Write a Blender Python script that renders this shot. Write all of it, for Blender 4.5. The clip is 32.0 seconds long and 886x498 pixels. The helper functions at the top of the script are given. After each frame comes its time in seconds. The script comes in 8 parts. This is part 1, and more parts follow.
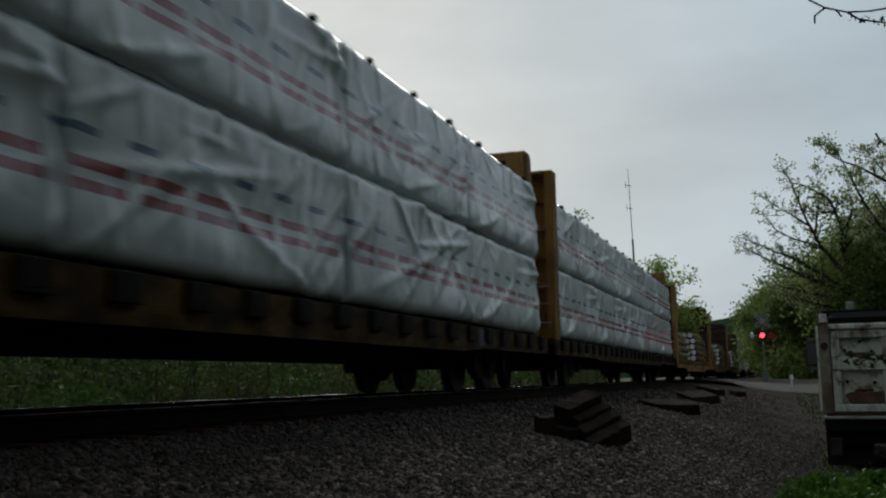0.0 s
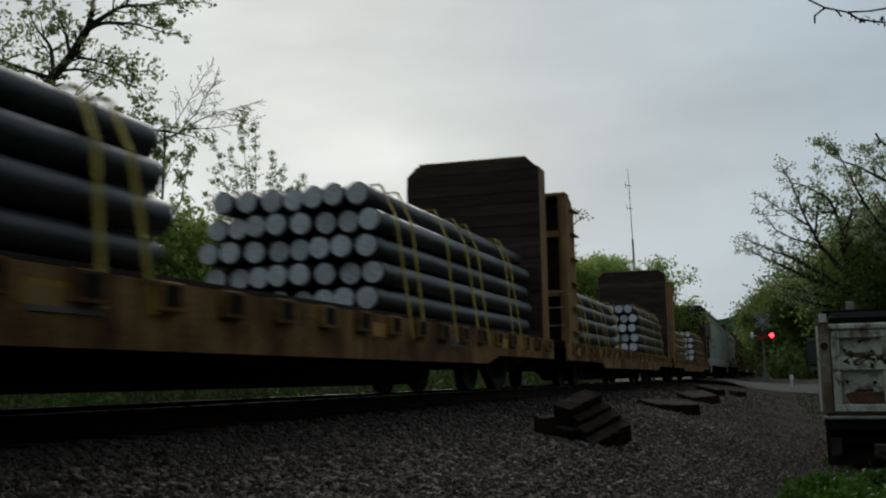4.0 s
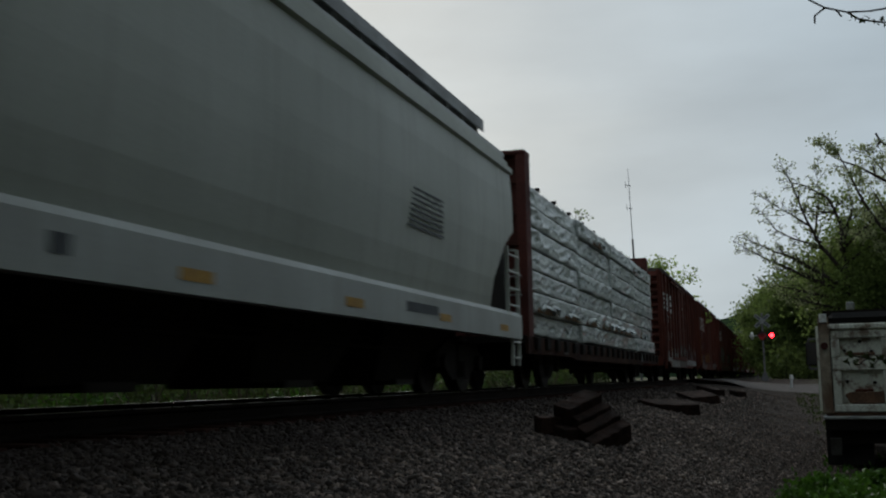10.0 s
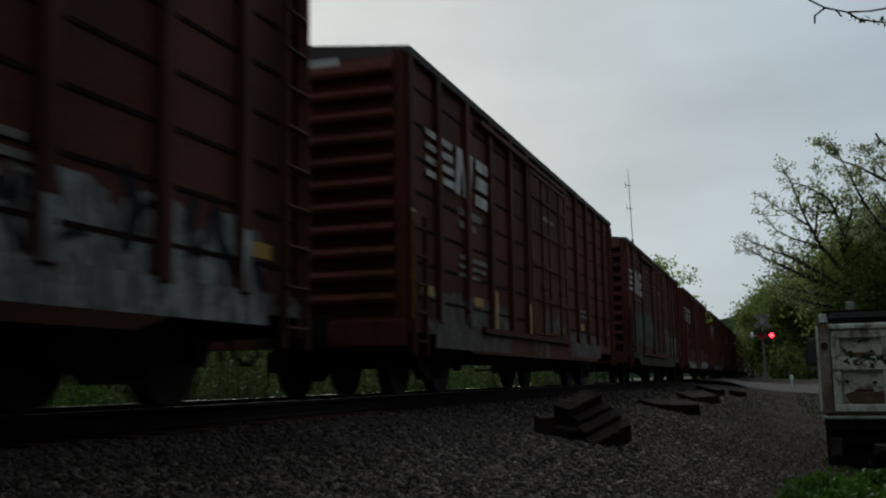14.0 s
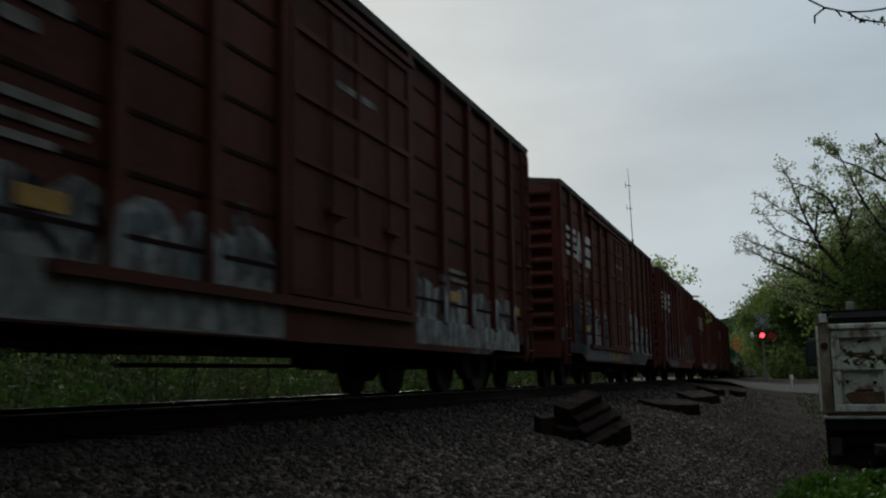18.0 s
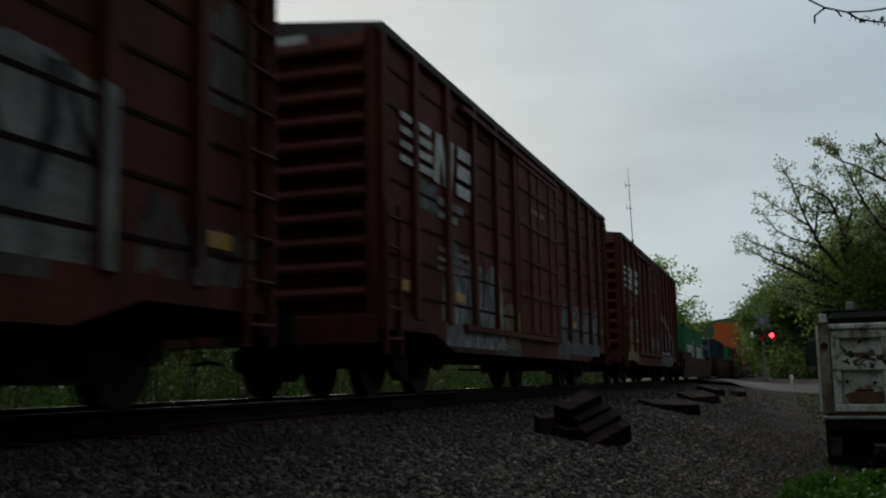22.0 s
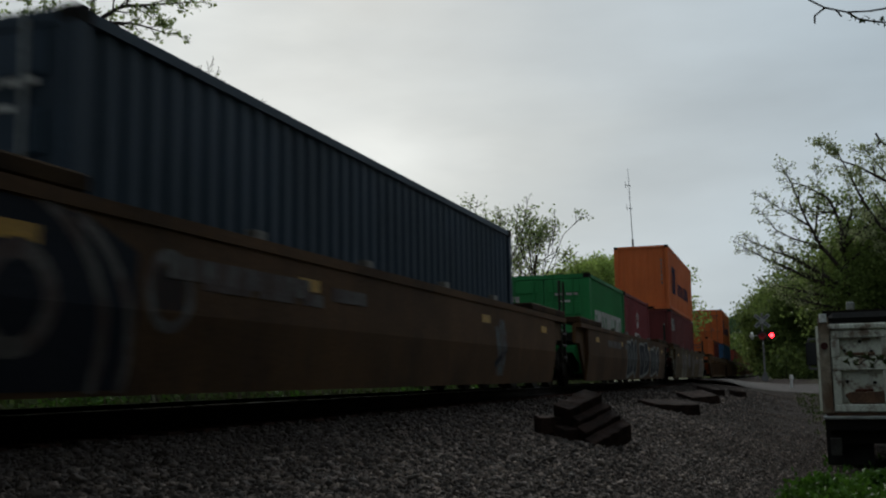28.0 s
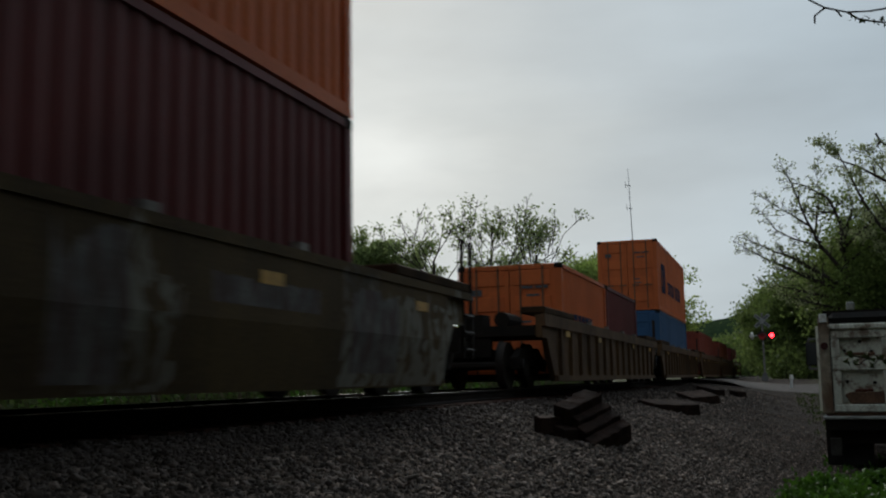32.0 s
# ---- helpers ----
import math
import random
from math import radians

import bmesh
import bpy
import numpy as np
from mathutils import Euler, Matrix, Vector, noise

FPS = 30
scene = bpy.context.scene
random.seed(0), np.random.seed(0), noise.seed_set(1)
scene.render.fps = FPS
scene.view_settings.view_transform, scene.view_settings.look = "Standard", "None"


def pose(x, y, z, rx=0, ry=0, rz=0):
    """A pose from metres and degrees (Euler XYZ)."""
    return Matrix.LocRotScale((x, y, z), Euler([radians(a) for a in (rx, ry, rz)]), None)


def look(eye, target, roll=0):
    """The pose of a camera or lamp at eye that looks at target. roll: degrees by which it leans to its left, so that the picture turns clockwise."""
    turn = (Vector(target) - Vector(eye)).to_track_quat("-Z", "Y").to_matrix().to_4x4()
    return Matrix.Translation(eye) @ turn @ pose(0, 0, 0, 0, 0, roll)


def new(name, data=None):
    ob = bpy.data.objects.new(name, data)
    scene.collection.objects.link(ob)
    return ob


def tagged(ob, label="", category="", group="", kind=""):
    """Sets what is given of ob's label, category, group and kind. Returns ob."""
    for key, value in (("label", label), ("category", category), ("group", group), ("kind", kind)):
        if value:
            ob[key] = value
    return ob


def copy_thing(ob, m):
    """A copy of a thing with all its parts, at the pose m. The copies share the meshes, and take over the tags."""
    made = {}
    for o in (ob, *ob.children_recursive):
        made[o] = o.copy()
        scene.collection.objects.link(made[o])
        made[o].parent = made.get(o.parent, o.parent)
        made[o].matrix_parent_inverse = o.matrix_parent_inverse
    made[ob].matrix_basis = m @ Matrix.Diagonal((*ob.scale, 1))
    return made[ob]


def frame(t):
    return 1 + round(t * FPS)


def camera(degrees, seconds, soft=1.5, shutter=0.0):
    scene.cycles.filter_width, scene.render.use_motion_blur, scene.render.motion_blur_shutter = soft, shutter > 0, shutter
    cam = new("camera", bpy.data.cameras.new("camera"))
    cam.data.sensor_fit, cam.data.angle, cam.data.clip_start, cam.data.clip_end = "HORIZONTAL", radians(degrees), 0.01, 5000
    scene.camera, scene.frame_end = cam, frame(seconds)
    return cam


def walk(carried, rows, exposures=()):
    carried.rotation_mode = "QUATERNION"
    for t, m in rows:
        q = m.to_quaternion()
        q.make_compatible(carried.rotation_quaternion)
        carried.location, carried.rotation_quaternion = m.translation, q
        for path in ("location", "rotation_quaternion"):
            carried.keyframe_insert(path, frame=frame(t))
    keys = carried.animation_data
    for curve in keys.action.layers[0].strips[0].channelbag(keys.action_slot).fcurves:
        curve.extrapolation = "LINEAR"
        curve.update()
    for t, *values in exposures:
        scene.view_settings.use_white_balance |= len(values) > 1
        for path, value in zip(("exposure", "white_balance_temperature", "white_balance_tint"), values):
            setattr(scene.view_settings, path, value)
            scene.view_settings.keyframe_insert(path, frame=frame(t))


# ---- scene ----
cam = camera(47.2, 32.0, soft=2.1, shutter=0.4)
EYE = Matrix.Translation((0, 0, 0.19)) @ Euler((0, 0, radians(18.22))).to_matrix().to_4x4() @ pose(0, 0, 0, 97.38, 0, 0) @ pose(0, 0, 0, 0, 0, -0.98)
walk(cam, [(0, EYE), (32, EYE)], exposures=[(0, 0.0, 6500, 10), (32, 0.0, 6500, 10)])

# ---- light: an overcast evening, the sun behind cloud beyond the train ----
SUN_AZ, SUN_EL = radians(22), radians(24)          # azimuth to the left of +y
SUN_DIR = Vector((-math.sin(SUN_AZ) * math.cos(SUN_EL), math.cos(SUN_AZ) * math.cos(SUN_EL), math.sin(SUN_EL)))


def make_world():
    w = bpy.data.worlds.new("overcast_sky")
    scene.world = w
    w.use_nodes = True
    nt = w.node_tree
    nt.nodes.clear()
    N, Lk = nt.nodes.new, nt.links.new
    out, bg = N("ShaderNodeOutputWorld"), N("ShaderNodeBackground")
    sky = N("ShaderNodeTexSky")
    sky.sky_type, sky.sun_disc = "NISHITA", False
    sky.sun_elevation, sky.sun_rotation = SUN_EL, -SUN_AZ
    sky.air_density, sky.dust_density = 1.0, 3.0
    scale = N("ShaderNodeVectorMath")
    scale.operation = "SCALE"
    scale.inputs["Scale"].default_value = 0.07
    Lk(sky.outputs[0], scale.inputs[0])
    tc = N("ShaderNodeTexCoord")
    # thin brighter cloud in a low band round the hidden sun
    glow_dir = Vector((-math.sin(radians(31)) * math.cos(radians(12.5)), math.cos(radians(31)) * math.cos(radians(12.5)), math.sin(radians(12.5))))
    away = N("ShaderNodeVectorMath")
    away.operation = "SUBTRACT"
    away.inputs[1].default_value = glow_dir
    Lk(tc.outputs["Generated"], away.inputs[0])
    flat = N("ShaderNodeVectorMath")
    flat.operation = "MULTIPLY"
    flat.inputs[1].default_value = (1.0, 1.0, 1.75)
    Lk(away.outputs[0], flat.inputs[0])
    gap = N("ShaderNodeVectorMath")
    gap.operation = "LENGTH"
    Lk(flat.outputs[0], gap.inputs[0])
    near = N("ShaderNodeMath")
    near.operation = "POWER"
    near.inputs[1].default_value = 2.0
    Lk(gap.outputs["Value"], near.inputs[0])
    close = N("ShaderNodeMath")
    close.operation = "MULTIPLY_ADD"
    close.inputs[1].default_value, close.inputs[2].default_value = -0.5, 1.0
    Lk(near.outputs[0], close.inputs[0])
    noise_a = N("ShaderNodeTexNoise")
    noise_a.inputs["Scale"].default_value, noise_a.inputs["Detail"].default_value = 3.2, 5.0
    mp = N("ShaderNodeMapping")
    mp.inputs["Scale"].default_value = (1.0, 1.0, 3.0)
    mp.inputs["Rotation"].default_value = (radians(14), radians(-10), 0)
    Lk(tc.outputs["Generated"], mp.inputs[0])
    Lk(mp.outputs[0], noise_a.inputs["Vector"])
    wob = N("ShaderNodeMath")
    wob.operation = "MULTIPLY_ADD"
    wob.inputs[1].default_value, wob.inputs[2].default_value = 0.12, -0.06
    Lk(noise_a.outputs[0], wob.inputs[0])
    add = N("ShaderNodeMath")
    Lk(close.outputs[0], add.inputs[0])
    Lk(wob.outputs[0], add.inputs[1])
    ramp = N("ShaderNodeValToRGB")
    r = ramp.color_ramp
    r.elements[0].position, r.elements[0].color = 0.0, (0.225, 0.262, 0.290, 1)
    r.elements[1].position, r.elements[1].color = 1.0, (0.72, 0.77, 0.77, 1)
    for pos, c in ((0.40, (0.235, 0.274, 0.303, 1)), (0.70, (0.255, 0.297, 0.327, 1)), (0.80, (0.365, 0.450, 0.520, 1)), (0.90, (0.440, 0.525, 0.585, 1)), (0.955, (0.475, 0.545, 0.585, 1)), (0.982, (0.560, 0.618, 0.635, 1))):
        e = r.elements.new(pos)
        e.color = c
    # brightness falls off from the hidden sun right round to the far side of the sky
    around = N("ShaderNodeMath")
    around.operation = "MULTIPLY_ADD"
    around.inputs[1].default_value, around.inputs[2].default_value = 0.5, 0.5
    Lk(add.outputs[0], around.inputs[0])
    Lk(around.outputs[0], ramp.inputs[0])
    noise_b = N("ShaderNodeTexNoise")
    noise_b.inputs["Scale"].default_value, noise_b.inputs["Detail"].default_value = 2.2, 6.0
    Lk(mp.outputs[0], noise_b.inputs["Vector"])
    rb = N("ShaderNodeMapRange")
    rb.inputs["From Min"].default_value, rb.inputs["From Max"].default_value = 0.3, 0.7
    rb.inputs["To Min"].default_value, rb.inputs["To Max"].default_value = 0.82, 1.14
    Lk(noise_b.outputs[0], rb.inputs[0])
    mul = N("ShaderNodeVectorMath")
    mul.operation = "SCALE"
    Lk(ramp.outputs[0], mul.inputs[0])
    Lk(rb.outputs[0], mul.inputs["Scale"])
    # an overcast sky is brightest overhead
    sep = N("ShaderNodeSeparateXYZ")
    Lk(tc.outputs["Generated"], sep.inputs[0])
    over = N("ShaderNodeMapRange")
    over.inputs["From Min"].default_value, over.inputs["From Max"].default_value = 0.36, 1.0
    over.inputs["To Min"].default_value, over.inputs["To Max"].default_value = 1.0, 1.5
    Lk(sep.outputs[2], over.inputs[0])
    high = N("ShaderNodeVectorMath")
    high.operation = "SCALE"
    Lk(mul.outputs[0], high.inputs[0])
    Lk(over.outputs[0], high.inputs["Scale"])
    mul = high
    mix = N("ShaderNodeMix")
    mix.data_type = "RGBA"
    mix.inputs["Factor"].default_value = 0.96
    Lk(scale.outputs[0], mix.inputs["A"])
    Lk(mul.outputs[0], mix.inputs["B"])
    Lk(mix.outputs["Result"], bg.inputs["Color"])
    bg.inputs["Strength"].default_value = 1.0
    Lk(bg.outputs[0], out.inputs["Surface"])


make_world()
sun = new("sun", bpy.data.lights.new("sun", "SUN"))
sun.data.energy, sun.data.angle, sun.data.color = 1.4, radians(36), (1.0, 0.95, 0.88)
sun.matrix_world = look(SUN_DIR * 100, (0, 0, 0))


# ---- materials ----
def surface(name, col, col2=None, rough=0.7, metal=0.0, s1=1.2, s2=28.0, bump=0.25, fine=0.25, streak=0.0, streak_col=None, spec=0.5,
            random_tint=0.0, stretch=(1, 1, 1), island=0.0, deep=0.02, ridged=False):
    """A painted, worn or natural surface: two colours mixed by coarse noise, fine grain, optional vertical streaks and bump."""
    m = bpy.data.materials.new(name)
    m.use_nodes = True
    nt = m.node_tree
    b = nt.nodes["Principled BSDF"]
    N, Lk = nt.nodes.new, nt.links.new
    tc = N("ShaderNodeTexCoord")
    mp = N("ShaderNodeMapping")
    mp.inputs["Scale"].default_value = stretch
    info = N("ShaderNodeObjectInfo")
    off = N("ShaderNodeVectorMath")
    off.operation = "SCALE"
    off.inputs[0].default_value = (37.0, 91.0, 53.0)
    Lk(info.outputs["Random"], off.inputs["Scale"])
    ad = N("ShaderNodeVectorMath")
    Lk(tc.outputs["Object"], ad.inputs[0])
    Lk(off.outputs[0], ad.inputs[1])
    Lk(ad.outputs[0], mp.inputs[0])
    n1, n2 = N("ShaderNodeTexNoise"), N("ShaderNodeTexNoise")
    n1.inputs["Scale"].default_value, n1.inputs["Detail"].default_value = s1, 6
    n2.inputs["Scale"].default_value, n2.inputs["Detail"].default_value = s2, 3
    Lk(mp.outputs[0], n1.inputs["Vector"])
    Lk(mp.outputs[0], n2.inputs["Vector"])
    r1 = N("ShaderNodeMapRange")
    r1.inputs["From Min"].default_value, r1.inputs["From Max"].default_value = 0.38, 0.64
    Lk(n1.outputs[0], r1.inputs[0])
    mix = N("ShaderNodeMix")
    mix.data_type = "RGBA"
    mix.inputs["A"].default_value = (*col, 1)
    mix.inputs["B"].default_value = (*(col2 or [c * 0.7 for c in col]), 1)
    Lk(r1.outputs[0], mix.inputs["Factor"])
    last = mix.outputs["Result"]
    if streak:
        ms = N("ShaderNodeMapping")
        ms.inputs["Scale"].default_value = (9.0, 9.0, 0.35)
        Lk(ad.outputs[0], ms.inputs[0])
        n3 = N("ShaderNodeTexNoise")
        n3.inputs["Scale"].default_value, n3.inputs["Detail"].default_value = 1.0, 4
        Lk(ms.outputs[0], n3.inputs["Vector"])
        r3 = N("ShaderNodeMapRange")
        r3.inputs["From Min"].default_value, r3.inputs["From Max"].default_value, r3.inputs["To Max"].default_value = 0.5, 0.72, streak
        Lk(n3.outputs[0], r3.inputs[0])
        m3 = N("ShaderNodeMix")
        m3.data_type = "RGBA"
        Lk(r3.outputs[0], m3.inputs["Factor"])
        Lk(last, m3.inputs["A"])
        m3.inputs["B"].default_value = (*(streak_col or (0.06, 0.03, 0.02)), 1)
        last = m3.outputs["Result"]
    r2 = N("ShaderNodeMapRange")
    r2.inputs["From Min"].default_value, r2.inputs["From Max"].default_value = 0.3, 0.7
    r2.inputs["To Min"].default_value, r2.inputs["To Max"].default_value = 1 - fine, 1 + fine
    Lk(n2.outputs[0], r2.inputs[0])
    sc = N("ShaderNodeVectorMath")
    sc.operation = "SCALE"
    Lk(last, sc.inputs[0])
    Lk(r2.outputs[0], sc.inputs["Scale"])
    last = sc.outputs[0]
    if random_tint or island:
        src = info.outputs["Random"]
        if island:
            src = N("ShaderNodeNewGeometry").outputs["Random Per Island"]
        rt = N("ShaderNodeMapRange")
        amt = island or random_tint
        rt.inputs["To Min"].default_value, rt.inputs["To Max"].default_value = 1 - amt, 1 + amt
        if amt > 0.9:                                # a few pale pieces among many dark ones
            src = mth(N, Lk, "POWER", src, 3.0)
            rt.inputs["To Min"].default_value, rt.inputs["To Max"].default_value = 0.42, 2.9
        Lk(src, rt.inputs[0])
        s3 = N("ShaderNodeVectorMath")
        s3.operation = "SCALE"
        Lk(last, s3.inputs[0])
        Lk(rt.outputs[0], s3.inputs["Scale"])
        last = s3.outputs[0]
    Lk(last, b.inputs["Base Color"])
    rr = N("ShaderNodeMapRange")
    rr.inputs["To Min"].default_value, rr.inputs["To Max"].default_value = max(0.05, rough - 0.12), min(1.0, rough + 0.12)
    Lk(n1.outputs[0], rr.inputs[0])
    Lk(rr.outputs[0], b.inputs["Roughness"])
    b.inputs["Metallic"].default_value = metal
    b.inputs["Specular IOR Level"].default_value = spec
    if bump:
        bp = N("ShaderNodeBump")
        bp.inputs["Strength"].default_value, bp.inputs["Distance"].default_value = bump, deep
        height = n2.outputs[0]
        if ridged:                                   # sharp creases, as in pulled sheeting
            r_a, r_b = N("ShaderNodeMath"), N("ShaderNodeMath")
            r_a.operation, r_b.operation = "SUBTRACT", "ABSOLUTE"
            r_a.inputs[1].default_value = 0.5
            Lk(height, r_a.inputs[0])
            Lk(r_a.outputs[0], r_b.inputs[0])
            height = r_b.outputs[0]
        Lk(height, bp.inputs["Height"])
        Lk(bp.outputs[0], b.inputs["Normal"])
    return m


def layer_paint(m, build):
    """Lay a printed or sprayed layer over a surface() material: build(N, Lk, coords) returns (mask socket, colour socket or colour)."""
    nt = m.node_tree
    b = nt.nodes["Principled BSDF"]
    N, Lk = nt.nodes.new, nt.links.new
    under = b.inputs["Base Color"].links[0].from_socket
    tc = N("ShaderNodeTexCoord")
    mask, colour = build(N, Lk, tc.outputs["Object"])
    mix = N("ShaderNodeMix")
    mix.data_type = "RGBA"
    Lk(mask, mix.inputs["Factor"])
    Lk(under, mix.inputs["A"])
    if isinstance(colour, tuple):
        mix.inputs["B"].default_value = (*colour, 1)
    else:
        Lk(colour, mix.inputs["B"])
    Lk(mix.outputs["Result"], b.inputs["Base Color"])
    return m


def mth(N, Lk, op, a, b=None, c=None):
    n = N("ShaderNodeMath")
    n.operation = op
    for k, v in enumerate((a, b, c)):
        if v is None:
            continue
        if isinstance(v, (int, float)):
            n.inputs[k].default_value = v
        else:
            Lk(v, n.inputs[k])
    return n.outputs[0]


def band(N, Lk, v, lo, hi):
    return mth(N, Lk, "MULTIPLY", mth(N, Lk, "GREATER_THAN", v, lo), mth(N, Lk, "LESS_THAN", v, hi))


def graffiti(z0, z1, gate=0.47, tones=((0.30, 0.33, 0.33), (0.13, 0.21, 0.24), (0.30, 0.27, 0.17), (0.03, 0.035, 0.045))):
    def build(N, Lk, co):
        info = N("ShaderNodeObjectInfo")
        off = N("ShaderNodeVectorMath")
        off.operation = "SCALE"
        off.inputs[0].default_value = (11.0, 67.0, 23.0)
        Lk(info.outputs["Random"], off.inputs["Scale"])
        ad = N("ShaderNodeVectorMath")
        Lk(co, ad.inputs[0])
        Lk(off.outputs[0], ad.inputs[1])
        sep = N("ShaderNodeSeparateXYZ")
        Lk(co, sep.inputs[0])
        big = N("ShaderNodeTexNoise")           # where along the car it was sprayed
        big.inputs["Scale"].default_value, big.inputs["Detail"].default_value = 0.33, 1
        mb = N("ShaderNodeMapping")
        mb.inputs["Scale"].default_value = (0.0, 1.0, 0.25)
        Lk(ad.outputs[0], mb.inputs[0])
        Lk(mb.outputs[0], big.inputs["Vector"])
        edge = N("ShaderNodeTexNoise")          # the ragged upper edge
        edge.inputs["Scale"].default_value, edge.inputs["Detail"].default_value = 2.4, 2
        Lk(mb.outputs[0], edge.inputs["Vector"])
        top = mth(N, Lk, "MULTIPLY_ADD", edge.outputs[0], (z1 - z0) * 1.5, z0 + (z1 - z0) * 0.12)
        vertical = mth(N, Lk, "MULTIPLY", mth(N, Lk, "LESS_THAN", sep.outputs[2], top), mth(N, Lk, "GREATER_THAN", sep.outputs[2], z0))
        strokes = N("ShaderNodeTexNoise")
        strokes.inputs["Scale"].default_value, strokes.inputs["Detail"].default_value = 1.9, 0.6
        ms = N("ShaderNodeMapping")
        ms.inputs["Scale"].default_value = (0.0, 1.25, 0.8)
        warp = N("ShaderNodeTexNoise")
        warp.inputs["Scale"].default_value = 1.7
        Lk(ad.outputs[0], warp.inputs["Vector"])
        wv = N("ShaderNodeVectorMath")
        wv.operation = "MULTIPLY_ADD"
        wv.inputs[1].default_value = (0.7, 0.7, 0.7)
        Lk(warp.outputs["Color"], wv.inputs[0])
        Lk(ad.outputs[0], wv.inputs[2])
        Lk(wv.outputs[0], ms.inputs[0])
        Lk(ms.outputs[0], strokes.inputs["Vector"])
        fill = mth(N, Lk, "GREATER_THAN", mth(N, Lk, "PINGPONG", strokes.outputs[0], 0.11), 0.034)
        worn = N("ShaderNodeTexNoise")
        worn.inputs["Scale"].default_value, worn.inputs["Detail"].default_value = 7.0, 6
        Lk(ad.outputs[0], worn.inputs["Vector"])
        keep = N("ShaderNodeMapRange")
        keep.inputs["From Min"].default_value, keep.inputs["From Max"].default_value = 0.30, 0.46
        keep.inputs["To Max"].default_value = 0.85
        Lk(worn.outputs[0], keep.inputs[0])
        here = mth(N, Lk, "GREATER_THAN", big.outputs[0], gate)
        mask = mth(N, Lk, "MULTIPLY", mth(N, Lk, "MULTIPLY", vertical, fill), mth(N, Lk, "MULTIPLY", here, keep.outputs[0]))
        hue = N("ShaderNodeTexNoise")
        hue.inputs["Scale"].default_value, hue.inputs["Detail"].default_value = 0.8, 1
        Lk(ad.outputs[0], hue.inputs["Vector"])
        ramp = N("ShaderNodeValToRGB")
        r = ramp.color_ramp
        r.interpolation = "CONSTANT"
        r.elements[0].position, r.elements[0].color = 0.0, (*tones[3], 1)
        r.elements[1].position, r.elements[1].color = 0.36, (*tones[1], 1)
        e = r.elements.new(0.45)
        e.color = (*tones[0], 1)
        e = r.elements.new(0.62)
        e.color = (*tones[2], 1)
        Lk(hue.outputs[0], ramp.inputs[0])
        return mask, ramp.outputs[0]
    return build


def wrap_print(N, Lk, co):
    """Two broken red lines and a broken blue one on a lumber wrapper, in the bundle's own space."""
    sep = N("ShaderNodeSeparateXYZ")
    Lk(co, sep.inputs[0])
    y, z = sep.outputs[1], sep.outputs[2]
    fr = mth(N, Lk, "FRACT", mth(N, Lk, "MULTIPLY", y, 1.32))
    dash = mth(N, Lk, "LESS_THAN", fr, 0.84)
    dash2 = mth(N, Lk, "LESS_THAN", mth(N, Lk, "FRACT", mth(N, Lk, "MULTIPLY_ADD", y, 1.32, 0.12)), 0.5)
    red = mth(N, Lk, "MULTIPLY", mth(N, Lk, "ADD", band(N, Lk, z, 0.455, 0.54), band(N, Lk, z, 0.61, 0.695)), dash)
    blue = mth(N, Lk, "MULTIPLY", band(N, Lk, z, 0.86, 0.925), dash2)
    col = N("ShaderNodeMix")
    col.data_type = "RGBA"
    col.inputs["A"].default_value, col.inputs["B"].default_value = (0.27, 0.014, 0.028, 1), (0.08, 0.14, 0.25, 1)
    Lk(blue, col.inputs["Factor"])
    return mth(N, Lk, "MULTIPLY", mth(N, Lk, "ADD", red, blue), 0.9), col.outputs["Result"]


M = {}
M["boxcar"] = surface("boxcar_brown_paint", (0.128, 0.036, 0.024), (0.078, 0.024, 0.017), 0.75, spec=0.16, s1=0.7, streak=0.6, streak_col=(0.045, 0.022, 0.017), fine=0.2, random_tint=0.12)
M["boxcar_tag"] = layer_paint(surface("boxcar_side_paint", (0.128, 0.036, 0.024), (0.078, 0.024, 0.017), 0.75, spec=0.16, s1=0.7, streak=0.6, streak_col=(0.045, 0.022, 0.017), fine=0.2, random_tint=0.12), graffiti(0.55, 1.6, 0.60, ((0.17, 0.17, 0.165), (0.075, 0.10, 0.115), (0.13, 0.11, 0.06), (0.03, 0.03, 0.035))))
M["boxcar_green"] = layer_paint(surface("boxcar_side_sprayed_green", (0.128, 0.036, 0.024), (0.078, 0.024, 0.017), 0.75, spec=0.16, s1=0.7, streak=0.6, streak_col=(0.045, 0.022, 0.017), fine=0.2), graffiti(0.5, 2.3, 0.3, ((0.035, 0.075, 0.03), (0.030, 0.065, 0.028), (0.045, 0.085, 0.035), (0.012, 0.022, 0.022))))
M["roof"] = surface("galvanised_roof", (0.075, 0.060, 0.052), (0.045, 0.030, 0.025), 0.7, s1=0.8)
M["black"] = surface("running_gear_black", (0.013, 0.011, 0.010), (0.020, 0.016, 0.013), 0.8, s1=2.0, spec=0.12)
M["steel"] = surface("wheel_steel", (0.022, 0.019, 0.017), (0.030, 0.021, 0.017), 0.6, 0.3, spec=0.15)
M["tread"] = surface("polished_rail_steel", (0.50, 0.49, 0.47), (0.38, 0.37, 0.35), 0.28, 1.0, s1=3.0, bump=0.05)
M["rail"] = surface("rusted_rail", (0.018, 0.012, 0.010), (0.012, 0.009, 0.008), 0.85, spec=0.1)
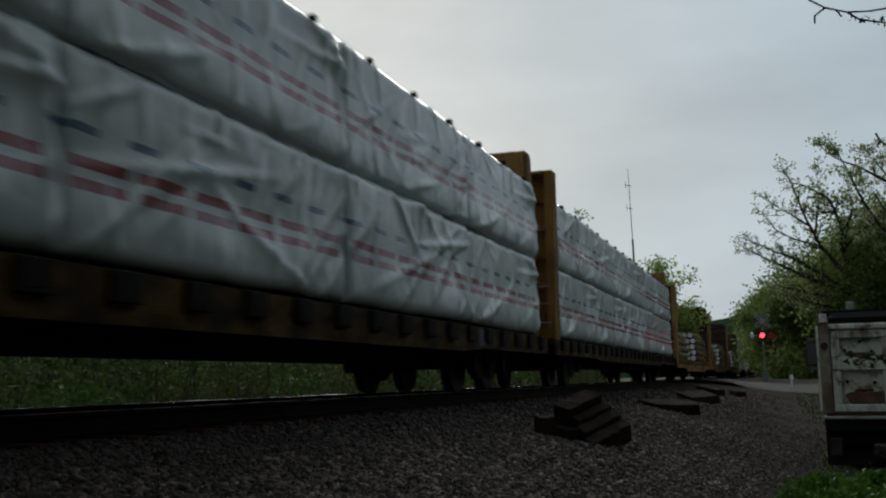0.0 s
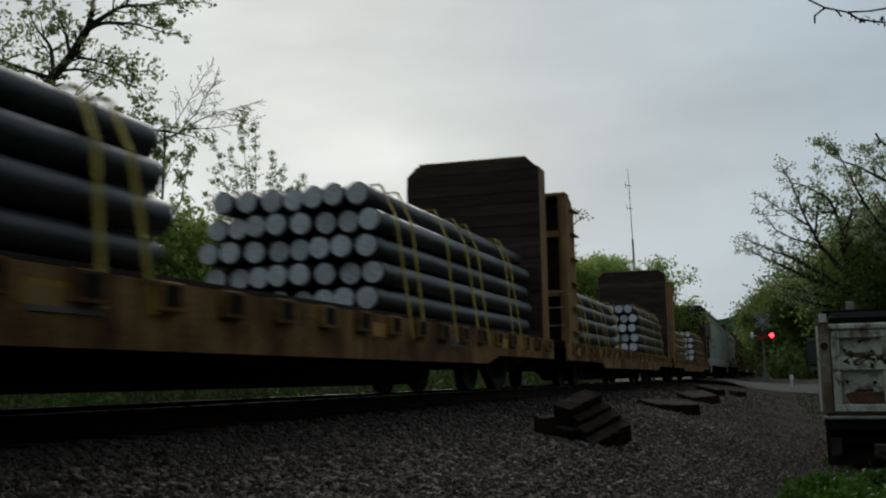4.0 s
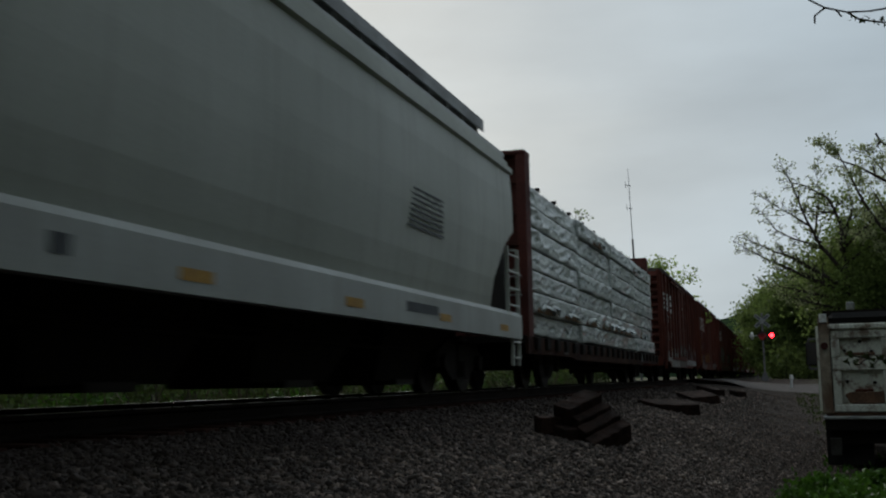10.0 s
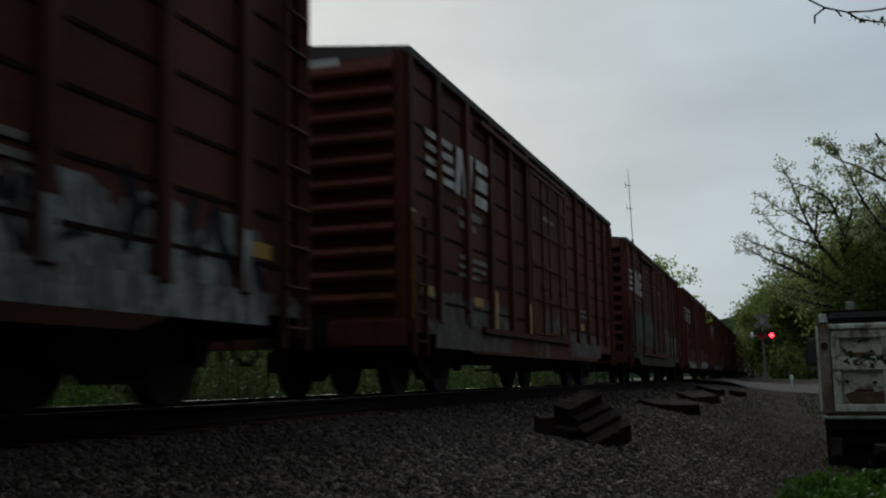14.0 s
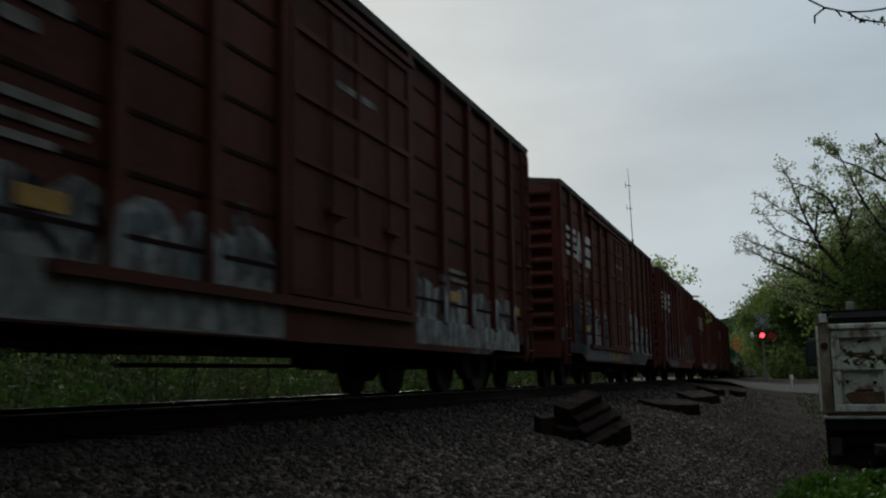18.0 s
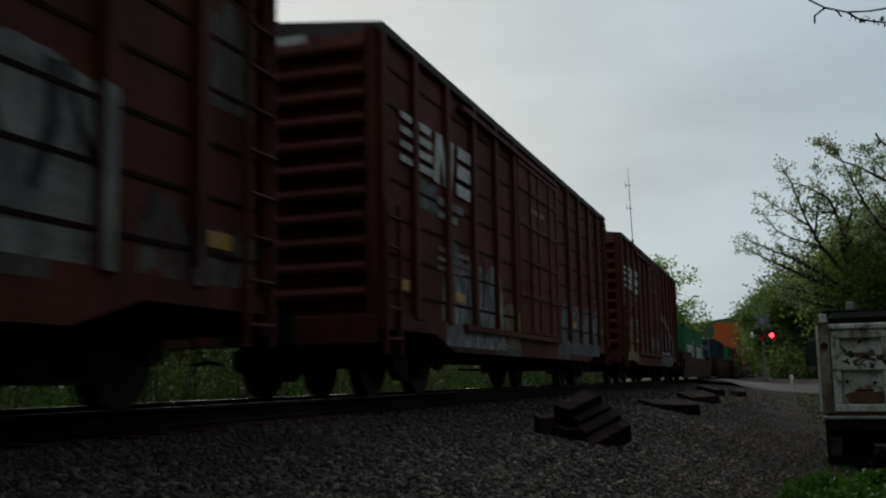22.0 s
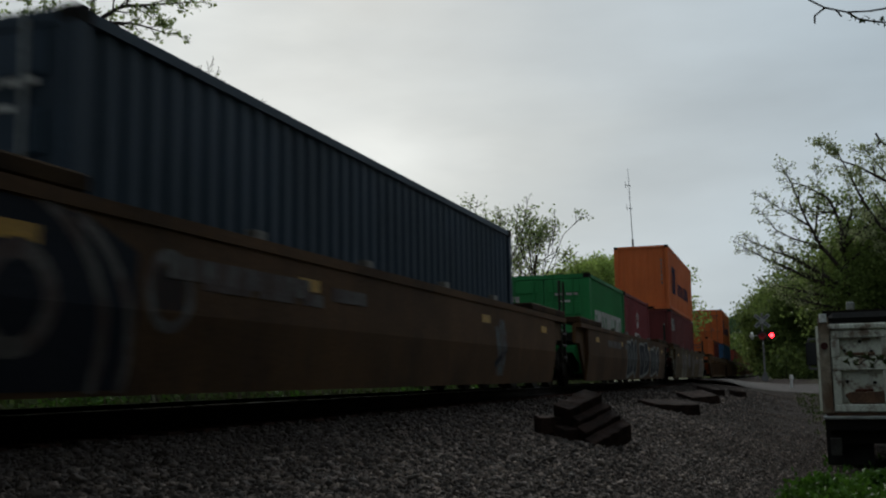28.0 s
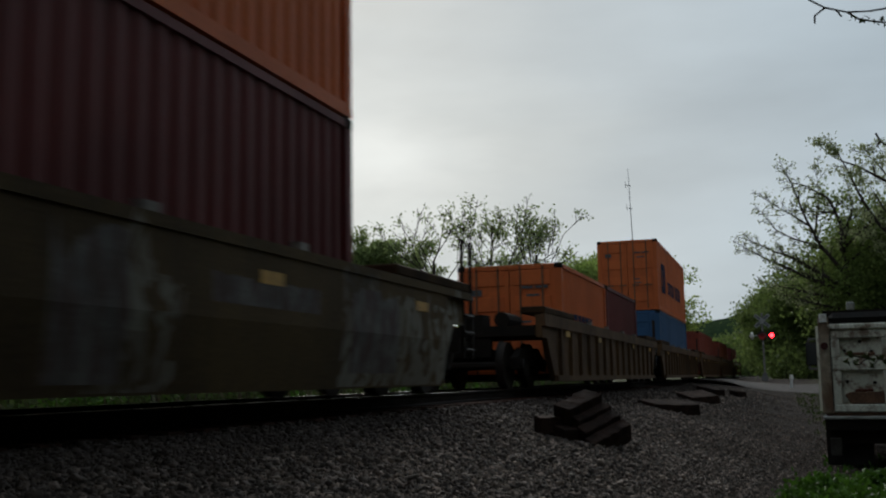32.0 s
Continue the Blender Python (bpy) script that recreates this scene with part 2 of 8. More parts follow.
M["tie"] = surface("creosoted_timber", (0.028, 0.0135, 0.010), (0.048, 0.022, 0.016), 0.9, s1=3.0, s2=40, bump=0.5, stretch=(1, 6, 6), random_tint=0.3, spec=0.1)
M["wrap"] = layer_paint(surface("white_lumber_wrap", (0.62, 0.66, 0.66), (0.54, 0.59, 0.60), 0.20, spec=0.65, s1=1.3, s2=2.2, bump=0.45, fine=0.05, deep=0.07, ridged=True, stretch=(1, 1.0, 0.7)), wrap_print)
M["wrap_silver"] = surface("grey_white_lumber_wrap", (0.62, 0.66, 0.65), (0.48, 0.52, 0.50), 0.26, spec=0.8, s1=1.6, s2=3.4, bump=0.35, fine=0.06, stretch=(1, 0.45, 2.6), deep=0.05, ridged=True, random_tint=0.12)


def silver_print(N, Lk, co):
    """A row of small dark green smudges printed along each wrapped layer."""
    sep = N("ShaderNodeSeparateXYZ")
    Lk(co, sep.inputs[0])
    n = N("ShaderNodeTexNoise")
    n.inputs["Scale"].default_value, n.inputs["Detail"].default_value = 1.0, 3
    mp = N("ShaderNodeMapping")
    mp.inputs["Scale"].default_value = (0, 3.2, 9.0)
    Lk(co, mp.inputs[0])
    Lk(mp.outputs[0], n.inputs["Vector"])
    m = mth(N, Lk, "MULTIPLY", band(N, Lk, sep.outputs[2], 0.12, 0.25), mth(N, Lk, "GREATER_THAN", n.outputs[0], 0.53))
    return mth(N, Lk, "MULTIPLY", m, 0.6), (0.10, 0.15, 0.13)


layer_paint(M["wrap_silver"], silver_print)
M["seam"] = surface("dark_sheet_seam", (0.030, 0.012, 0.009), (0.018, 0.009, 0.007), 0.9, spec=0.1)
M["kraft"] = surface("torn_kraft_paper", (0.26, 0.16, 0.09), (0.20, 0.12, 0.07), 0.9, s1=3)
# streaked yellow sill, blackened to carry shade from the overhanging lumber
M["sill_dark"] = surface("grimy_shaded_yellow_sill_paint", (0.018, 0.012, 0.008), (0.125, 0.070, 0.020), 0.85, spec=0.15, s1=1.5, stretch=(1, 1.2, 2.4), streak=0.6, streak_col=(0.02, 0.014, 0.01), fine=0.4)
M["sill_brown"] = surface("dirty_brown_cover_paint", (0.060, 0.034, 0.016), (0.028, 0.018, 0.012), 0.9, spec=0.12, s1=1.6)
M["sill_maroon"] = surface("grimy_maroon_sill_paint", (0.026, 0.011, 0.010), (0.06, 0.03, 0.02), 0.88, spec=0.12, s1=1.5)
M["rod"] = surface("dull_lock_rod", (0.20, 0.11, 0.06), (0.14, 0.08, 0.05), 0.6, 0.3)
M["yellow"] = surface("faded_yellow_paint", (0.34, 0.19, 0.05), (0.20, 0.11, 0.04), 0.8, spec=0.2, s1=1.1, streak=0.85, streak_col=(0.08, 0.045, 0.03))
M["tan"] = surface("tan_yellow_paint", (0.38, 0.23, 0.085), (0.26, 0.15, 0.06), 0.8, spec=0.2, s1=1.1, streak=0.8, streak_col=(0.10, 0.055, 0.03))
M["tan_sill"] = surface("rusty_tan_sill_paint", (0.36, 0.21, 0.075), (0.13, 0.065, 0.03), 0.85, spec=0.2, s1=1.7, streak=0.75, streak_col=(0.05, 0.028, 0.018), fine=0.35)
M["ylw_bright"] = surface("yellow_webbing", (0.55, 0.42, 0.05), (0.42, 0.32, 0.04), 0.7, s1=4)
M["well_tan"] = surface("dull_tan_paint", (0.120, 0.066, 0.030), (0.075, 0.043, 0.023), 0.7, s1=1.0, streak=0.55, streak_col=(0.05, 0.03, 0.022), spec=0.2)
M["reflect"] = surface("yellow_reflector", (0.55, 0.30, 0.03), (0.45, 0.24, 0.03), 0.4, s1=6)
M["pipe"] = surface("dark_coated_pipe", (0.040, 0.045, 0.050), (0.026, 0.030, 0.034), 0.42, spec=0.4, s1=1.0, stretch=(1, 0.2, 1), bump=0.05)
M["cap"] = surface("white_plastic_cap", (0.68, 0.74, 0.78), (0.60, 0.66, 0.70), 0.45, s1=4, random_tint=0.12)
M["plank"] = surface("weathered_bulkhead_planks", (0.050, 0.038, 0.034), (0.085, 0.062, 0.052), 0.9, s1=2.2, stretch=(0.6, 1, 5), streak=0.0, random_tint=0.3, spec=0.15)
M["maroon_steel"] = surface("oxide_red_steel", (0.12, 0.035, 0.028), (0.075, 0.026, 0.022), 0.75, s1=1.2, streak=0.4, spec=0.25)
M["hopper"] = surface("pale_grey_hopper_paint", (0.54, 0.57, 0.52), (0.46, 0.49, 0.44), 0.5, s1=0.35, streak=0.28, streak_col=(0.26, 0.25, 0.22), fine=0.06, bump=0.05)
M["hopper_sill"] = surface("white_grey_sill_paint", (0.55, 0.58, 0.56), (0.46, 0.48, 0.46), 0.45, s1=0.8, streak=0.25, streak_col=(0.25, 0.22, 0.19), fine=0.06, bump=0.05)
M["grating"] = surface("galvanised_grating", (0.22, 0.23, 0.23), (0.16, 0.16, 0.16), 0.5, 0.5)
M["dark_mark"] = surface("dark_stencil_paint", (0.06, 0.065, 0.075), (0.10, 0.11, 0.12), 0.6, s1=4)
M["white_mark"] = surface("white_stencil_paint", (0.62, 0.62, 0.60), (0.34, 0.31, 0.29), 0.65, s1=2.5)
M["pale_mark"] = surface("faded_stencil_paint", (0.24, 0.225, 0.21), (0.10, 0.085, 0.075), 0.7, s1=3)
M["blue_mark"] = surface("dark_blue_lettering_paint", (0.010, 0.018, 0.055), (0.014, 0.024, 0.065), 0.8, spec=0.15, s1=4)
M["well"] = layer_paint(surface("well_car_brown_paint", (0.120, 0.058, 0.021), (0.066, 0.034, 0.015), 0.75, spec=0.22, s1=0.7, streak=0.5, streak_col=(0.04, 0.026, 0.02)), graffiti(0.14, 1.25, 0.74, ((0.42, 0.42, 0.40), (0.10, 0.17, 0.22), (0.25, 0.22, 0.18), (0.03, 0.035, 0.045))))
M["well_dark"] = surface("grimy_dark_well_paint", (0.058, 0.030, 0.016), (0.030, 0.018, 0.012), 0.85, spec=0.2, s1=0.7, streak=0.5, streak_col=(0.022, 0.015, 0.012))
M["well_olive"] = layer_paint(surface("well_car_olive_paint", (0.100, 0.066, 0.026), (0.058, 0.038, 0.018), 0.75, spec=0.22, s1=0.7, streak=0.5, streak_col=(0.05, 0.035, 0.024)), graffiti(0.14, 1.35, 0.5, ((0.24, 0.23, 0.20), (0.16, 0.14, 0.115), (0.20, 0.18, 0.15), (0.08, 0.07, 0.06))))


def container_paint(name, c, c2):
    return surface(name, c, c2, 0.58, spec=0.35, s1=0.6, streak=0.22, streak_col=tuple(0.45 * k for k in c), fine=0.1, bump=0.08)


M["c_green"] = container_paint("green_container_paint", (0.018, 0.23, 0.062), (0.018, 0.185, 0.052))
M["c_dkgreen"] = container_paint("dark_green_container_paint", (0.013, 0.145, 0.058), (0.014, 0.12, 0.050))
M["c_navy"] = container_paint("navy_container_paint", (0.022, 0.044, 0.075), (0.019, 0.036, 0.058))
M["c_orange"] = container_paint("orange_container_paint", (0.66, 0.150, 0.036), (0.54, 0.122, 0.032))
M["c_maroon"] = container_paint("maroon_container_paint", (0.14, 0.018, 0.018), (0.10, 0.015, 0.016))
M["c_crimson"] = container_paint("crimson_container_paint", (0.23, 0.020, 0.028), (0.17, 0.017, 0.024))
M["c_blue"] = container_paint("blue_container_paint", (0.03, 0.10, 0.22), (0.025, 0.085, 0.18))
M["c_red"] = container_paint("red_container_paint", (0.24, 0.045, 0.025), (0.18, 0.036, 0.022))
M["sticker"] = surface("pale_placard", (0.26, 0.28, 0.26), (0.16, 0.17, 0.16), 0.5, s1=5)
M["old_tie"] = surface("rotten_creosoted_timber", (0.038, 0.022, 0.017), (0.018, 0.012, 0.010), 0.95, s1=5.0, s2=40, bump=0.7, fine=0.35, spec=0.1, random_tint=0.3)
M["gravel"] = surface("grey_ballast_stone", (0.118, 0.092, 0.076), (0.056, 0.043, 0.036), 0.8, s1=6.0, s2=60, bump=0.5, island=0.95, spec=0.35)


def rail_shade_tint(N, Lk, co):
    """Rust tint and painted train shade on rail-side stones, thinning outward in patches."""
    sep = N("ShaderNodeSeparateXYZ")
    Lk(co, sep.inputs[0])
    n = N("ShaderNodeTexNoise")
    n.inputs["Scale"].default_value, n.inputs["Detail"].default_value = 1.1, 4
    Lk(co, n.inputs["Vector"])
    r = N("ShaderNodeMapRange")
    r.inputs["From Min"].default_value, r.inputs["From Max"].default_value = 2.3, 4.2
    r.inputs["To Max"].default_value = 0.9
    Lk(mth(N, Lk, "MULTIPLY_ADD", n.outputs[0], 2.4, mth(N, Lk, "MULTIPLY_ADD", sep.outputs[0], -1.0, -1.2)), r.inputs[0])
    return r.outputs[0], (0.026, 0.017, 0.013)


layer_paint(M["gravel"], rail_shade_tint)
# near-black bed colour includes the shade beneath the train
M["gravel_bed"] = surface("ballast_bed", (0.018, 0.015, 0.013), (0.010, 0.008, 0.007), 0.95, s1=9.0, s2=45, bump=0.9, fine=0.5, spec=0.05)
M["dry_grass"] = surface("dry_stems", (0.10, 0.085, 0.05), (0.07, 0.06, 0.035), 0.85, s1=1.5, island=0.4)
def foliage(name, c, c2, glow=0.5):
    """Thin leaves: part of the light goes through them; colour varies leaf by leaf."""
    m = surface(name, c, c2, 0.6, s1=0.4, island=0.4, fine=0.15, bump=0, spec=0.18)
    nt = m.node_tree
    b = nt.nodes["Principled BSDF"]
    out = nt.nodes["Material Output"]
    tr, mx = nt.nodes.new("ShaderNodeBsdfTranslucent"), nt.nodes.new("ShaderNodeMixShader")
    mx.inputs[0].default_value = glow
    nt.links.new(b.inputs["Base Color"].links[0].from_socket, tr.inputs["Color"])
    nt.links.new(b.outputs[0], mx.inputs[1])
    nt.links.new(tr.outputs[0], mx.inputs[2])
    nt.links.new(mx.outputs[0], out.inputs["Surface"])
    return m


M["leaf"] = foliage("young_tree_leaves", (0.23, 0.28, 0.11), (0.27, 0.30, 0.125), 0.6)
M["leaf_bright"] = foliage("bright_spring_leaves", (0.24, 0.35, 0.085), (0.30, 0.39, 0.11), 0.62)
M["leaf_dark"] = foliage("shaded_green_leaves", (0.14, 0.20, 0.055), (0.17, 0.23, 0.065), 0.6)
M["leaf_mid"] = foliage("fresh_sparse_leaves", (0.20, 0.27, 0.10), (0.24, 0.30, 0.12), 0.6)
M["leaf_wood"] = foliage("woodland_leaves", (0.115, 0.172, 0.046), (0.145, 0.20, 0.056), 0.55)
M["leaf_low"] = foliage("deep_green_leaves", (0.09, 0.15, 0.035), (0.13, 0.19, 0.05), 0.5)
M["leaf_far"] = foliage("grey_green_new_leaves", (0.26, 0.31, 0.15), (0.30, 0.34, 0.18), 0.6)
M["weed_leaf"] = foliage("low_weed_leaves", (0.050, 0.130, 0.014), (0.075, 0.16, 0.022), 0.35)
M["brush_leaf"] = foliage("dull_undergrowth_leaves", (0.050, 0.080, 0.021), (0.074, 0.098, 0.034), 0.45)
M["sprig_leaf"] = foliage("dark_sprig_leaves", (0.03, 0.05, 0.015), (0.045, 0.06, 0.02), 0.3)
M["grass"] = foliage("spring_grass", (0.050, 0.085, 0.02), (0.075, 0.09, 0.032), 0.4)
M["bark"] = surface("grey_brown_bark", (0.060, 0.050, 0.042), (0.036, 0.030, 0.026), 0.92, s1=5, s2=40, bump=0.6, spec=0.15)
M["asphalt"] = surface("worn_asphalt", (0.066, 0.064, 0.064), (0.045, 0.044, 0.044), 0.85, s1=1.0, s2=60, bump=0.4, spec=0.25)
M["mast"] = surface("grey_mast_paint", (0.10, 0.10, 0.11), (0.07, 0.07, 0.075), 0.6)
M["alu"] = surface("galvanised_post", (0.40, 0.41, 0.42), (0.32, 0.33, 0.34), 0.5, 0.4)
M["sign_white"] = surface("crossbuck_white", (0.75, 0.76, 0.74), (0.62, 0.63, 0.61), 0.6)
M["sign_grey"] = surface("dull_crossbuck_paint", (0.34, 0.35, 0.34), (0.24, 0.25, 0.24), 0.7, s1=3)
M["signal_post"] = surface("weathered_signal_post", (0.20, 0.20, 0.20), (0.14, 0.14, 0.14), 0.6, 0.3)
M["lamp_black"] = surface("matt_black_hood", (0.015, 0.015, 0.015), (0.02, 0.02, 0.02), 0.7)
M["lens_off"] = surface("dark_red_lens", (0.06, 0.008, 0.008), (0.05, 0.007, 0.007), 0.25)
M["truck_white"] = surface("chipped_white_truck_paint", (0.74, 0.77, 0.68), (0.60, 0.62, 0.53), 0.6, s1=1.8, streak=0.7, streak_col=(0.12, 0.065, 0.035), fine=0.12)


def rust_chips(N, Lk, co):
    n = N("ShaderNodeTexNoise")
    n.inputs["Scale"].default_value, n.inputs["Detail"].default_value, n.inputs["Roughness"].default_value = 4.5, 8, 0.72
    Lk(co, n.inputs["Vector"])
    r = N("ShaderNodeMapRange")
    r.inputs["From Min"].default_value, r.inputs["From Max"].default_value, r.inputs["To Max"].default_value = 0.50, 0.60, 0.9
    Lk(n.outputs[0], r.inputs[0])
    return r.outputs[0], (0.15, 0.085, 0.05)


layer_paint(M["truck_white"], rust_chips)
M["truck_rust"] = surface("rusted_steel_edge", (0.17, 0.09, 0.05), (0.10, 0.055, 0.035), 0.85, s1=5)
M["mud_grey"] = surface("muddy_grey_plate", (0.045, 0.043, 0.038), (0.030, 0.026, 0.022), 0.8, s1=5)
M["truck_post"] = surface("rust_stained_white_post", (0.50, 0.46, 0.36), (0.16, 0.10, 0.06), 0.7, s1=2.2, s2=30, streak=0.9, streak_col=(0.09, 0.05, 0.03), fine=0.25, stretch=(1, 1, 0.6))
M["rust_red"] = surface("red_rust_flakes", (0.12, 0.035, 0.02), (0.06, 0.022, 0.014), 0.95, s1=9, bump=0.6)
M["rubber"] = surface("worn_rubber", (0.02, 0.02, 0.02), (0.03, 0.028, 0.026), 0.85, spec=0.15)
M["glass"] = surface("dark_glass", (0.02, 0.024, 0.026), (0.02, 0.024, 0.026), 0.08, s1=1, bump=0, fine=0)
M["chrome"] = surface("chrome", (0.6, 0.6, 0.6), (0.5, 0.5, 0.5), 0.18, 1.0, bump=0)
M["tag_dark"] = surface("sprayed_dark_blue_paint", (0.010, 0.013, 0.022), (0.016, 0.018, 0.026), 0.7, s1=3, spec=0.15)
M["tag_grey"] = surface("sprayed_dull_grey_paint", (0.15, 0.145, 0.14), (0.08, 0.075, 0.07), 0.7, s1=3)
M["tag_dim"] = surface("sprayed_dim_green_paint", (0.026, 0.045, 0.024), (0.014, 0.026, 0.014), 0.7, s1=2.5, streak=0.5, streak_col=(0.04, 0.022, 0.017))
M["tag_white"] = surface("sprayed_white_paint", (0.43, 0.47, 0.475), (0.23, 0.26, 0.27), 0.65, s1=3)
M["tag_chalk"] = surface("sprayed_chalky_worn_paint", (0.31, 0.31, 0.295), (0.16, 0.16, 0.15), 0.7, s1=4, streak=0.4, streak_col=(0.09, 0.06, 0.045))
M["tag_blue"] = surface("sprayed_pale_blue_paint", (0.12, 0.18, 0.205), (0.07, 0.11, 0.13), 0.65, s1=3)
M["tag_yellow"] = surface("sprayed_dull_yellow_paint", (0.36, 0.27, 0.08), (0.20, 0.15, 0.05), 0.65, s1=3)


def worn_off(N, Lk, co):
    """Where sprayed paint has weathered away to the brown beneath, in vertical streaks and flecks."""
    mp = N("ShaderNodeMapping")
    mp.inputs["Scale"].default_value = (3.0, 5.0, 1.6)
    Lk(co, mp.inputs[0])
    n = N("ShaderNodeTexNoise")
    n.inputs["Scale"].default_value, n.inputs["Detail"].default_value, n.inputs["Roughness"].default_value = 1.6, 7, 0.7
    Lk(mp.outputs[0], n.inputs["Vector"])
    r = N("ShaderNodeMapRange")
    r.inputs["From Min"].default_value, r.inputs["From Max"].default_value, r.inputs["To Max"].default_value = 0.41, 0.57, 0.88
    Lk(n.outputs[0], r.inputs[0])
    return r.outputs[0], (0.055, 0.022, 0.017)


for tag in ("tag_white", "tag_blue", "tag_grey", "tag_yellow"):
    layer_paint(M[tag], worn_off)
M["hill"] = surface("distant_woods", (0.018, 0.034, 0.018), (0.030, 0.048, 0.024), 1.0, spec=0.0, s1=0.03, s2=0.3, fine=0.4, bump=0.0)


def lit_red():
    m = bpy.data.materials.new("lit_red_lens")
    m.use_nodes = True
    b = m.node_tree.nodes["Principled BSDF"]
    b.inputs["Base Color"].default_value = (0.5, 0.01, 0.01, 1)
    b.inputs["Emission Color"].default_value = (1.0, 0.016, 0.022, 1)
    b.inputs["Emission Strength"].default_value = 14.0
    return m


M["lens_lit"] = lit_red()


def ground_paint():
    """Ground: ballast grey by the track, brown dirt and grass away from it, all mixed by noise."""
    m = surface("ground_soil_and_gravel", (0.036, 0.027, 0.021), (0.012, 0.009, 0.007), 0.95, s1=2.6, s2=26, bump=1.0, fine=0.6, spec=0.1, deep=0.05)

    def grass(N, Lk, co):
        sep = N("ShaderNodeSeparateXYZ")
        Lk(co, sep.inputs[0])
        n = N("ShaderNodeTexNoise")
        n.inputs["Scale"].default_value, n.inputs["Detail"].default_value = 0.35, 6
        Lk(co, n.inputs["Vector"])
        far = mth(N, Lk, "ABSOLUTE", mth(N, Lk, "ADD", sep.outputs[0], 2.6))
        f = N("ShaderNodeMapRange")
        f.inputs["From Min"].default_value, f.inputs["From Max"].default_value = 4.0, 6.5
        Lk(mth(N, Lk, "MULTIPLY_ADD", n.outputs[0], 3.0, mth(N, Lk, "SUBTRACT", far, 1.5)), f.inputs[0])
        n2 = N("ShaderNodeTexNoise")
        n2.inputs["Scale"].default_value = 3.0
        Lk(co, n2.inputs["Vector"])
        c = N("ShaderNodeMix")
        c.data_type = "RGBA"
        c.inputs["A"].default_value, c.inputs["B"].default_value = (0.045, 0.062, 0.02, 1), (0.075, 0.07, 0.035, 1)
        Lk(n2.outputs[0], c.inputs["Factor"])
        return f.outputs[0], c.outputs["Result"]
    return layer_paint(m, grass)


M["ground"] = ground_paint()


# ---- mesh helpers ----
def box(bm, x0, x1, y0, y1, z0, z1):
    v = [bm.verts.new(c) for c in ((x0, y0, z0), (x1, y0, z0), (x1, y1, z0), (x0, y1, z0), (x0, y0, z1), (x1, y0, z1), (x1, y1, z1), (x0, y1, z1))]
    for f in ((3, 2, 1, 0), (4, 5, 6, 7), (0, 1, 5, 4), (1, 2, 6, 5), (2, 3, 7, 6), (3, 0, 4, 7)):
        bm.faces.new([v[i] for i in f])


def prism(bm, pts, axis, a, b):
    """A polygon of pts swept along an axis from a to b. pts are (y, z) for x, (x, z) for y, (x, y) for z."""
    def at(p, w):
        return {"x": (w, p[0], p[1]), "y": (p[0], w, p[1]), "z": (p[0], p[1], w)}[axis]
    lo, hi = [bm.verts.new(at(p, a)) for p in pts], [bm.verts.new(at(p, b)) for p in pts]
    n = len(pts)
    bm.faces.new(lo)
    bm.faces.new(hi[::-1])
    for i in range(n):
        bm.faces.new((lo[i], hi[i], hi[(i + 1) % n], lo[(i + 1) % n]))


def cyl(bm, p0, p1, r, n=8, r1=None, caps=True):
    p0, p1 = Vector(p0), Vector(p1)
    q = (p1 - p0).to_track_quat("Z", "Y")
    r1 = r if r1 is None else r1
    lo = [bm.verts.new(p0 + q @ Vector((r * math.cos(a), r * math.sin(a), 0))) for a in (2 * math.pi * i / n for i in range(n))]
    hi = [bm.verts.new(p1 + q @ Vector((r1 * math.cos(a), r1 * math.sin(a), 0))) for a in (2 * math.pi * i / n for i in range(n))]
    for i in range(n):
        bm.faces.new((lo[i], lo[(i + 1) % n], hi[(i + 1) % n], hi[i]))
    if caps:
        bm.faces.new(lo[::-1])
        bm.faces.new(hi)


def finish(bm, name, material, bevel=0.0, smooth=False):
    bmesh.ops.recalc_face_normals(bm, faces=bm.faces)
    if bevel:
        bmesh.ops.bevel(bm, geom=list(bm.edges), offset=bevel, segments=1, affect="EDGES", clamp_overlap=True)
    me = bpy.data.meshes.new(name)
    bm.to_mesh(me)
    bm.free()
    me.materials.append(material)
    if smooth:
        me.polygons.foreach_set("use_smooth", [True] * len(me.polygons))
    return me


def part(name, bm, material, parent, label="", bevel=0.0, smooth=False, at=None):
    """Links a bmesh (or a ready mesh) as one mesh object under a thing or a part."""
    me = finish(bm, name, material, bevel, smooth) if isinstance(bm, bmesh.types.BMesh) else bm
    ob = new(name, me)
    ob.parent = parent
    if at is not None:
        ob.location = at
    if label:
        ob["label"] = label
    return ob


def boxes(*rows):
    bm = bmesh.new()
    for r in rows:
        box(bm, *r)
    return bm


def thing(name, label, category, group="", kind="", at=(0, 0, 0), mesh=None):
    ob = new(name, mesh)
    ob.location = at
    return tagged(ob, label, category, group, kind)


def np_mesh(name, verts, faces, material, smooth=False):
    """A mesh from numpy arrays: verts (n, 3) and faces (m, k)."""
    verts, faces = np.asarray(verts, np.float32), np.asarray(faces, np.int32)
    me = bpy.data.meshes.new(name)
    me.vertices.add(len(verts))
    me.vertices.foreach_set("co", verts.ravel())
    m, k = faces.shape
    me.loops.add(m * k)
    me.loops.foreach_set("vertex_index", faces.ravel())
    me.polygons.add(m)
    me.polygons.foreach_set("loop_start", np.arange(0, m * k, k, dtype=np.int32))
    if smooth:
        me.polygons.foreach_set("use_smooth", np.ones(m, bool))
    me.materials.append(material)
    me.update(calc_edges=True)
    me.validate()
    return me


# ---- the ground ----
TRACK_X = -5.80
SPEED = 12.0126


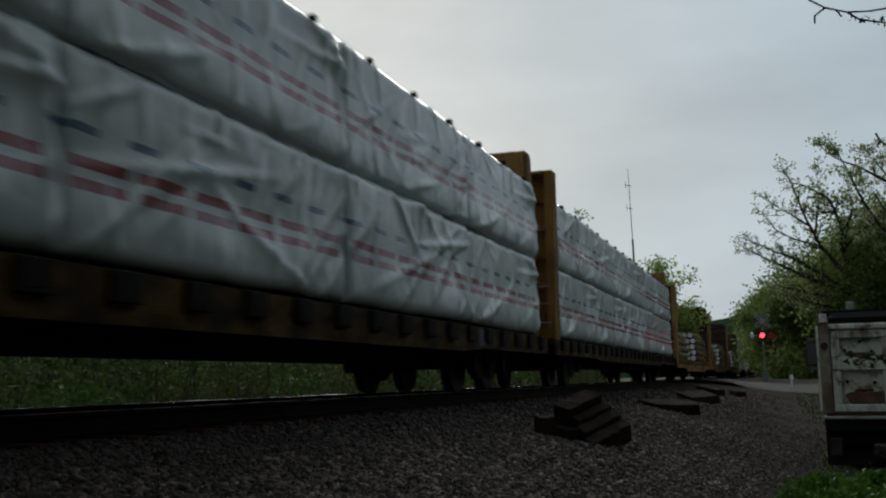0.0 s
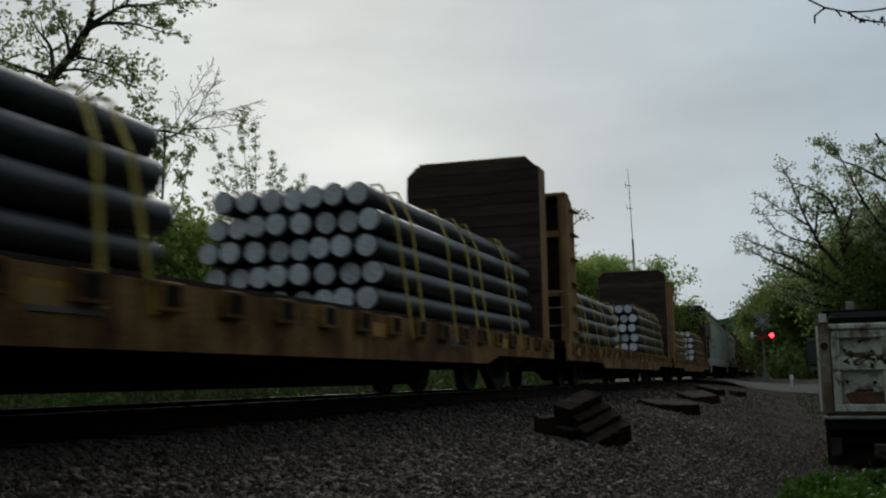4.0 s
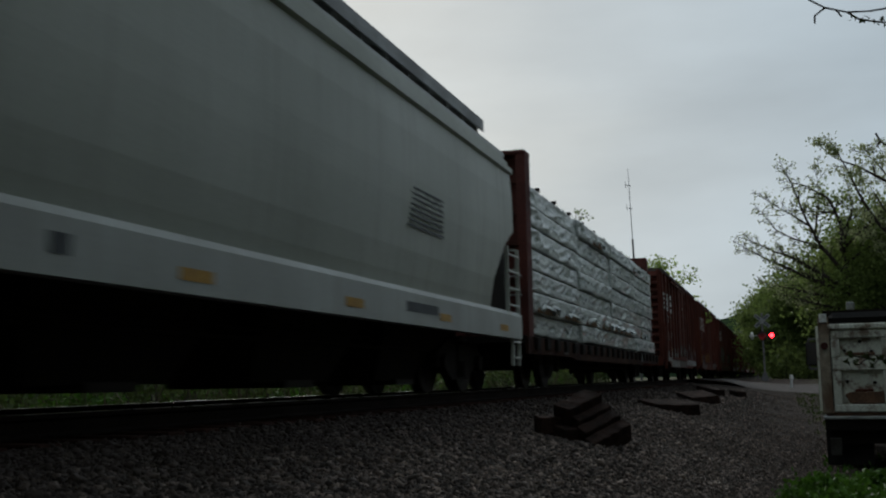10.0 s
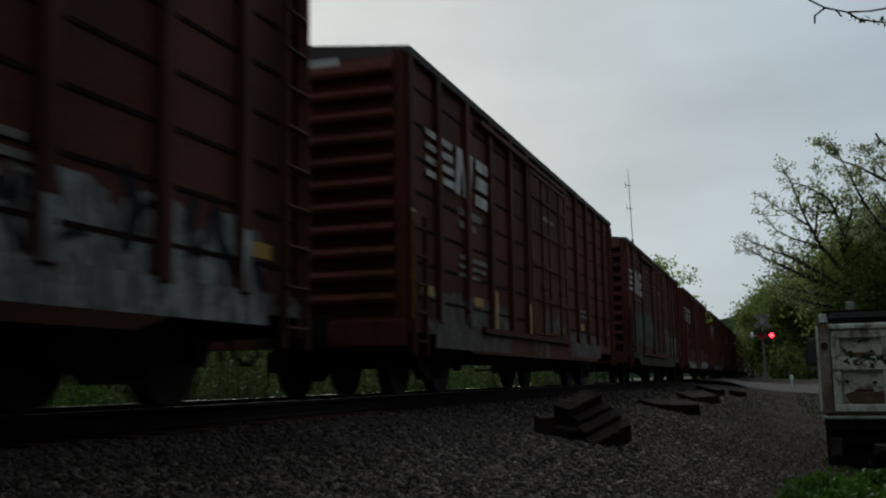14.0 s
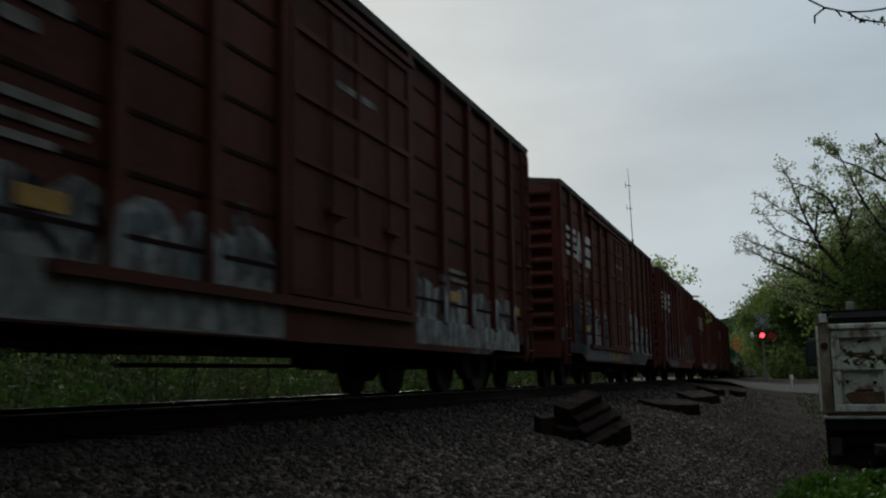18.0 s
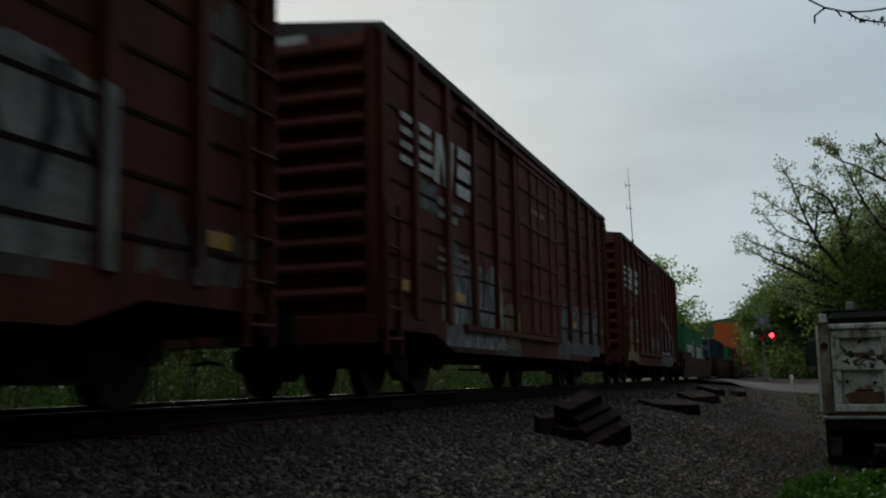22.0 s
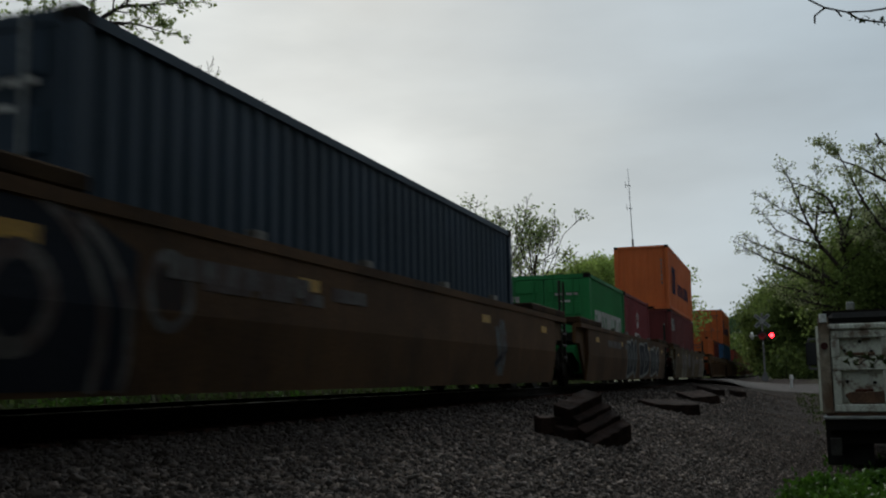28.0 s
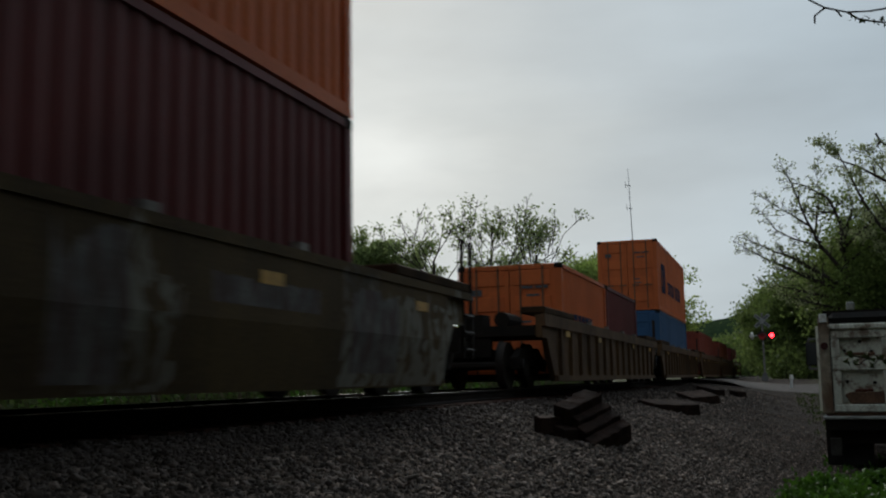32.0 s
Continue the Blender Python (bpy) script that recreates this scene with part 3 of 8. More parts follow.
def step01(a, b, v):
    k = np.clip((np.asarray(v, float) - a) / (b - a), 0, 1)
    return k * k * (3 - 2 * k)


def ground_z(x, y):
    x, y = np.asarray(x, float), np.asarray(y, float)
    lat = x - TRACK_X
    near = np.interp(lat, [1.35, 1.8, 3.6, 5.6, 8.0, 14.0], [-0.22, -0.28, -0.58, -1.05, -1.2, -1.2])
    away = np.interp(-lat, [1.35, 1.8, 3.2, 5.0, 9.0, 30.0], [-0.22, -0.28, -0.55, -0.6, -0.35, 0.2])
    z = np.where(lat > 0, near, away)
    lift = step01(44, 78, y) * np.where(lat > 0, 1.0, 0.4)
    z = z * (1 - lift) + lift * np.minimum(-0.12, -0.10 - 0.012 * np.abs(lat))
    return z + 0.03 * np.sin(x * 1.7 + y * 0.9) * np.clip(np.abs(lat) - 2, 0, 1) * 0.7


def grid_mesh(name, xs, ys, zf, material):
    X, Y = np.meshgrid(xs, ys)
    Z = zf(X, Y)
    v = np.stack([X, Y, Z], -1).reshape(-1, 3)
    nx, ny = len(xs), len(ys)
    i = (np.arange(ny - 1)[:, None] * nx + np.arange(nx - 1)).ravel()
    return np_mesh(name, v, np.stack([i, i + 1, i + nx + 1, i + nx], 1), material, True)


def make_ground():
    xs = np.concatenate([[-3000, -1200, -500, -200, -90, -50, -35], np.arange(-28, -5, 0.5), np.arange(-5, 2.2, 0.12), np.arange(2.5, 16, 0.5), [18, 22, 30, 45, 80, 200, 500, 1200, 3000]])
    ys = np.concatenate([[-600, -200, -80, -40], np.arange(-24, 100, 0.8), [104, 110, 120, 140, 180, 250, 400, 700, 1300, 2500, 4500]])
    thing("ground", "dark gravelly soil with sparse grass beside the railway", "ground", kind="structure", mesh=grid_mesh("ground", xs, ys, ground_z, M["ground"]))


def make_stones():
    """Ballast stones over the shoulder that faces the path, one joined carpet."""
    rng = np.random.default_rng(5)
    cube = np.array([(x, y, z) for x in (-1, 1) for y in (-1, 1) for z in (-1, 1)], float) * 0.78
    quad = np.array([(0, 1, 3, 2), (4, 6, 7, 5), (0, 4, 5, 1), (2, 3, 7, 6), (0, 2, 6, 4), (1, 5, 7, 3)])
    spots = []
    for y0, y1, x0, x1, dens in ((2.4, 6, -4.7, -0.2, 5200), (6, 9, -4.7, 0.9, 4000), (9, 14, -4.7, 1.2, 2300), (14, 22, -4.7, 1.6, 900), (22, 34, -4.7, 2.2, 260), (34, 54, -4.7, 2.4, 80)):
        n = int((y1 - y0) * (x1 - x0) * dens)
        p = np.stack([rng.uniform(x0, x1, n), rng.uniform(y0, y1, n)], 1)
        fade = np.clip((p[:, 0] + 2.3) / 3.0, 0, 1)
        spots.append(p[rng.random(n) > fade * 0.25 * (1 + np.sin(p[:, 0] * 2.1 + 0.9 * np.sin(p[:, 1] * 0.7) + 0.8 * np.sin(p[:, 1] * 0.23)))])
    p = np.concatenate(spots)
    n = len(p)
    fine = 1 - 0.4 * np.clip((p[:, 0] + 2.3) / 2.5, 0, 1)
    size = rng.gamma(2.6, 0.0034, n).clip(0.0035, 0.034) * (1 + 0.016 * p[:, 1]) * fine
    a, b = rng.uniform(0, 6.28, n), rng.uniform(-1.4, 1.4, n)
    ca, sa, cb, sb = np.cos(a), np.sin(a), np.cos(b), np.sin(b)
    R = np.stack([np.stack([ca, -sa * cb, sa * sb], -1), np.stack([sa, ca * cb, -ca * sb], -1), np.stack([0 * a, sb, cb], -1)], 1)
    shape = cube[None] * (1 + rng.uniform(-0.42, 0.3, (n, 8, 3))) * rng.uniform(0.55, 1.3, (n, 1, 3)) * size[:, None, None]
    v = np.einsum("nij,nkj->nki", R, shape)
    v[..., 0] += p[:, :1]
    v[..., 1] += p[:, 1:]
    v[..., 2] += (ground_z(p[:, 0], p[:, 1]) + size * rng.uniform(0.0, 0.55, n))[:, None]
    f = (quad[None] + 8 * np.arange(n)[:, None, None]).reshape(-1, 4)
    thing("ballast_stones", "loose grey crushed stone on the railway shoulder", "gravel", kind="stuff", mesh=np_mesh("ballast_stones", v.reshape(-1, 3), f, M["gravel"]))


def rail_profile():
    return [(-0.07, -0.17), (0.07, -0.17), (0.07, -0.155), (0.012, -0.135), (0.010, -0.05), (0.036, -0.035), (0.036, -0.006), (0.028, -0.0005),
            (-0.028, -0.0005), (-0.036, -0.006), (-0.036, -0.035), (-0.010, -0.05), (-0.012, -0.135), (-0.07, -0.155)]


def make_track():
    tr = thing("railway_track", "single railway track with rusted rails on dark timber ties", "railway track", kind="structure", at=(TRACK_X, 0, 0))
    for s in (-1, 1):
        bm = bmesh.new()
        prism(bm, [(x + s * 0.755, z) for x, z in rail_profile()], "y", -60, 900)
        r = part("rail", bm, M["rail"], tr)
        bm = boxes((s * 0.755 - 0.027, s * 0.755 + 0.027, -60, 900, -0.0015, 0.003))
        part("running_surface", bm, M["tread"], r, "polished rail head")
    bm = boxes((-1.3, 1.3, -0.115, 0.115, -0.35, -0.172))
    me = finish(bm, "crosstie", M["tie"], 0.012)
    rng = random.Random(3)
    for k in range(170):
        o = part("crosstie", me, None, tr, at=(rng.uniform(-0.04, 0.04), -12 + 0.5 * k, rng.uniform(-0.008, 0.004)))
        o.rotation_euler = (0, 0, rng.uniform(-0.02, 0.02))
    bm = bmesh.new()
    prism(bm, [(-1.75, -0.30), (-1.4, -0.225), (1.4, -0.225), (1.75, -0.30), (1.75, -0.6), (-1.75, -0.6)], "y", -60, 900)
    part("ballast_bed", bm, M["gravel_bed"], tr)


def make_road():
    """The road over the crossing, lying on the ground, with planked panels between the rails."""
    xs = np.concatenate([np.arange(-60, -8, 2.0), np.arange(-8, 12, 0.5), np.arange(12, 80, 3.0)])
    ys = np.linspace(57.5, 66.5, 19)

    def zf(X, Y):
        lat = np.abs(X - TRACK_X)
        z = ground_z(X, Y) + 0.03
        return np.where(lat < 2.2, -0.012, np.where(lat < 4.2, -0.012 + (z + 0.012) * step01(2.2, 4.2, lat), z))
    road = thing("road", "narrow worn asphalt road over the level crossing", "road", kind="structure", mesh=grid_mesh("road", xs, ys, zf, M["asphalt"]))
    for x in (-1.15, -0.35, 0.35, 1.15):
        bm = boxes((TRACK_X + x - 0.33, TRACK_X + x + 0.33, 58, 66, -0.10, 0.006))
        part("crossing_panel", bm, M["tie"], road, bevel=0.01)


# ---- rolling stock: shared pieces ----
WHEELS, RIDERS = [], []      # (part, its rest pose, rear of the car), (thing, S, x, z)


def wheelset_mesh():
    bm = bmesh.new()
    cyl(bm, (-1.05, 0, 0), (1.05, 0, 0), 0.075, 8)
    for s in (-1, 1):
        cyl(bm, (s * 0.70, 0, 0), (s * 0.83, 0, 0), 0.455, 24)
        cyl(bm, (s * 0.675, 0, 0), (s * 0.70, 0, 0), 0.48, 24)
        cyl(bm, (s * 0.83, 0, 0), (s * 0.85, 0, 0), 0.16, 12)
        for k in range(5):
            a = k * 1.2566
            cyl(bm, (s * 0.826, 0.28 * math.cos(a), 0.28 * math.sin(a)), (s * 0.836, 0.28 * math.cos(a), 0.28 * math.sin(a)), 0.05, 6)
    return finish(bm, "wheelset", M["steel"])


def side_frame_mesh():
    bm = bmesh.new()
    prism(bm, [(-1.12, 0.38), (-0.72, 0.38), (-0.45, 0.20), (0.45, 0.20), (0.72, 0.38), (1.12, 0.38), (1.14, 0.60), (0.62, 0.80), (-0.62, 0.80), (-1.14, 0.60)], "x", -0.07, 0.07)
    for s in (-1, 1):
        cyl(bm, (0.06, s * 0.88, 0.457), (0.15, s * 0.88, 0.457), 0.13, 10)
        for q in (-0.14, 0.0, 0.14):
            cyl(bm, (0.0, q, 0.24), (0.0, q, 0.5), 0.09, 8)
    return finish(bm, "side_frame", M["black"], 0.0)


WHEELSET, SIDE_FRAME = wheelset_mesh(), side_frame_mesh()
BOLSTER = finish(boxes((-1.1, 1.1, -0.2, 0.2, 0.45, 0.78)), "bolster", M["black"], 0.03)


def coupler_mesh():
    bm = bmesh.new()
    box(bm, -0.07, 0.07, -0.1, 0.75, 0.76, 0.92)
    prism(bm, [(-0.14, 0.70), (0.16, 0.70), (0.20, 0.95), (0.05, 1.03), (-0.02, 0.92), (-0.14, 0.98)], "z", 0.70, 0.99)
    box(bm, -0.45, 0.45, -0.25, -0.1, 0.62, 1.0)
    cyl(bm, (0.28, 0.0, 0.72), (0.22, 0.45, 0.42), 0.025, 6)
    cyl(bm, (0.22, 0.45, 0.42), (0.1, 0.95, 0.40), 0.025, 6)
    return finish(bm, "coupler", M["black"])


COUPLER = coupler_mesh()


def bogie(car, y):
    for s in (-1, 1):
        o = part("side_frame", SIDE_FRAME, None, car, at=(s * 0.99, y, 0))
        if s < 0:
            o.rotation_euler = (0, 0, math.pi)
    part("bolster", BOLSTER, None, car, at=(0, y, 0))
    for s in (-1, 1):
        part("wheelset", WHEELSET, None, car, at=(0, y + s * 0.88, 0.457))


def couplers(car, half, reach=1.5):
    for s in (-1, 1):
        o = part("coupler", COUPLER, None, car, at=(0, s * (half + reach - 1.0), 0))
        if s < 0:
            o.rotation_euler = (0, 0, math.pi)


def ladder(name, car, mat, x, y0, y1, z0, z1, n, thick=0.02):
    """Stiles and rungs on a car's side, at depth x."""
    rail = part(name, boxes(*[(x - 0.03, x + 0.03, y - 0.025, y + 0.025, z0, z1) for y in (y0, y1)]), mat, car)
    bm = bmesh.new()
    out = math.copysign(0.03, x)
    cyl(bm, (x + out, y0, 0), (x + out, y1, 0), thick, 6)
    rung = finish(bm, "rung", mat)
    for k in range(n):
        part("rung", rung, None, rail, at=(0, 0, z0 + (z1 - z0) * (k + 0.5) / n))


def underframe(car, half, wide=0.35, z0=0.55, z1=1.0):
    part("centre_sill", boxes((-wide, wide, -half, half, z0, z1)), M["black"], car)
    bm = bmesh.new()
    cyl(bm, (0.75, -1.4, 0.75), (0.75, -0.2, 0.75), 0.2, 10)
    part("air_reservoir", bm, M["black"], car)
    part("brake_valve", boxes((0.5, 0.9, 0.4, 0.9, 0.5, 0.95)), M["black"], car, bevel=0.02)
    for x in (0.95, -0.6):
        bm = bmesh.new()
        cyl(bm, (x, -half + 1, 0.62), (x, half - 1, 0.62), 0.022, 5)
        part("brake_rod", bm, M["black"], car)
    pipe = bmesh.new()
    cyl(pipe, (1.02, -half * 0.5, z0 - 0.03), (1.02, half * 0.45, z0 + 0.03), 0.024, 6)
    part("brake_pipe", pipe, M["black"], car)


def bars(x, rows):
    """Painted bars or blocks on a side wall: rows of y0, y1, z0, z1, each 4 mm proud of x."""
    bm = bmesh.new()
    for y0, y1, z0, z1 in rows:
        box(bm, x, x + 0.004, y0, y1, z0, z1)
    return bm


def slanted(x, rows):
    bm = bmesh.new()
    for pts in rows:
        prism(bm, pts, "x", x, x + 0.004)
    return bm


# ---- boxcars ----
def end_mesh(material, ribs=11):
    """A corrugated boxcar end: deep horizontal ribs between corner posts."""
    bm = bmesh.new()
    prof = [(0.0, 0.95)]
    z, h = 1.0, (4.25 - 1.0) / ribs
    for k in range(ribs):
        prof += [(0.06, z + 0.02), (0.06, z + h * 0.50), (-0.11, z + h * 0.56), (-0.13, z + h * 0.72), (-0.11, z + h * 0.90)]
        z += h
    prof += [(0.0, 4.42), (0.12, 4.42), (0.12, 0.95)]
    prism(bm, prof, "x", -1.30, 1.30)
    return finish(bm, "end_wall", material)


def boxcar(label, side_mat, ribbed=False):
    L = 16.15
    h = L / 2
    car = thing("boxcar", label, "boxcar", "boxcars of the freight train")
    underframe(car, h)
    part("floor", boxes((-1.38, 1.38, -h + 0.08, h - 0.08, 1.0, 1.08)), M["black"], car)
    end = end_mesh(M["boxcar"])
    for s in (-1, 1):
        o = part("end_wall", end, None, car, at=(0, s * h, 0))
        if s > 0:
            o.rotation_euler = (0, 0, math.pi)
        for q in (-1, 1):
            part("corner_post", boxes((q * 1.36 - 0.07, q * 1.36 + 0.07, s * h - 0.06, s * h + 0.06, 0.85, 4.42)), M["boxcar"], car, bevel=0.012)
        part("end_sill", boxes((-1.42, 1.42, *sorted((s * (h + 0.10), s * (h - 0.06))), 0.62, 0.95)), M["boxcar"], car, bevel=0.012)
    bm = bmesh.new()
    prism(bm, [(-1.50, 4.36), (1.50, 4.36), (1.52, 4.45), (0, 4.62), (-1.52, 4.45)], "y", -h - 0.04, h + 0.04)
    for k in range(13):
        y = -h + 0.5 + k * (L - 1) / 12
        prism(bm, [(-1.52, 4.44), (1.52, 4.44), (0, 4.645)], "y", y - 0.04, y + 0.04)
    part("roof", bm, M["roof"], car)
    for s in (-1, 1):
        # side sheet in two lengths either side of the door
        for y0, y1 in ((-h, -1.55), (1.65, h)):
            bm = bmesh.new()
            x0, x1 = sorted((s * 1.36, s * 1.42))
            box(bm, x0, x1, y0, y1, 0.98, 4.40)
            sheet = part("side_sheet", bm, side_mat, car)
            step, thick = (0.20, 0.05) if ribbed else (0.46, 0.020)
            a, b = sorted((s * 1.419, s * (1.445 if ribbed else 1.432)))
            rib = finish(boxes((a, b, y0 + 0.06, y1 - 0.06, -thick, thick)), "sheet_rib", side_mat if ribbed else M["seam"])
            z = 1.25
            while z < 4.25:
                part("sheet_rib", rib, None, sheet, at=(0, 0, z))
                z += step
        post = finish(boxes((-0.045, 0.045, -0.085, 0.085, 0.95, 4.38)), "side_post", side_mat, 0.012)
        for y in ((-h + 0.09, -6.85, -5.5, -4.2, -2.9, -1.68, 1.78, 3.1, 4.4, 5.7, 6.9, h - 0.09) if not ribbed else (-h + 0.09, -6.6, -4.4, -1.68, 1.78, 4.2, 5.4, 6.9, h - 0.09)):
            part("side_post", post, None, car, at=(s * 1.455, y, 0))
        # door with its own frame, ribs and locking rods
        x0, x1 = sorted((s * 1.40, s * 1.49))
        door = part("door", boxes((x0, x1, -1.6, 1.7, 1.0, 4.15)), side_mat, car)
        a, b = sorted((s * 1.488, s * 1.52))
        rib = finish(boxes((a, b, -1.55, 1.65, -0.035, 0.035)), "door_rib", M["boxcar"])
        for z in (1.05, 1.7, 2.35, 3.0, 3.65, 4.1):
            part("door_rib", rib, None, door, at=(0, 0, z))
        a, b = sorted((s * 1.489, s * 1.515))
        stile = finish(boxes((a, b, -0.05, 0.05, 1.02, 4.13)), "door_stile", M["boxcar"])
        for y in (-1.55, 0.05, 1.65):
            part("door_stile", stile, None, door, at=(0, y, 0))
        for y in (-0.75, 0.85):
            bm = bmesh.new()
            cyl(bm, (s * 1.53, y, 1.05), (s * 1.53, y, 4.05), 0.022, 6)
            box(bm, min(s * 1.5, s * 1.56), max(s * 1.5, s * 1.56), y - 0.05, y + 0.35, 1.9, 1.96)
            part("locking_rod", bm, M["boxcar"], door)
        bm = boxes((min(s * 1.44, s * 1.54), max(s * 1.44, s * 1.54), -4.9, 1.8, 4.17, 4.25), (min(s * 1.44, s * 1.54), max(s * 1.44, s * 1.54), -4.9, 1.8, 0.90, 0.99))
        part("door_track", bm, M["boxcar"], car)
        # fish-bellied side sill
        bm = bmesh.new()
        x0, x1 = sorted((s * 1.40, s * 1.47))
        prism(bm, [(-h, 0.99), (-h, 0.80), (-6.15, 0.80), (-5.35, 0.58), (5.35, 0.58), (6.15, 0.80), (h, 0.80), (h, 0.99)], "x", x0, x1)
        part("side_sill", bm, side_mat, car)
        ladder("ladder", car, M["boxcar"], s * 1.50, -h + 0.05, -h + 0.50, 0.5, 2.3, 5)
        ladder("ladder", car, M["boxcar"], s * 1.50, h - 0.50, h - 0.05, 0.5, 4.3, 10)
    bm = bmesh.new()
    for k in range(4):                                   # slanting speed lines and plain solid blocks in white
        z = 3.47 - 0.185 * k
        prism(bm, [(-7.35, z + 0.085), (-7.35, z), (-6.22 + 0.03 * k, z), (-6.17 + 0.03 * k, z + 0.11)], "x", 1.452, 1.457)
    for pts in ([(-6.10, 2.88), (-5.86, 2.88), (-5.72, 3.60), (-5.96, 3.60)], [(-5.82, 3.60), (-5.70, 3.60), (-5.50, 2.88), (-5.66, 2.88)], [(-5.48, 2.88), (-5.28, 2.88), (-5.16, 3.60), (-5.36, 3.60)],
                [(-5.06, 2.86), (-4.40, 2.86), (-4.37, 3.04), (-5.03, 3.04)], [(-5.02, 3.13), (-4.36, 3.13), (-4.32, 3.34), (-4.98, 3.34)], [(-4.98, 3.43), (-4.34, 3.43), (-4.31, 3.61), (-4.95, 3.61)]):
        prism(bm, pts, "x", 1.452, 1.457)
    part("logo", bm, M["white_mark"], car, "faded white block marking with speed lines")
    for row in ((-5.9, -4.7, 2.60, 2.72), (-5.9, -5.0, 2.42, 2.52), (-5.9, -4.4, 1.95, 2.02), (-5.9, -4.5, 1.82, 1.88), (-5.9, -4.8, 1.69, 1.75), (3.4, 4.2, 1.7, 1.76), (3.4, 4.3, 1.58, 1.64),
                                (-0.5, 0.6, 3.3, 3.38)):
        part("stencil", bars(1.437 if row[0] != -0.5 else 1.492, [row]), M["pale_mark"], car)
    bm = bmesh.new()
    for x0, x1 in ((-0.95, -0.55), (-0.45, 0.55)):
        box(bm, x0, x1, -h - 0.075, -h - 0.068, 4.26, 4.39)
    part("end_number", bm, M["white_mark"], car, "unreadable white number on the end")
    ref = finish(bars(1.434, [(-0.24, 0.24, 1.30, 1.44)]), "reflector", M["reflect"])
    for y in (-7.3, -4.9, 3.7, 7.2):
        part("reflector", ref, None, car, at=(0, y, 0))
    for x, z, y0, y1 in ((1.02, 0.44, -4.6, 2.2), (0.92, 0.35, -3.4, 4.6), (0.80, 0.50, -1.0, 4.7)):
        bm = bmesh.new()
        cyl(bm, (x, y0, z), (x, y1, z + 0.04), 0.022, 6)
        part("brake_rod", bm, M["black"], car)
    bm = bmesh.new()
    cyl(bm, (1.0, -0.3, 0.46), (1.0, 0.35, 0.46), 0.14, 10)
    box(bm, 0.92, 1.08, -0.45, -0.3, 0.36, 0.62)
    part("brake_cylinder", bm, M["black"], car)
    for y in (-5.9, 5.9):
        bogie(car, y)
    couplers(car, h)
    return car


# ---- centre-beam flat cars with wrapped lumber ----
def bundle_mesh(name, length, depth, height, material, seed, fold=0.13, cell=0.05):
    """A wrapped lumber bundle: a box whose outer face sags and folds like sheeting. Origin at the foot of its outer face's middle."""
    rng = random.Random(seed)
    ny, nz = max(4, int(length / cell)), max(4, int(height / cell))
    vs, idx = [], {}
    off = Vector((rng.uniform(0, 50), rng.uniform(0, 50), rng.uniform(0, 50)))
    # pulled creases: short slanting ridges with a steep and a soft side
    if height > 1:
        lay, count, thin, width = rng.uniform(0.5, 1.0), int(length * height * 3.0), 1.0, (0.018, 0.085)
    else:
        lay, count, thin, width = rng.uniform(0.10, 0.25), int(length * 11), 0.75, (0.010, 0.038)
    crease = [(rng.uniform(-length / 2, length / 2), rng.uniform(0, height), (lay + rng.gauss(0, 0.35 * thin)) * (1 if rng.random() < 0.8 else -1), rng.uniform(0.35, 1.15) * min(1.0, height * 1.3), rng.uniform(*width), rng.uniform(0.25, 1.0)) for _ in range(count)]
    # hanging tucks that run down from the upper edge and up from the lower one
    crease += [(rng.uniform(-length / 2, length / 2), (height if rng.random() < 0.5 else 0.0), 1.571 + rng.gauss(0, 0.22), rng.uniform(0.2, 0.5) * height, rng.uniform(0.015, 0.05) * thin, rng.uniform(0.3, 0.8)) for _ in range(int(length * 3))]

    def bulge(y, z):
        p = Vector((y * 0.8, z * 1.1, 0)) + off
        d = fold * 0.45 * noise.noise(p) + fold * 0.10 * noise.noise(p * 2.6) + fold * (0.5 if height > 1 else 0.12) * math.exp(-((z / height - 0.16) / 0.20) ** 2)
        for yc, zc, slope, reach, w, amp in crease:
            dy, dz = y - yc, z - zc
            c, s = math.cos(slope), math.sin(slope)
            along, off_line = dy * c + dz * s, dz * c - dy * s
            if abs(along) < reach * 2 and abs(off_line) < w * 4:
                k = off_line / (w * (0.45 if off_line > 0 else 1.3))
                d += fold * 0.62 * amp * math.exp(-abs(k) ** 1.3) * math.exp(-(along / reach) ** 2)
        e = min(z, height - z, length / 2 - abs(y))
        if height <= 1 and z < height * 0.3:
            e = max(e, 0.04)                         # the wrapper hangs loose past the bundle's foot
        return d - (0.05 * max(0.0, 1 - e / 0.10) ** 2 if height > 1 else 0.05 * max(0.0, 1 - e / 0.035) ** 2)
    for i in range(ny + 1):
        for j in range(nz + 1):
            y, z = -length / 2 + length * i / ny, height * j / nz
            drop = -0.045 * abs(noise.noise(Vector((y * 1.3, 7, 0)) + off)) * (1 if height > 1 else 1.6) if j == 0 else 0.0
            idx[i, j] = len(vs)
            vs.append((bulge(y, z), y, z + drop))
    faces = [(idx[i, j], idx[i + 1, j], idx[i + 1, j + 1], idx[i, j + 1]) for i in range(ny) for j in range(nz)]
    rim = [idx[i, 0] for i in range(ny + 1)] + [idx[ny, j] for j in range(1, nz + 1)] + [idx[i, nz] for i in range(ny - 1, -1, -1)] + [idx[0, j] for j in range(nz - 1, 0, -1)]
    base = len(vs)
    for k in rim:
        vs.append((-depth, vs[k][1], max(0.0, vs[k][2])))
    n = len(rim)
    faces += [(rim[(k + 1) % n], rim[k], base + k, base + (k + 1) % n) for k in range(n)]
    me = bpy.data.meshes.new(name)
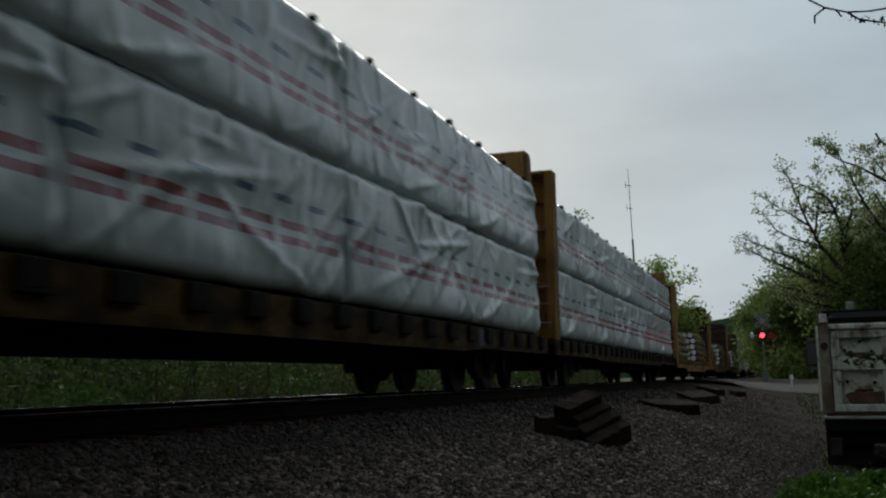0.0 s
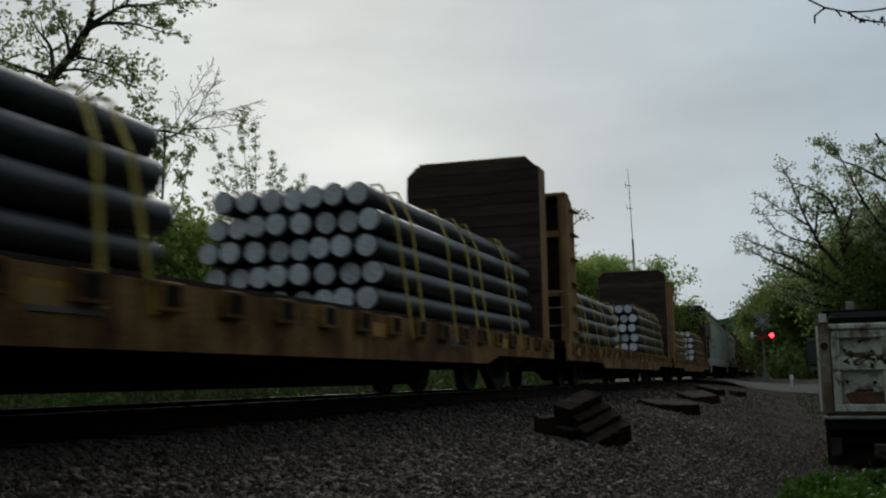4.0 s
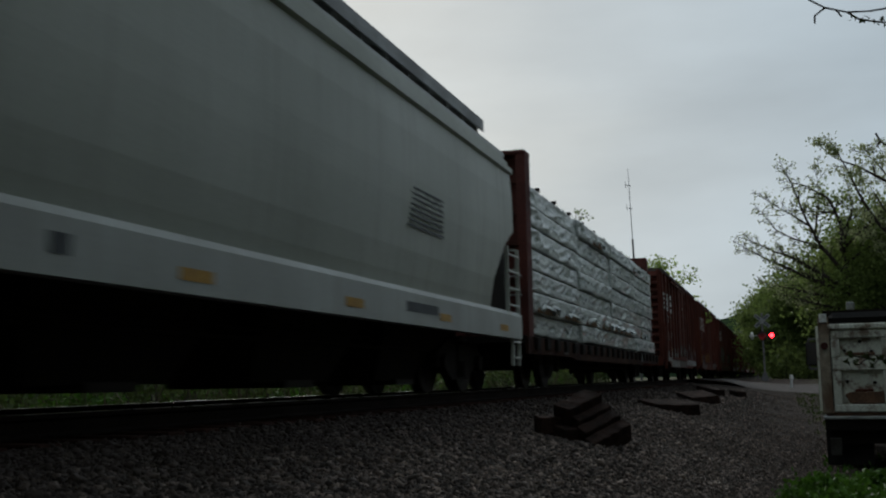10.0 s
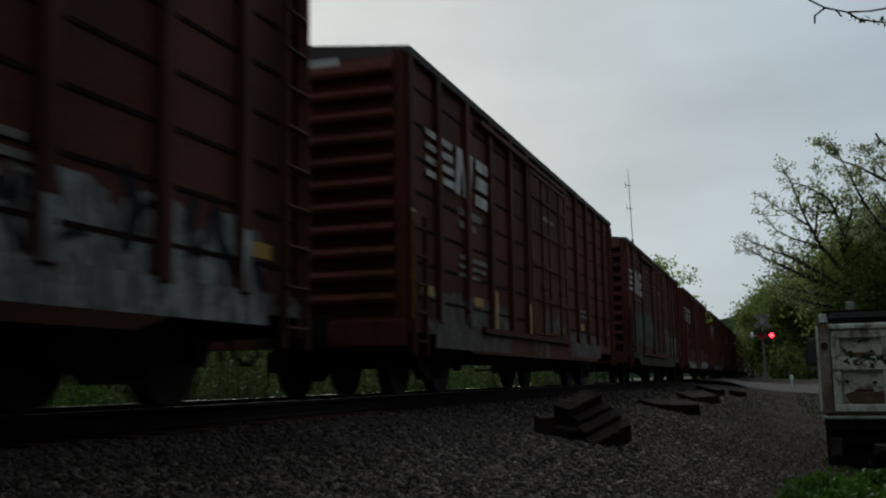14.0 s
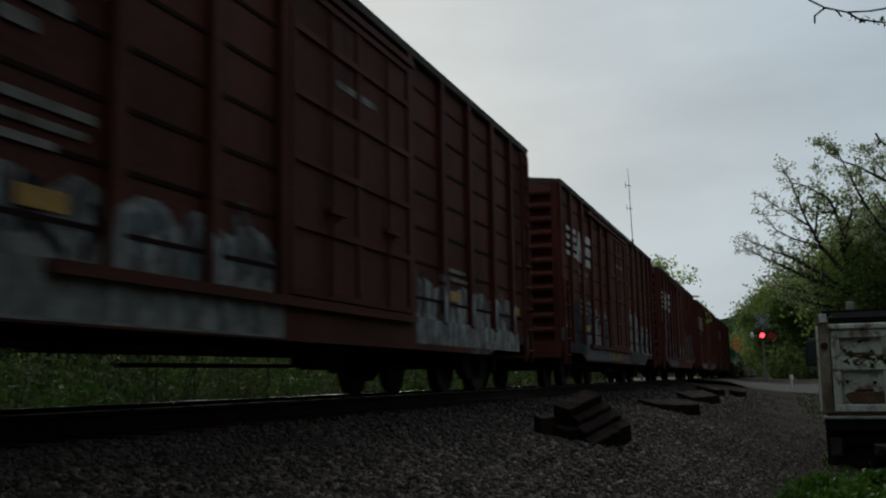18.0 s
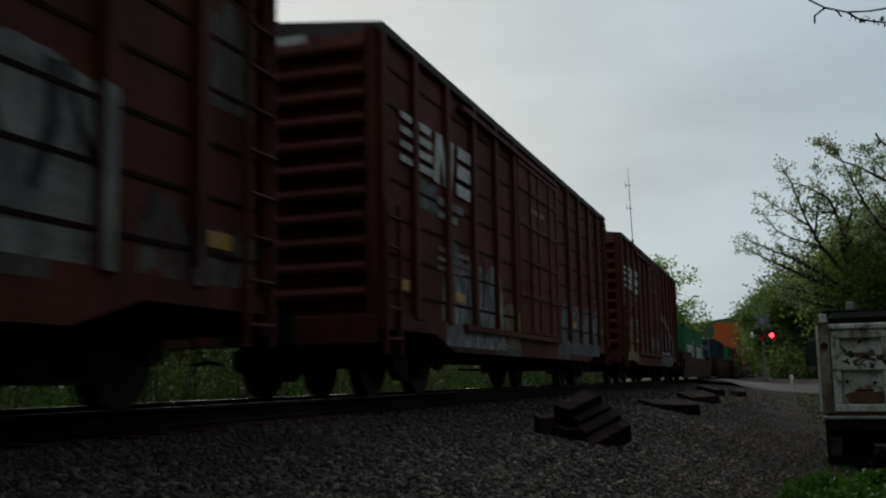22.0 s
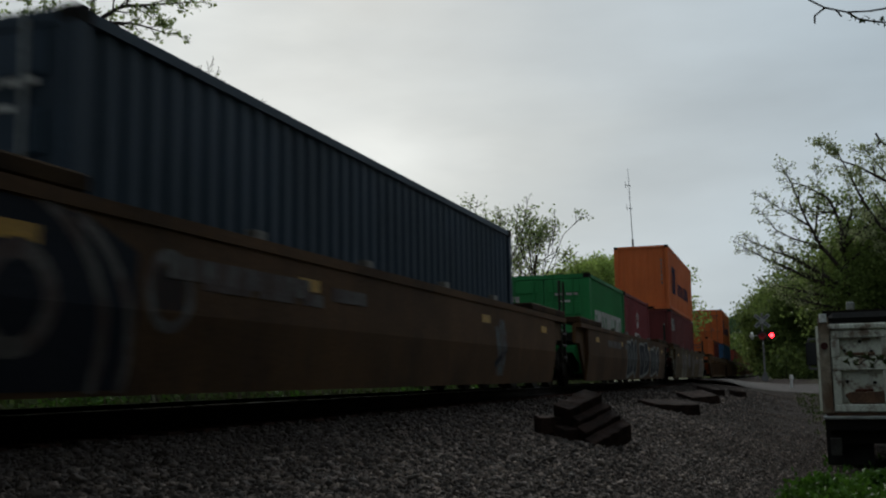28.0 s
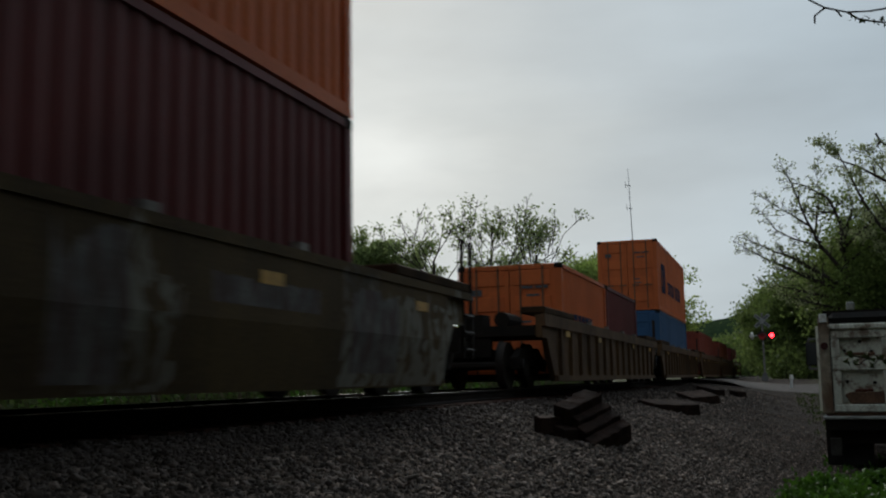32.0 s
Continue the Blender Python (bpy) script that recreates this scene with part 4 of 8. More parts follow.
    me.from_pydata(vs, [], faces + [tuple(base + k for k in range(n))[::-1]])
    me.materials.append(material)
    me.polygons.foreach_set("use_smooth", [True] * (ny * nz) + [False] * (len(me.polygons) - ny * nz))
    return me


def bulkhead(car, y, face, mat, top, taper=0.0, planked=False, wide=1.0, rails=(1.5, 2.15, 2.8, 3.4, 4.0)):
    """An end wall of a flat car at y; face is -1 or 1, the side (along y) on which its outer frame shows."""
    grp = part("bulkhead", boxes((-1.36, 1.36, y - 0.05, y + 0.05, 0.95, top - 0.5)) if planked else boxes((-1.30 * wide, 1.30 * wide, y - 0.03, y + 0.03, 0.95, top)), mat, car)
    o = face
    for x in (-1.32 * wide, -0.52, 0.52, 1.32 * wide):
        bm = bmesh.new()
        xt = x * (1 - taper)
        a, b = sorted((y + o * 0.031, y + o * (0.42 if abs(x) > 0.9 else 0.16)))
        v = [bm.verts.new(c) for c in ((x - 0.09, a, 0.9), (x + 0.09, a, 0.9), (x + 0.09, b, 0.9), (x - 0.09, b, 0.9), (xt - 0.09, a, top), (xt + 0.09, a, top), (xt + 0.09, b, top), (xt - 0.09, b, top))]
        for f in ((3, 2, 1, 0), (4, 5, 6, 7), (0, 1, 5, 4), (1, 2, 6, 5), (2, 3, 7, 6), (3, 0, 4, 7)):
            bm.faces.new([v[i] for i in f])
        part("bulkhead_post", bm, mat, grp)
    for z in rails:
        if z < top - 0.2:
            a, b = sorted((y + o * 0.032, y + o * 0.14))
            part("bulkhead_rail", boxes((-1.22 * wide, 1.22 * wide, a, b, z - 0.07, z + 0.07)), mat, grp)
    a, b = sorted((y + o * 0.0, y + o * 0.44))
    w = 1.41 * wide * (1 - taper)
    part("bulkhead_cap", boxes((-w, w, a, b, top, top + 0.08)), mat, grp, bevel=0.01)
    for z in (1.35, 1.75, 2.1):
        bm = bmesh.new()
        cyl(bm, (0.75, y + o * 0.45, z), (1.3, y + o * 0.45, z), 0.014, 5)
        part("grab_iron", bm, M["alu"], grp)
    return grp


def gussets(car, y, mat, top, deep):
    """Side plates with shelves that brace a bulkhead on its load side."""
    for s in (-1, 1):
        bm = bmesh.new()
        x0, x1 = sorted((s * 1.33, s * 1.37))
        prism(bm, [(y, 0.95), (y + deep, 0.95), (y + deep * 0.82, top - 0.25), (y + deep * 0.45, top), (y, top + 0.06)], "x", x0, x1)
        g = part("gusset_plate", bm, mat, car)
        z = 1.2
        while z < top - 0.2:
            w = deep * (1 - 0.18 * (z - 0.95) / (top - 0.95)) + 0.03
            a, b = sorted((s * 1.372, s * 1.47))
            part("gusset_shelf", boxes((a, b, y + 0.05, y + w, z, z + 0.035)), mat, g)
            z += 0.56


def flat_deck(car, half, sill_mat, z_top, z_bot, belly):
    part("deck", boxes((-1.38, 1.38, -half, half, z_top - 0.12, z_top)), M["black"], car)
    for s in (-1, 1):
        bm = bmesh.new()
        x0, x1 = sorted((s * 1.38, s * 1.44))
        prism(bm, [(-half, z_top - 0.02), (-half, z_bot), (-half * 0.62, z_bot), (-half * 0.55, belly), (half * 0.55, belly), (half * 0.62, z_bot), (half, z_bot), (half, z_top - 0.02)], "x", x0, x1)
        part("side_sill", bm, sill_mat, car)
        pocket = finish(boxes((-0.04, 0.03, -0.17, 0.17, z_top - 0.25, z_top - 0.02)), "stake_pocket", M["black"] if sill_mat in (M["sill_dark"], M["sill_maroon"]) else sill_mat, 0.01)
        # uncut pocket: a black plate stands in for the shade inside
        hole = finish(boxes((0.031, 0.035, -0.11, 0.11, z_top - 0.21, z_top - 0.05)), "pocket_hole", M["black"])
        n = int(half * 2 / 0.92)
        for k in range(n):
            o = part("stake_pocket", pocket, None, car, at=(s * 1.47, -half + 0.6 + k * (2 * half - 1.2) / (n - 1), 0))
            if s > 0:
                part("pocket_hole", hole, None, o)


def centerbeam(label, length, mat, tiers, lengths, wrap_meshes, z0, top, tier_h, group="lumber cars of the freight train", kraft=False):
    h = length / 2
    car = thing("lumber_flat_car", label, "flat car", group)
    underframe(car, h, 0.3, 0.45, 0.9)
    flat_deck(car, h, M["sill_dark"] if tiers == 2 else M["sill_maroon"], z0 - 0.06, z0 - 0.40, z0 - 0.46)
    for y, f in ((-h + 0.62, -1), (h - 0.45, 1)):
        bulkhead(car, y, f, mat, top - (0.12 if f < 0 else 0.0), 0.0 if f < 0 else 0.06, wide=1.0 if f < 0 else 0.90)
    bm = boxes((-0.06, 0.06, -h + 0.4, h - 0.4, z0 - 0.1, z0 + 0.2), (-0.1, 0.1, -h + 0.4, h - 0.4, top - 0.3, top - 0.1))
    for k in range(12):
        y = -h + 0.8 + k * (length - 1.6) / 11
        box(bm, -0.05, 0.05, y - 0.06, y + 0.06, z0, top - 0.2)
    part("centre_beam", bm, mat, car)
    rng = random.Random(int(length * 100))
    span = length - 1.1
    each = span / lengths
    shift = 0.42
    for s in (-1, 1):
        for i in range(tiers):
            for j in range(lengths):
                me = wrap_meshes[rng.randrange(len(wrap_meshes))]
                o = part("lumber_pack", me, None, car, at=(s * (1.30 + rng.uniform(-0.03, 0.03) * (1 if tiers == 2 else 1.6)), shift - span / 2 + each * (j + 0.5) + rng.uniform(-0.02, 0.02), z0 + i * tier_h))
                if s < 0:
                    o.rotation_euler = (0, 0, math.pi)
    # straps over the top of the load, and corner guards
    zt = z0 + tiers * tier_h
    strap = finish(boxes((-1.30, 1.30, -0.02, 0.02, 0, 0.012), (-1.325, -1.24, -0.035, 0.035, -0.06, 0.014), (1.24, 1.325, -0.035, 0.035, -0.06, 0.014)), "load_strap", M["black"])
    for k in range(lengths * 3):
        part("load_strap", strap, None, car, at=(0, shift - span / 2 + span * (k + 0.5) / (lengths * 3), zt))
    for k in range(2):
        part("sign_plate", bars(1.445, [(-0.22, 0.22, z0 - 0.36, z0 - 0.10)]), M["dark_mark"], car, at=(0, (-h + 3.4, h - 4.6)[k], 0))
    if kraft:
        for k in range(13):
            bm = bmesh.new()
            y, z, run = -h + 1.2 + k * (length - 3.0) / 14 + rng.uniform(-0.4, 0.4), z0 + 0.43 + (2.12 if k % 6 == 5 else 0.0), rng.uniform(0.4, 1.3)
            steps, high = 9, rng.uniform(0.09, 0.22)
            top_e = [(y + run * j / steps, z + 0.03 + high * math.sin(math.pi * j / steps) ** 0.6 * rng.uniform(0.75, 1.0)) for j in range(steps + 1)]
            prism(bm, [(y, z - 0.01), (y + run, z - 0.01)] + top_e[::-1], "x", 1.37, 1.415)
            flap = bmesh.new()
            cols = [[flap.verts.new((1.41 + 0.09 * q + 0.03 * math.sin(j * 1.9 + k), yy, zz + 0.04 - 0.10 * q + 0.025 * math.sin(j * 2.7 + k))) for q in (0, 0.4, 1.0)] for j, (yy, zz) in enumerate(top_e)]
            for c0, c1 in zip(cols, cols[1:]):
                for q in (0, 1):
                    flap.faces.new((c0[q], c1[q], c1[q + 1], c0[q + 1]))
            bmesh.ops.solidify(flap, geom=list(flap.faces), thickness=0.004)
            part("loose_flap", flap, M["wrap_silver"], car, "loose flap of grey-white wrapper", smooth=True)
            part("torn_wrapper", bm, M["kraft"], car, "torn brown kraft paper")
    for y in (-h + 3.1, h - 3.1):
        bogie(car, y)
    couplers(car, h - 0.35, 0.9)
    return car


# ---- bulkhead flat cars with pipe ----
def pipe_mesh(length, r):
    bm = bmesh.new()
    cyl(bm, (0, -length / 2, 0), (0, length / 2, 0), r, 14, caps=False)
    cyl(bm, (0, -length / 2 + 0.01, 0), (0, length / 2 - 0.01, 0), r * 0.9, 14, caps=False)
    for s in (-1, 1):
        ring = []
        for rr in (r, r * 0.9):
            ring.append([bm.verts.new((rr * math.cos(2 * math.pi * i / 14), s * (length / 2), rr * math.sin(2 * math.pi * i / 14))) for i in range(14)])
        for i in range(14):
            bm.faces.new((ring[0][i], ring[0][(i + 1) % 14], ring[1][(i + 1) % 14], ring[1][i]))
    return finish(bm, "pipe", M["pipe"], smooth=True)


def cap_mesh(r):
    bm = bmesh.new()
    cyl(bm, (0, -0.02, 0), (0, 0.05, 0), r * 0.88, 14)
    return finish(bm, "pipe_cap", M["cap"])


def pipe_car(label, rear_planks):
    L = 21.9
    h = L / 2
    car = thing("bulkhead_flat_car", label, "flat car", "pipe cars of the freight train")
    underframe(car, h, 0.4, 0.50, 0.85)
    bm = bmesh.new()
    prism(bm, [(-h + 4.2, 0.52), (-h + 5.6, 0.14), (h - 5.6, 0.14), (h - 4.2, 0.52)], "x", -0.42, 0.42)
    part("belly_sill", bm, M["black"], car)
    flat_deck(car, h, M["tan_sill"], 0.98, 0.58, 0.44)
    part("deck_planking", boxes((-1.3, 1.3, -h + 0.3, h - 0.3, 0.984, 1.03)), M["plank"], car)
    bulkhead(car, -h + 0.75, -1, M["tan"], 4.26, rails=(2.1, 3.45))
    for x in (-0.92, 0.0, 0.92):              # flat black plates paint in the shade between the posts
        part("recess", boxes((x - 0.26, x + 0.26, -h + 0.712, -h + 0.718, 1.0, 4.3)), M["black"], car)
    gussets(car, -h + 0.75, M["tan"], 4.26, 0.85)
    # rear bulkhead: its planked inner face looks forward along the train
    y = h - 0.75
    bm = bmesh.new()
    prism(bm, [(-1.38, 0.98), (1.38, 0.98), (1.38, 4.42), (1.14, 4.61), (-1.14, 4.61), (-1.38, 4.42)], "y", y, y + 0.06)
    back = part("bulkhead", bm, M["black"], car)
    n = 16
    for k in range(n):
        z0 = 0.99 + k * 3.62 / n
        z1 = z0 + 3.62 / n - 0.012
        w0, w1 = [1.40 if z < 4.42 else 1.40 - (z - 4.42) * 1.25 for z in (z0, z1)]
        bm = bmesh.new()
        prism(bm, [(-w0, z0), (w0, z0), (w1, z1), (-w1, z1)], "y", y - 0.05 - 0.012 * (k % 3 == 1), y - 0.002)
        part("plank", bm, M["plank"], back)
    part("top_edge", boxes((-1.13, 1.13, y - 0.05, y + 0.30, 4.615, 4.65)), M["tan"], back)
    if rear_planks:
        for s in (-1, 1):
            part("corner_post", boxes((min(s * 1.32, s * 1.385), max(s * 1.32, s * 1.385), y + 0.062, y + 0.62, 0.95, 4.45)), M["tan"], back, bevel=0.015)
    # two loads of capped pipe in staggered rows
    r = 0.152
    cm = cap_mesh(r)
    lift = 0.325
    for y0, y1, rows in ((-h + 1.75, -h + 8.45, 4), (-h + 13.0, -h + 20.75, 5)):
        yc = (y0 + y1) / 2
        pm = pipe_mesh(y1 - y0, r)
        for i in range(rows):
            cnt = 8 if i < rows - 1 else 7
            z = 1.20 + i * lift
            for k in range(cnt):
                x = (k - (cnt - 1) / 2) * 2 * r * 1.02 + 0.03 * math.sin(i * 2.2)
                p = part("pipe", pm, None, car, at=(x, yc + 0.09 * math.sin(k * 5.1 + i * 2.7), z))
                part("pipe_cap", cm, None, p, at=(0, (y0 - y1) / 2 - 0.01, 0))
            for yb in (y0 + 0.5, yc, y1 - 0.9):
                part("timber_bearer", boxes((-1.25, 1.25, yb - 0.05, yb + 0.05, z - r - (0.02 if i else 0.04), z - r - 0.001)), M["tie"], car)
        zt = 1.20 + (rows - 1) * lift + r + 0.012
        for k, yb in enumerate((0.5, 0.95, 2.3, 3.5, 4.0, 5.6, 6.2)):
            y, lean = y0 + yb, 0.16 * ((k % 3) - 1)
            run = [(1.46, 0.70), (1.29, zt - lift - 0.1), (1.10, zt), (-1.10, zt), (-1.29, zt - lift - 0.1), (-1.46, 0.70)]
            bm = bmesh.new()
            for (xa, za), (xb, zb) in zip(run, run[1:]):
                sa, sb = lean * (za - 0.7) / 2, lean * (zb - 0.7) / 2
                lo = [bm.verts.new(c) for c in ((xa, y - 0.035 + sa, za), (xa, y + 0.035 + sa, za), (xb, y + 0.035 + sb, zb), (xb, y - 0.035 + sb, zb))]
                hi = [bm.verts.new(v.co + Vector((0.008 if v.co.x > 0 else -0.008, 0, 0.01))) for v in lo]
                for f in ((0, 1, 2, 3), (4, 7, 6, 5), (0, 4, 5, 1), (2, 6, 7, 3), (1, 5, 6, 2), (3, 7, 4, 0)):
                    bm.faces.new([(lo + hi)[j] for j in f])
            part("strap", bm, M["ylw_bright"], car, "yellow webbing strap")
    for k in range(3):
        part("stencil", bars(1.446, [(-0.35, 0.35, 0.66, 0.82)]), M["pale_mark"], car, at=(0, (-h + 6.0, -h + 7.0, h - 6.5)[k], 0))
    for k in range(4):
        part("reflector", bars(1.446, [(-0.2, 0.2, 0.70, 0.86)]), M["reflect"], car, at=(0, -h + 1.2 + k * 5.6, 0))
    for y in (-h + 3.0, h - 3.0):
        bogie(car, y)
    couplers(car, h, 0.72)
    return car


# ---- covered hopper ----
def hopper_car():
    L = 21.2
    h = L / 2
    car = thing("covered_hopper", "pale grey covered hopper car with shade-blackened ends and roof walkway", "hopper car")
    underframe(car, h, 0.3, 0.7, 1.1)
    # the body: rounded sides swept between sloping ends
    bm = bmesh.new()
    prof = [(1.42, 1.30), (1.46, 1.5), (1.50, 1.8), (1.52, 2.1), (1.535, 2.4), (1.54, 2.72), (1.53, 3.3), (1.50, 3.70), (1.55, 3.73), (1.55, 3.81), (1.47, 3.86), (1.47, 3.94), (1.40, 3.98), (1.40, 4.06), (1.32, 4.12), (0.95, 4.36), (0.0, 4.46)]
    prof = prof + [(-x, z) for x, z in prof[-2::-1]]
    cut = lambda z: float(np.interp(z, [1.3, 1.5, 1.8, 2.1, 2.4, 2.72], [1.36, 1.42, 1.38, 1.18, 0.80, 0.22]))
    rings = []
    for y in (-h + 0.32, h - 0.32):
        rings.append([bm.verts.new((x, y + cut(z) * (1 if y < 0 else -1), z)) for x, z in prof])
    for i in range(len(prof) - 1):
        bm.faces.new((rings[0][i], rings[1][i], rings[1][i + 1], rings[0][i + 1]))
    bm.faces.new(rings[0][::-1])
    bm.faces.new(rings[1])
    bm.faces.new((rings[0][0], rings[0][-1], rings[1][-1], rings[1][0]))
    bmesh.ops.recalc_face_normals(bm, faces=bm.faces)
    part("body", bm, M["hopper"], car)
    for s in (-1, 1):
        bm = bmesh.new()
        for z, x in ((4.10, 1.33),):
            box(bm, min(s * (x - 0.02), s * (x + 0.05)), max(s * (x - 0.02), s * (x + 0.05)), -h + 0.4, h - 0.4, z - 0.03, z + 0.03)
        part("roof_rail", bm, M["hopper_sill"], car)
        bm = bmesh.new()
        prism(bm, [(s * 1.36, 0.88), (s * 1.52, 0.88), (s * 1.52, 1.27), (s * 1.46, 1.34), (s * 1.36, 1.34)], "y", -h, h)
        sill = part("side_sill", bm, M["hopper_sill"], car)
        ref = finish(bars(1.522 if s > 0 else -1.526, [(-0.24, 0.24, 0.98, 1.08)]), "reflector", M["reflect"])
        for k in range(7):
            part("reflector", ref, None, sill, at=(0, -h + 1.4 + k * 3.1, 0))
        for row in ((-h + 3.6, -h + 3.85, 1.0, 1.2), (-h + 9, -h + 9.2, 1.02, 1.16), (-h + 15.4, -h + 16.6, 1.04, 1.16)):
            part("plate", bars(1.522 if s > 0 else -1.526, [row]), M["dark_mark"], sill)
        for e in (-1, 1):
            ladder("ladder", car, M["hopper"], s * 1.47, e * (h - 0.05), e * (h - 0.75), 1.3, 2.45, 4)
            ladder("step", car, M["hopper"], s * 1.47, e * (h - 0.08), e * (h - 0.5), 0.42, 0.95, 2)
            # steep end ladder up to the roof
            ladder("end_ladder", car, M["hopper"], s * 1.0, e * (h - 0.40), e * (h - 0.36), 1.3, 4.3, 1)
    for e in (-1, 1):
        # end platform, slope sheet as a black block for the cavity's shade, end sheets
        a, b = sorted((e * (h - 0.02), e * (h - 1.5)))
        part("end_platform", boxes((-1.45, 1.45, a, b, 1.10, 1.28)), M["hopper_sill"], car)
        bm = bmesh.new()
        for x in (-1.2, 1.2):
            cyl(bm, (x, e * (h - 0.1), 1.28), (x, e * (h - 0.5), 2.6), 0.04, 6)
        for z in (1.75, 2.1, 2.45):
            cyl(bm, (-1.45, e * (h - 0.05), z), (1.45, e * (h - 0.05), z), 0.02, 6)
        part("end_rail", bm, M["hopper"], car)
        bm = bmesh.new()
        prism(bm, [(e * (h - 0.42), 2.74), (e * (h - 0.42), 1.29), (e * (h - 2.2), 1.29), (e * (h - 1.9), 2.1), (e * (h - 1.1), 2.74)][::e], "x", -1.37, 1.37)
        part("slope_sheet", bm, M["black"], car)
    for s in (-1, 1):
        bm = bmesh.new()
        box(bm, min(s * 0.25, s * 1.0), max(s * 0.25, s * 1.0), -h + 0.35, h - 0.35, 4.74, 4.78)
        box(bm, min(s * 0.97, s * 1.0), max(s * 0.97, s * 1.0), -h + 0.35, h - 0.35, 4.58, 4.74)
        for k in range(24):
            y = -h + 0.6 + k * (L - 1.2) / 23
            box(bm, s * 0.6 - 0.36, s * 0.6 + 0.36, y - 0.02, y + 0.02, 4.40, 4.74)
        part("roof_walkway", bm, M["grating"], car)
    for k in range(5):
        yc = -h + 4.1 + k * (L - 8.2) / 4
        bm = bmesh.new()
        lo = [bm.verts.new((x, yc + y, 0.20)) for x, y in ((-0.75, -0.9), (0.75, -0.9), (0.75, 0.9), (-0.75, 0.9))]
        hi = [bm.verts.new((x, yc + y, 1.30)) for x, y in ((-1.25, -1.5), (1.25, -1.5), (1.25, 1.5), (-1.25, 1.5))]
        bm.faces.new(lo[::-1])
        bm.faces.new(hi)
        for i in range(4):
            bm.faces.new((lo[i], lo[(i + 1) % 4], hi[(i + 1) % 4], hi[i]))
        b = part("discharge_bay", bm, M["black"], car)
        part("outlet_gate", boxes((-0.62, 0.85, yc - 0.34, yc + 0.34, 0.14, 0.22)), M["steel"], b)
    rows = [(-h + 2.27 + 0.25 * k, -h + 2.45 + 0.25 * k, 2.47, 2.66) for k in range(4)] + [(-h + 2.24 + 0.205 * k, -h + 2.39 + 0.205 * k, 2.0, 2.19) for k in range(6)]
    rows += [(-h + 2.2, -h + 3.0, 1.67, 1.71), (-h + 2.2, -h + 2.9, 1.57, 1.61)]
    rows += [(h - 5.75 + 0.03 * k, h - 4.4, 2.10 + 0.07 * k, 2.13 + 0.07 * k) for k in range(8)]
    rows += [(-h + 3.88, -h + 4.12, 2.24 + 0.08 * k, 2.27 + 0.08 * k) for k in range(4)]
    for r in rows:
        part("stencil", bars(1.541, [r]), M["dark_mark"], car, "dark unreadable stencilling")
    for y in (-h + 2.2, h - 2.2):
        bogie(car, y)
    couplers(car, h, 0.6)
    return car


